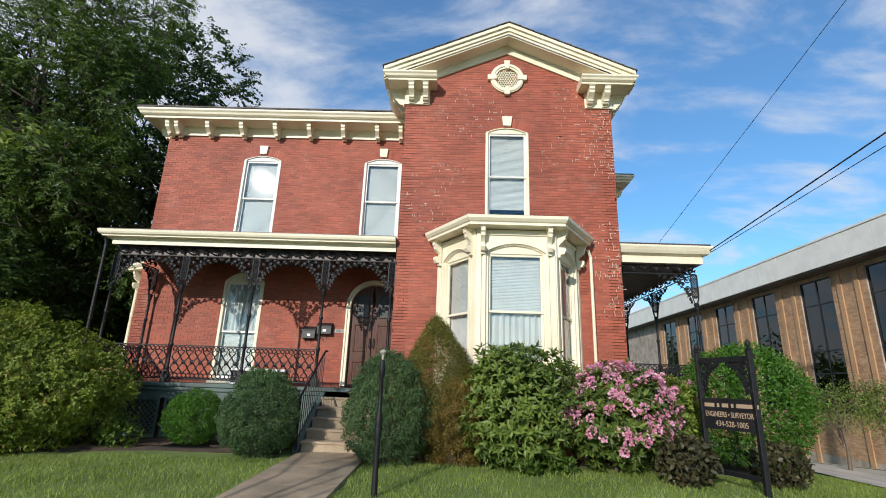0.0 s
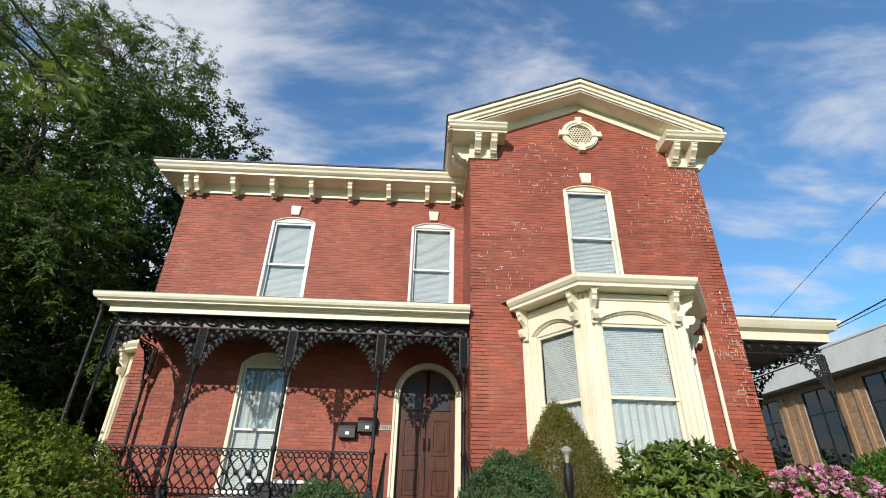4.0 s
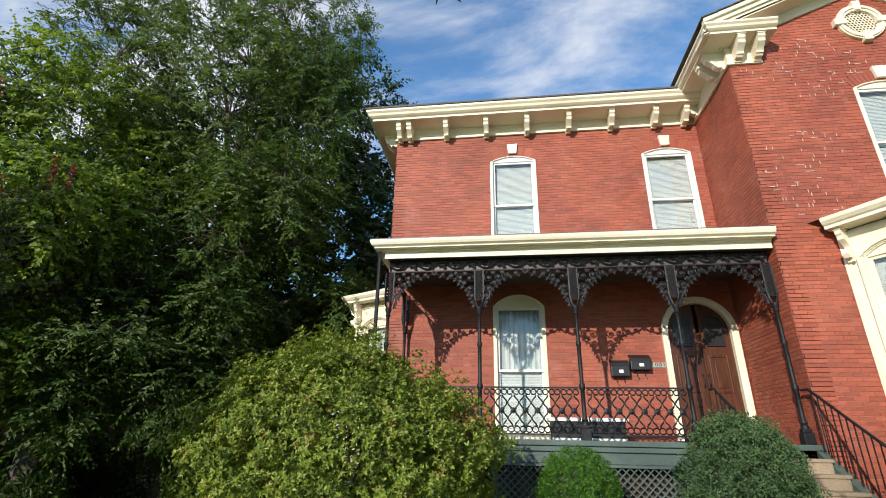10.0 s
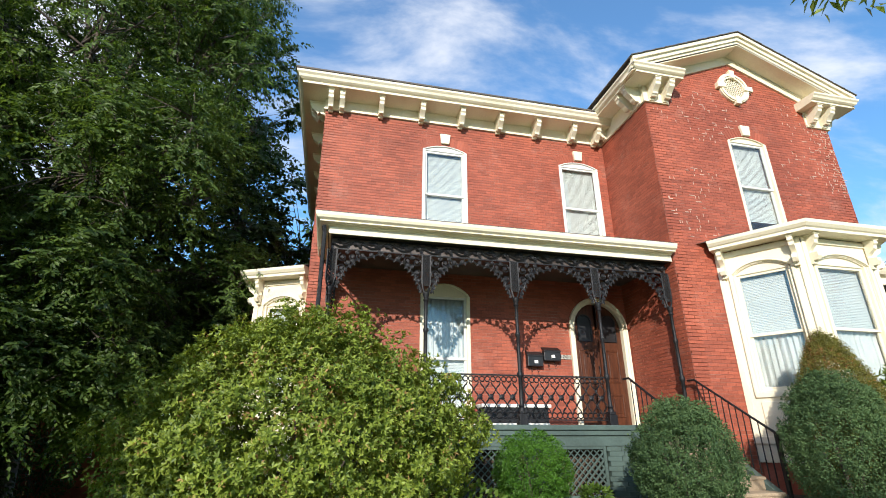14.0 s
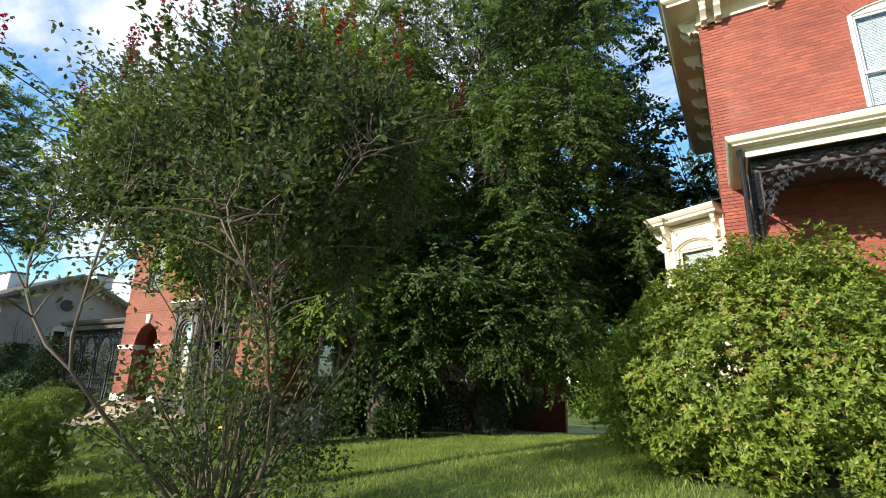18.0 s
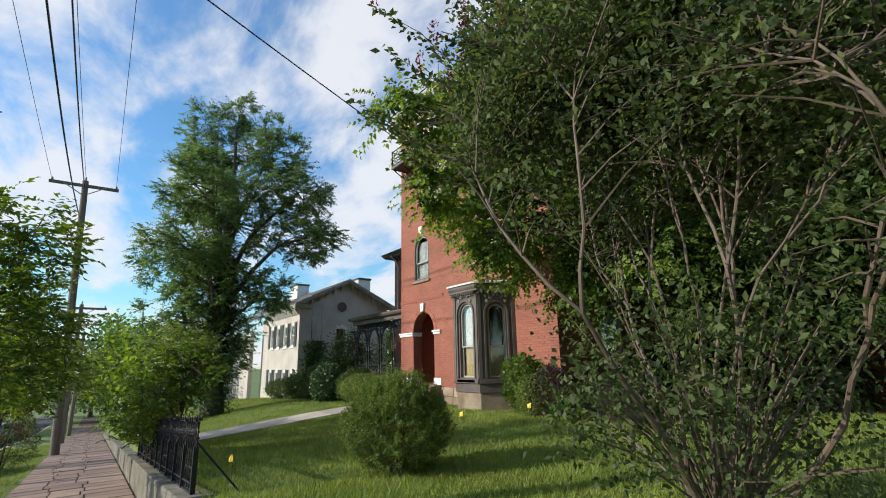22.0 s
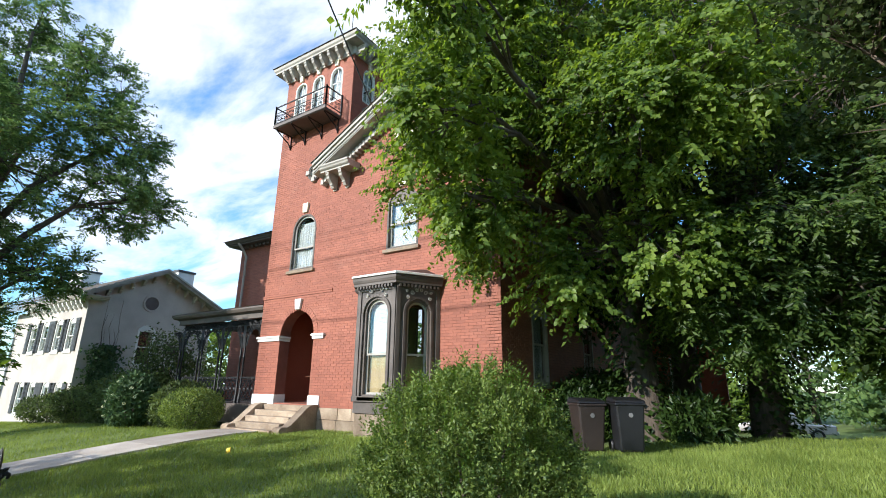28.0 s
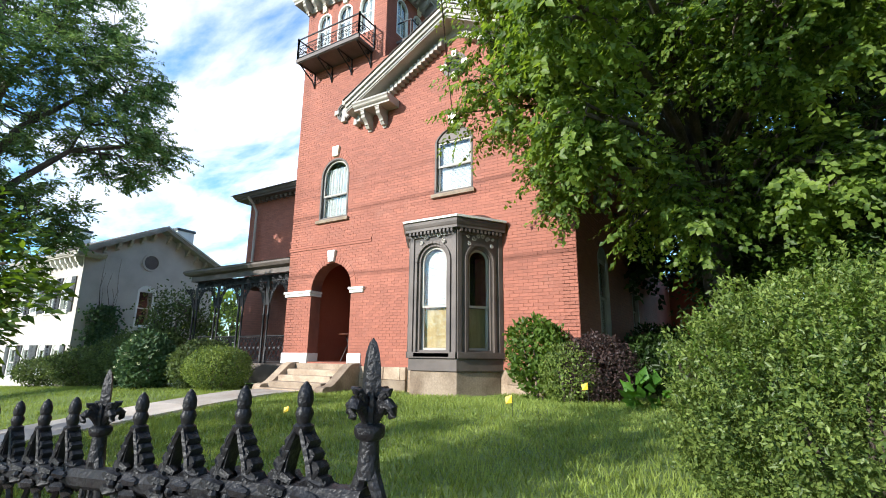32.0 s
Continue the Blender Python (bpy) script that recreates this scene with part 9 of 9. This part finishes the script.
# mulch bed under the front planting
bx_ = axis((-9.2, 6.0, 0.3))
bv = [(x, y, ground_z(x, y) + 0.028 + 0.03 * noise.noise((x * 2, y * 2, 3)) - (0.06 if y < e + 0.01 else 0)) for x in bx_ for e in (8.75 + 0.25 * noise.noise((x * 0.7, 0, 5)),) for y in (e, e + 0.25, e + 0.8, 9.3, 10.5)]
bf = [(5 * i + j, 5 * i + 5 + j, 5 * i + 6 + j, 5 * i + 1 + j) for i in range(len(bx_) - 1) for j in range(4) if not -2.95 < (bx_[i] + bx_[i + 1]) / 2 < -1.25]
tagged(part("planting_bed", quick_mesh("planting_bed", bv, bf), SOIL), "brown mulched bed under the front shrubs", "bed", kind="structure")

# grass blades
def grass_patch(name, x0, x1, y0, y1, n, h, seed, skip=()):
    rs = np.random.RandomState(seed)
    xy = np.stack([rs.uniform(x0, x1, n), rs.uniform(y0, y1, n)], 1)
    keep = np.ones(n, bool)
    for a, b, c, d in skip:
        keep &= ~((xy[:, 0] > a) & (xy[:, 0] < b) & (xy[:, 1] > c) & (xy[:, 1] < d))
    xy = xy[keep]
    tuft = np.array([noise.noise((px * 1.4, py * 1.4, seed)) for px, py in xy])
    z = np.array([ground_z(px, py) for px, py in xy]) + np.array([0.025 * noise.noise((px * 0.7, py * 0.7, 0)) if py > 3.2 else 0 for px, py in xy])
    m = len(xy)
    a = rs.uniform(0, 6.28, m)
    hh = h * rs.uniform(0.55, 1.3, m) * (1 + 0.45 * tuft)
    w = 0.0055 * rs.uniform(0.7, 1.5, m)
    lean = rs.normal(size=(m, 2)) * 0.5 * hh[:, None]
    V = np.zeros((m, 3, 3))
    V[:, 0, 0], V[:, 0, 1], V[:, 0, 2] = xy[:, 0] - w * np.cos(a), xy[:, 1] - w * np.sin(a), z - 0.01
    V[:, 1, 0], V[:, 1, 1], V[:, 1, 2] = xy[:, 0] + w * np.cos(a), xy[:, 1] + w * np.sin(a), z - 0.01
    V[:, 2, 0], V[:, 2, 1], V[:, 2, 2] = xy[:, 0] + lean[:, 0], xy[:, 1] + lean[:, 1], z + hh
    return tagged(part(name, quick_mesh(name, V.reshape(-1, 3), np.arange(3 * m).reshape(-1, 3)), GRASS), "short green lawn grass", "grass", kind="stuff")


grass_patch("grass", -10, 7.4, 4.2, 10.4, 90000, 0.055, 1, skip=((-2.62, -1.38, 0, 12), (-9.2, 6.0, 8.5, 11)))
grass_patch("grass", -16.3, -9, 3.2, 14, 90000, 0.055, 2)
grass_patch("grass", -27, -13, 3.2, 11.4, 150000, 0.06, 3, skip=((-26.07, -24.73, 0, 12), (-22.7, -20.4, 10.6, 12)))
grass_patch("grass", -45, -27, 3.2, 11, 60000, 0.07, 4)
grass_patch("grass", -45, -17, -1.3, 0.9, 30000, 0.06, 5)

# ---- loose things of the villa lawn ----
def wheelie_bin(x, y, turn, material, label):
    z = ground_z(x, y)
    t = thing("wheelie_bin", x, y, z, label, "bin", "bins by the villa")
    m = pose(x, y, z, 0, 0, turn) @ Matrix.Scale(0.77, 4)
    b = Geo(m)
    b.add([(-0.23, -0.25, 0.06), (0.23, -0.25, 0.06), (0.23, 0.22, 0.06), (-0.23, 0.22, 0.06), (-0.29, -0.33, 0.98), (0.29, -0.33, 0.98), (0.29, 0.30, 0.98), (-0.29, 0.30, 0.98)],
          [(3, 2, 1, 0), (4, 5, 6, 7), (0, 1, 5, 4), (1, 2, 6, 5), (2, 3, 7, 6), (3, 0, 4, 7)])
    body = part("body", b, material, t, bevel=0.03)
    part("rim", Geo(m).box(-0.31, 0.31, -0.35, 0.32, 0.93, 0.98), material, t, bevel=0.015)
    part("lid", Geo(m).add([(-0.31, -0.37, 0.985), (0.31, -0.37, 0.985), (0.31, 0.34, 0.985), (-0.31, 0.34, 0.985), (-0.28, -0.33, 1.04), (0.28, -0.33, 1.04), (0.28, 0.30, 1.09), (-0.28, 0.30, 1.09)],
         [(3, 2, 1, 0), (4, 5, 6, 7), (0, 1, 5, 4), (1, 2, 6, 5), (2, 3, 7, 6), (3, 0, 4, 7)]), PLASTICB, t, "black domed lid", bevel=0.02)
    part("handle", Geo(m).tube([(-0.25, 0.32, 0.95), (-0.25, 0.42, 0.97), (0.25, 0.42, 0.97), (0.25, 0.32, 0.95)], 0.016, 6), PLASTICB, t)
    for s in (-1, 1):
        g = Geo(m @ pose(s * 0.27, 0.24, 0.13, 0, 90, 0))
        g.lathe(0, 0, [(0.12, -0.03), (0.13, -0.015), (0.13, 0.015), (0.12, 0.03)], 14)
        part("wheel", g, PLASTICB, t)
    g = Geo(m)
    g.prism([(0.045 * math.cos(k * 0.5236), 0.75 + 0.045 * math.sin(k * 0.5236)) for k in range(12)], -0.322, -0.312)
    part("round_mark", g, LABELG, t, "pale round mark")


wheelie_bin(-16.95, 10.55, 38, PLASTICBR, "brown wheeled bin with black lid on the lawn")
wheelie_bin(-16.36, 10.65, 30, PLASTICB, "black wheeled bin with closed lid on the lawn")


def yard_flag(x, y, h=0.42):
    z = ground_z(x, y)
    t = thing("marker_flag", x, y, z, "small yellow marker flag on a wire in the grass", "flag", "marker flags")
    part("wire", Geo().tube([(x, y, z - 0.03), (x, y, z + h)], 0.003, 4), IRON, t)
    part("flag", Geo().add([(x, y, z + h), (x - 0.09, y - 0.02, z + h - 0.03), (x - 0.07, y - 0.04, z + h - 0.11), (x, y, z + h - 0.1)], [(0, 1, 2, 3)]), YELLOW, t, "yellow plastic flag")


yard_flag(-19.0, 8.5, 0.28), yard_flag(-18.4, 9.9, 0.35), yard_flag(-17.9, 3.75, 0.3), yard_flag(-22.5, 8.0, 0.1)

# ---- street: poles, wires, cars, spire ----
def pole(x, y, top, r, lean=(0, 0), arm=True):
    z = lerp_table(WALKZ, x)
    t = thing("utility_pole", x, y, z, "weathered wooden utility pole", "utility pole", "utility poles")
    part("shaft", Geo().tube([(x, y, z - 0.2), (x + lean[0] * 0.5, y + lean[1] * 0.5, (z + top) / 2), (x + lean[0], y + lean[1], top)], [r, r * 0.85, r * 0.7], 14), POLEW, t, smooth=True)
    if arm:
        ax, ay = x + lean[0], y + lean[1]
        part("cross_arm", Geo().box(ax - 0.06, ax + 0.06, ay - 1.25, ay + 1.25, top - 0.28, top - 0.16), POLEW, t)
        for s in (-1, 1):
            part("arm_brace", Geo().tube([(ax + 0.07, ay + s * 0.75, top - 0.22), (ax + 0.07, ay, top - 0.7)], 0.02, 4), GREYL, t)
            part("insulator", Geo().lathe(ax, ay + s * 1.15, [(0.03, top - 0.16), (0.05, top - 0.1), (0.02, top - 0.02)], 8), GREYL, t)
        part("insulator", Geo().lathe(ax, ay, [(0.03, top), (0.05, top + 0.08), (0.02, top + 0.2)], 8), GREYL, t)
    return t


pole(-36.0, 1.1, 8.9, 0.17, (0, -0.4))
pole(-16.2, 0.70, 9.5, 0.165, (0.0, 0.0), arm=False)
for i, xx in enumerate((-46, -58)):
    pole(xx, 0.9, 4.5 - i, 0.15, (0, 0), arm=i == 0)


def wire(a, b, sag, r, name="cable"):
    t = thing(name, *a, "thin black overhead cable", "cable", "overhead cables")
    pts = [tuple(Vector(a).lerp(Vector(b), i / 16) - Vector((0, 0, sag * 4 * (i / 16) * (1 - i / 16)))) for i in range(17)]
    part("strand", Geo().tube(pts, r, 5), PLASTICB, t)


wire((-36.0, 0.7, 7.2), (-16.2, 0.60, 7.4), 0.45, 0.022)
wire((-36.0, 0.7, 8.6), (-16.2, 0.68, 9.3), 0.35, 0.022)
wire((-36.0, -0.45, 8.75), (6.3, -0.45, 10.85), 0.5, 0.008)
wire((-36.0, 1.85, 8.75), (6.3, 1.85, 10.85), 0.5, 0.008)
wire((-36.0, 0.7, 9.0), (6.3, 0.7, 11.1), 0.5, 0.008)
wire((-16.1, 0.72, 5.9), (-21.6, 11.42, 5.75), 0.06, 0.012)
pole(6.3, 0.7, 11.0, 0.17)
wire((5.9, 11.1, 4.62), (6.25, 0.75, 5.7), 0.03, 0.013)
wire((5.92, 11.12, 4.58), (6.25, 0.75, 5.35), 0.02, 0.007)
wire((4.9, 11.6, 4.80), (6.3, 0.75, 9.2), 0.03, 0.005)

CARPAINT = {k: mat(k + "_car_paint", c, 0.25, 0.3, vary=0.04, bump=0.0, coat=0.8) for k, c in (("silver", (0.60, 0.55, 0.52)), ("red", (0.18, 0.015, 0.015)), ("white", (0.7, 0.7, 0.7)), ("grey", (0.12, 0.13, 0.15)))}
TYRE = mat("tyre_rubber", (0.015, 0.015, 0.016), 0.8, vary=0.2)
ALLOY = mat("wheel_alloy", (0.5, 0.5, 0.5), 0.35, 0.9, vary=0.1)
TAIL = mat("tail_lamp_red", (0.35, 0.01, 0.01), 0.2, vary=0.05, bump=0)


def vehicle(name, x, y, z, turn, paint, label, kind="car"):
    """A parked vehicle, its length along x, nose towards -x."""
    t = thing(name, x, y, z, label, "truck" if kind == "pickup" else "car")
    m = pose(x, y, z, 0, 0, turn)
    if kind == "pickup":
        body = [(-2.6, 0.42), (2.55, 0.42), (2.6, 0.62), (2.6, 0.98), (0.35, 1.02), (-1.3, 1.02), (-2.45, 0.92), (-2.65, 0.72)]
        cabin = [(-1.25, 1.0), (0.75, 1.0), (0.62, 1.62), (0.45, 1.68), (-0.35, 1.68), (-0.55, 1.62)]
        lights = [(-1.0, -0.42), (-0.32, 0.28)]
    else:
        body = [(-2.2, 0.35), (2.2, 0.35), (2.28, 0.6), (2.2, 0.92), (1.5, 0.98), (-0.9, 0.95), (-2.0, 0.8), (-2.28, 0.6)]
        cabin = [(-1.05, 0.94), (2.0, 0.96), (1.7, 1.42), (1.2, 1.5), (-0.1, 1.5), (-0.5, 1.4)]
        lights = [(-0.75, 0.35), (0.45, 1.6)]
    part("body", Geo(m).prism(body, -0.86, 0.86), paint, t, bevel=0.07)
    part("cabin", Geo(m).prism(cabin, -0.74, 0.74), paint, t, bevel=0.09)
    zs = (1.06, 1.55) if kind == "pickup" else (1.0, 1.42)
    for a, b in lights:
        for s in (-1, 1):
            g = Geo(m)
            g.prism([(a - 0.05, zs[0]), (b, zs[0]), (b - 0.03, zs[1]), (a + 0.22 if a < 0 else a + 0.02, zs[1])], s * 0.745 - 0.008, s * 0.745 + 0.008)
            part("side_window", g, GLASS_D, t)
    g = Geo(m)
    wx = cabin[-1][0]
    g.add([(cabin[0][0] - 0.02, -0.66, 1.04), (cabin[0][0] - 0.02, 0.66, 1.04), (wx - 0.03, 0.6, zs[1] + 0.04), (wx - 0.03, -0.6, zs[1] + 0.04)], [(0, 1, 2, 3)])
    part("windscreen", g, GLASS_D, t)
    wb = 1.62 if kind == "pickup" else 1.4
    for px in (-wb, wb):
        for s in (-1, 1):
            w = Geo(m @ pose(px, s * 0.80, 0.35, 90, 0, 0))
            w.lathe(0, 0, [(0.30, -0.1), (0.35, -0.07), (0.35, 0.07), (0.30, 0.1)], 20)
            ty = part("wheel", w, TYRE, t)
            part("rim", Geo(m @ pose(px, s * 0.80, 0.35, 90, 0, 0)).lathe(0, 0, [(0.12, -0.11), (0.21, -0.108), (0.21, 0.108), (0.12, 0.11)], 14), ALLOY, ty)
    for s in (-1, 1):
        part("tail_light", Geo(m).box(body[2][0] - 0.04, body[2][0] + 0.01, s * 0.72 - 0.09, s * 0.72 + 0.09, 0.68, 0.9), TAIL, t)
        part("headlight", Geo(m).box(body[-1][0] + 0.0, body[-1][0] + 0.12, s * 0.62 - 0.15, s * 0.62 + 0.15, 0.66, 0.82), LABELW, t)
        part("mirror", Geo(m).box(cabin[0][0] + 0.25, cabin[0][0] + 0.38, s * 0.92 - 0.08, s * 0.92 + 0.08, 1.05, 1.2), paint, t, bevel=0.02)
    part("bumper", Geo(m).box(body[2][0] - 0.05, body[2][0] + 0.08, -0.8, 0.8, 0.42, 0.58), ALLOY if kind == "pickup" else PLASTICB, t, bevel=0.03)
    return t


vehicle("pickup_truck", -13.7, 43.0, ground_z(-13.7, 43), 0, CARPAINT["silver"], "silver extended-cab pickup truck parked beyond the lawn", "pickup")
for xx, c in ((-23.5, "white"), (-31.0, "grey"), (-37.5, "white"), (-62, "red"), (-52, "grey")):
    vehicle("parked_car", xx, -2.75, lerp_table(WALKZ, xx) - 0.15, 0, CARPAINT[c], c + " car parked along the kerb")

CH = thing("church_spire", -120, -18, -8, "tall slate church spire in the distance", "church")
part("tower", Geo().box(-123, -117, -21, -15, -8, 14), STUCCO, CH)
part("spire", Geo().lathe(-120, -18, [(3.4, 14), (3.1, 15), (0.12, 44.5)], 8), SPIRE, CH)
part("cross", Geo().box(-120.1, -119.9, -18.1, -17.9, 44.4, 47.2).box(-120.1, -119.9, -18.6, -17.4, 46, 46.2), IRON, CH)
for s in range(4):
    a = s * math.pi / 2 + math.pi / 4
    part("pinnacle", Geo().lathe(-120 + 4 * math.cos(a), -18 + 4 * math.sin(a), [(0.7, 13.5), (0.6, 16), (0.05, 20)], 6), STUCCO, CH)

# ---- sidewalk of worn slabs, last ----
SW = thing("sidewalk", -20, 1.8, -1.2, "worn reddish brick-and-slab sidewalk, uneven and weedy", "sidewalk", kind="structure")
rng = random.Random(21)
strip("sidewalk_bed", SOIL, axis((-110, -60, 10), (-60, 40, 1.0)), 0.88, 2.94, -0.012, "dirt bed showing in the sidewalk joints", "sidewalk")
rest, count = Geo(), 0
x = 8.0
while x > -75:
    L = rng.uniform(0.42, 0.6)
    ys = [0.9, 0.9 + rng.uniform(0.5, 0.72), 0.9 + rng.uniform(1.08, 1.32), 2.92]
    for a, b in zip(ys, ys[1:]):
        dz = rng.uniform(-0.006, 0.008)
        za, zb_ = lerp_table(WALKZ, x) + dz, lerp_table(WALKZ, x - L) + dz
        vs = [(x - 0.012, a + 0.008, za - 0.05), (x - L, a + 0.008, zb_ - 0.05), (x - L, b - 0.008, zb_ - 0.05), (x - 0.012, b - 0.008, za - 0.05),
              (x - 0.02, a + 0.016, za), (x - L + 0.008, a + 0.016, zb_), (x - L + 0.008, b - 0.016, zb_), (x - 0.02, b - 0.016, za)]
        fs = [(7, 6, 5, 4), (0, 4, 5, 1), (1, 5, 6, 2), (2, 6, 7, 3), (3, 7, 4, 0)]
        if -34 < x < -13 and count < 130:
            part("slab", Geo().add(vs, fs), PAVE, SW)
            count += 1
        else:
            rest.add(vs, fs)
    x -= L
tagged(part("slabs_beyond", rest, PAVE, SW), kind="stuff")
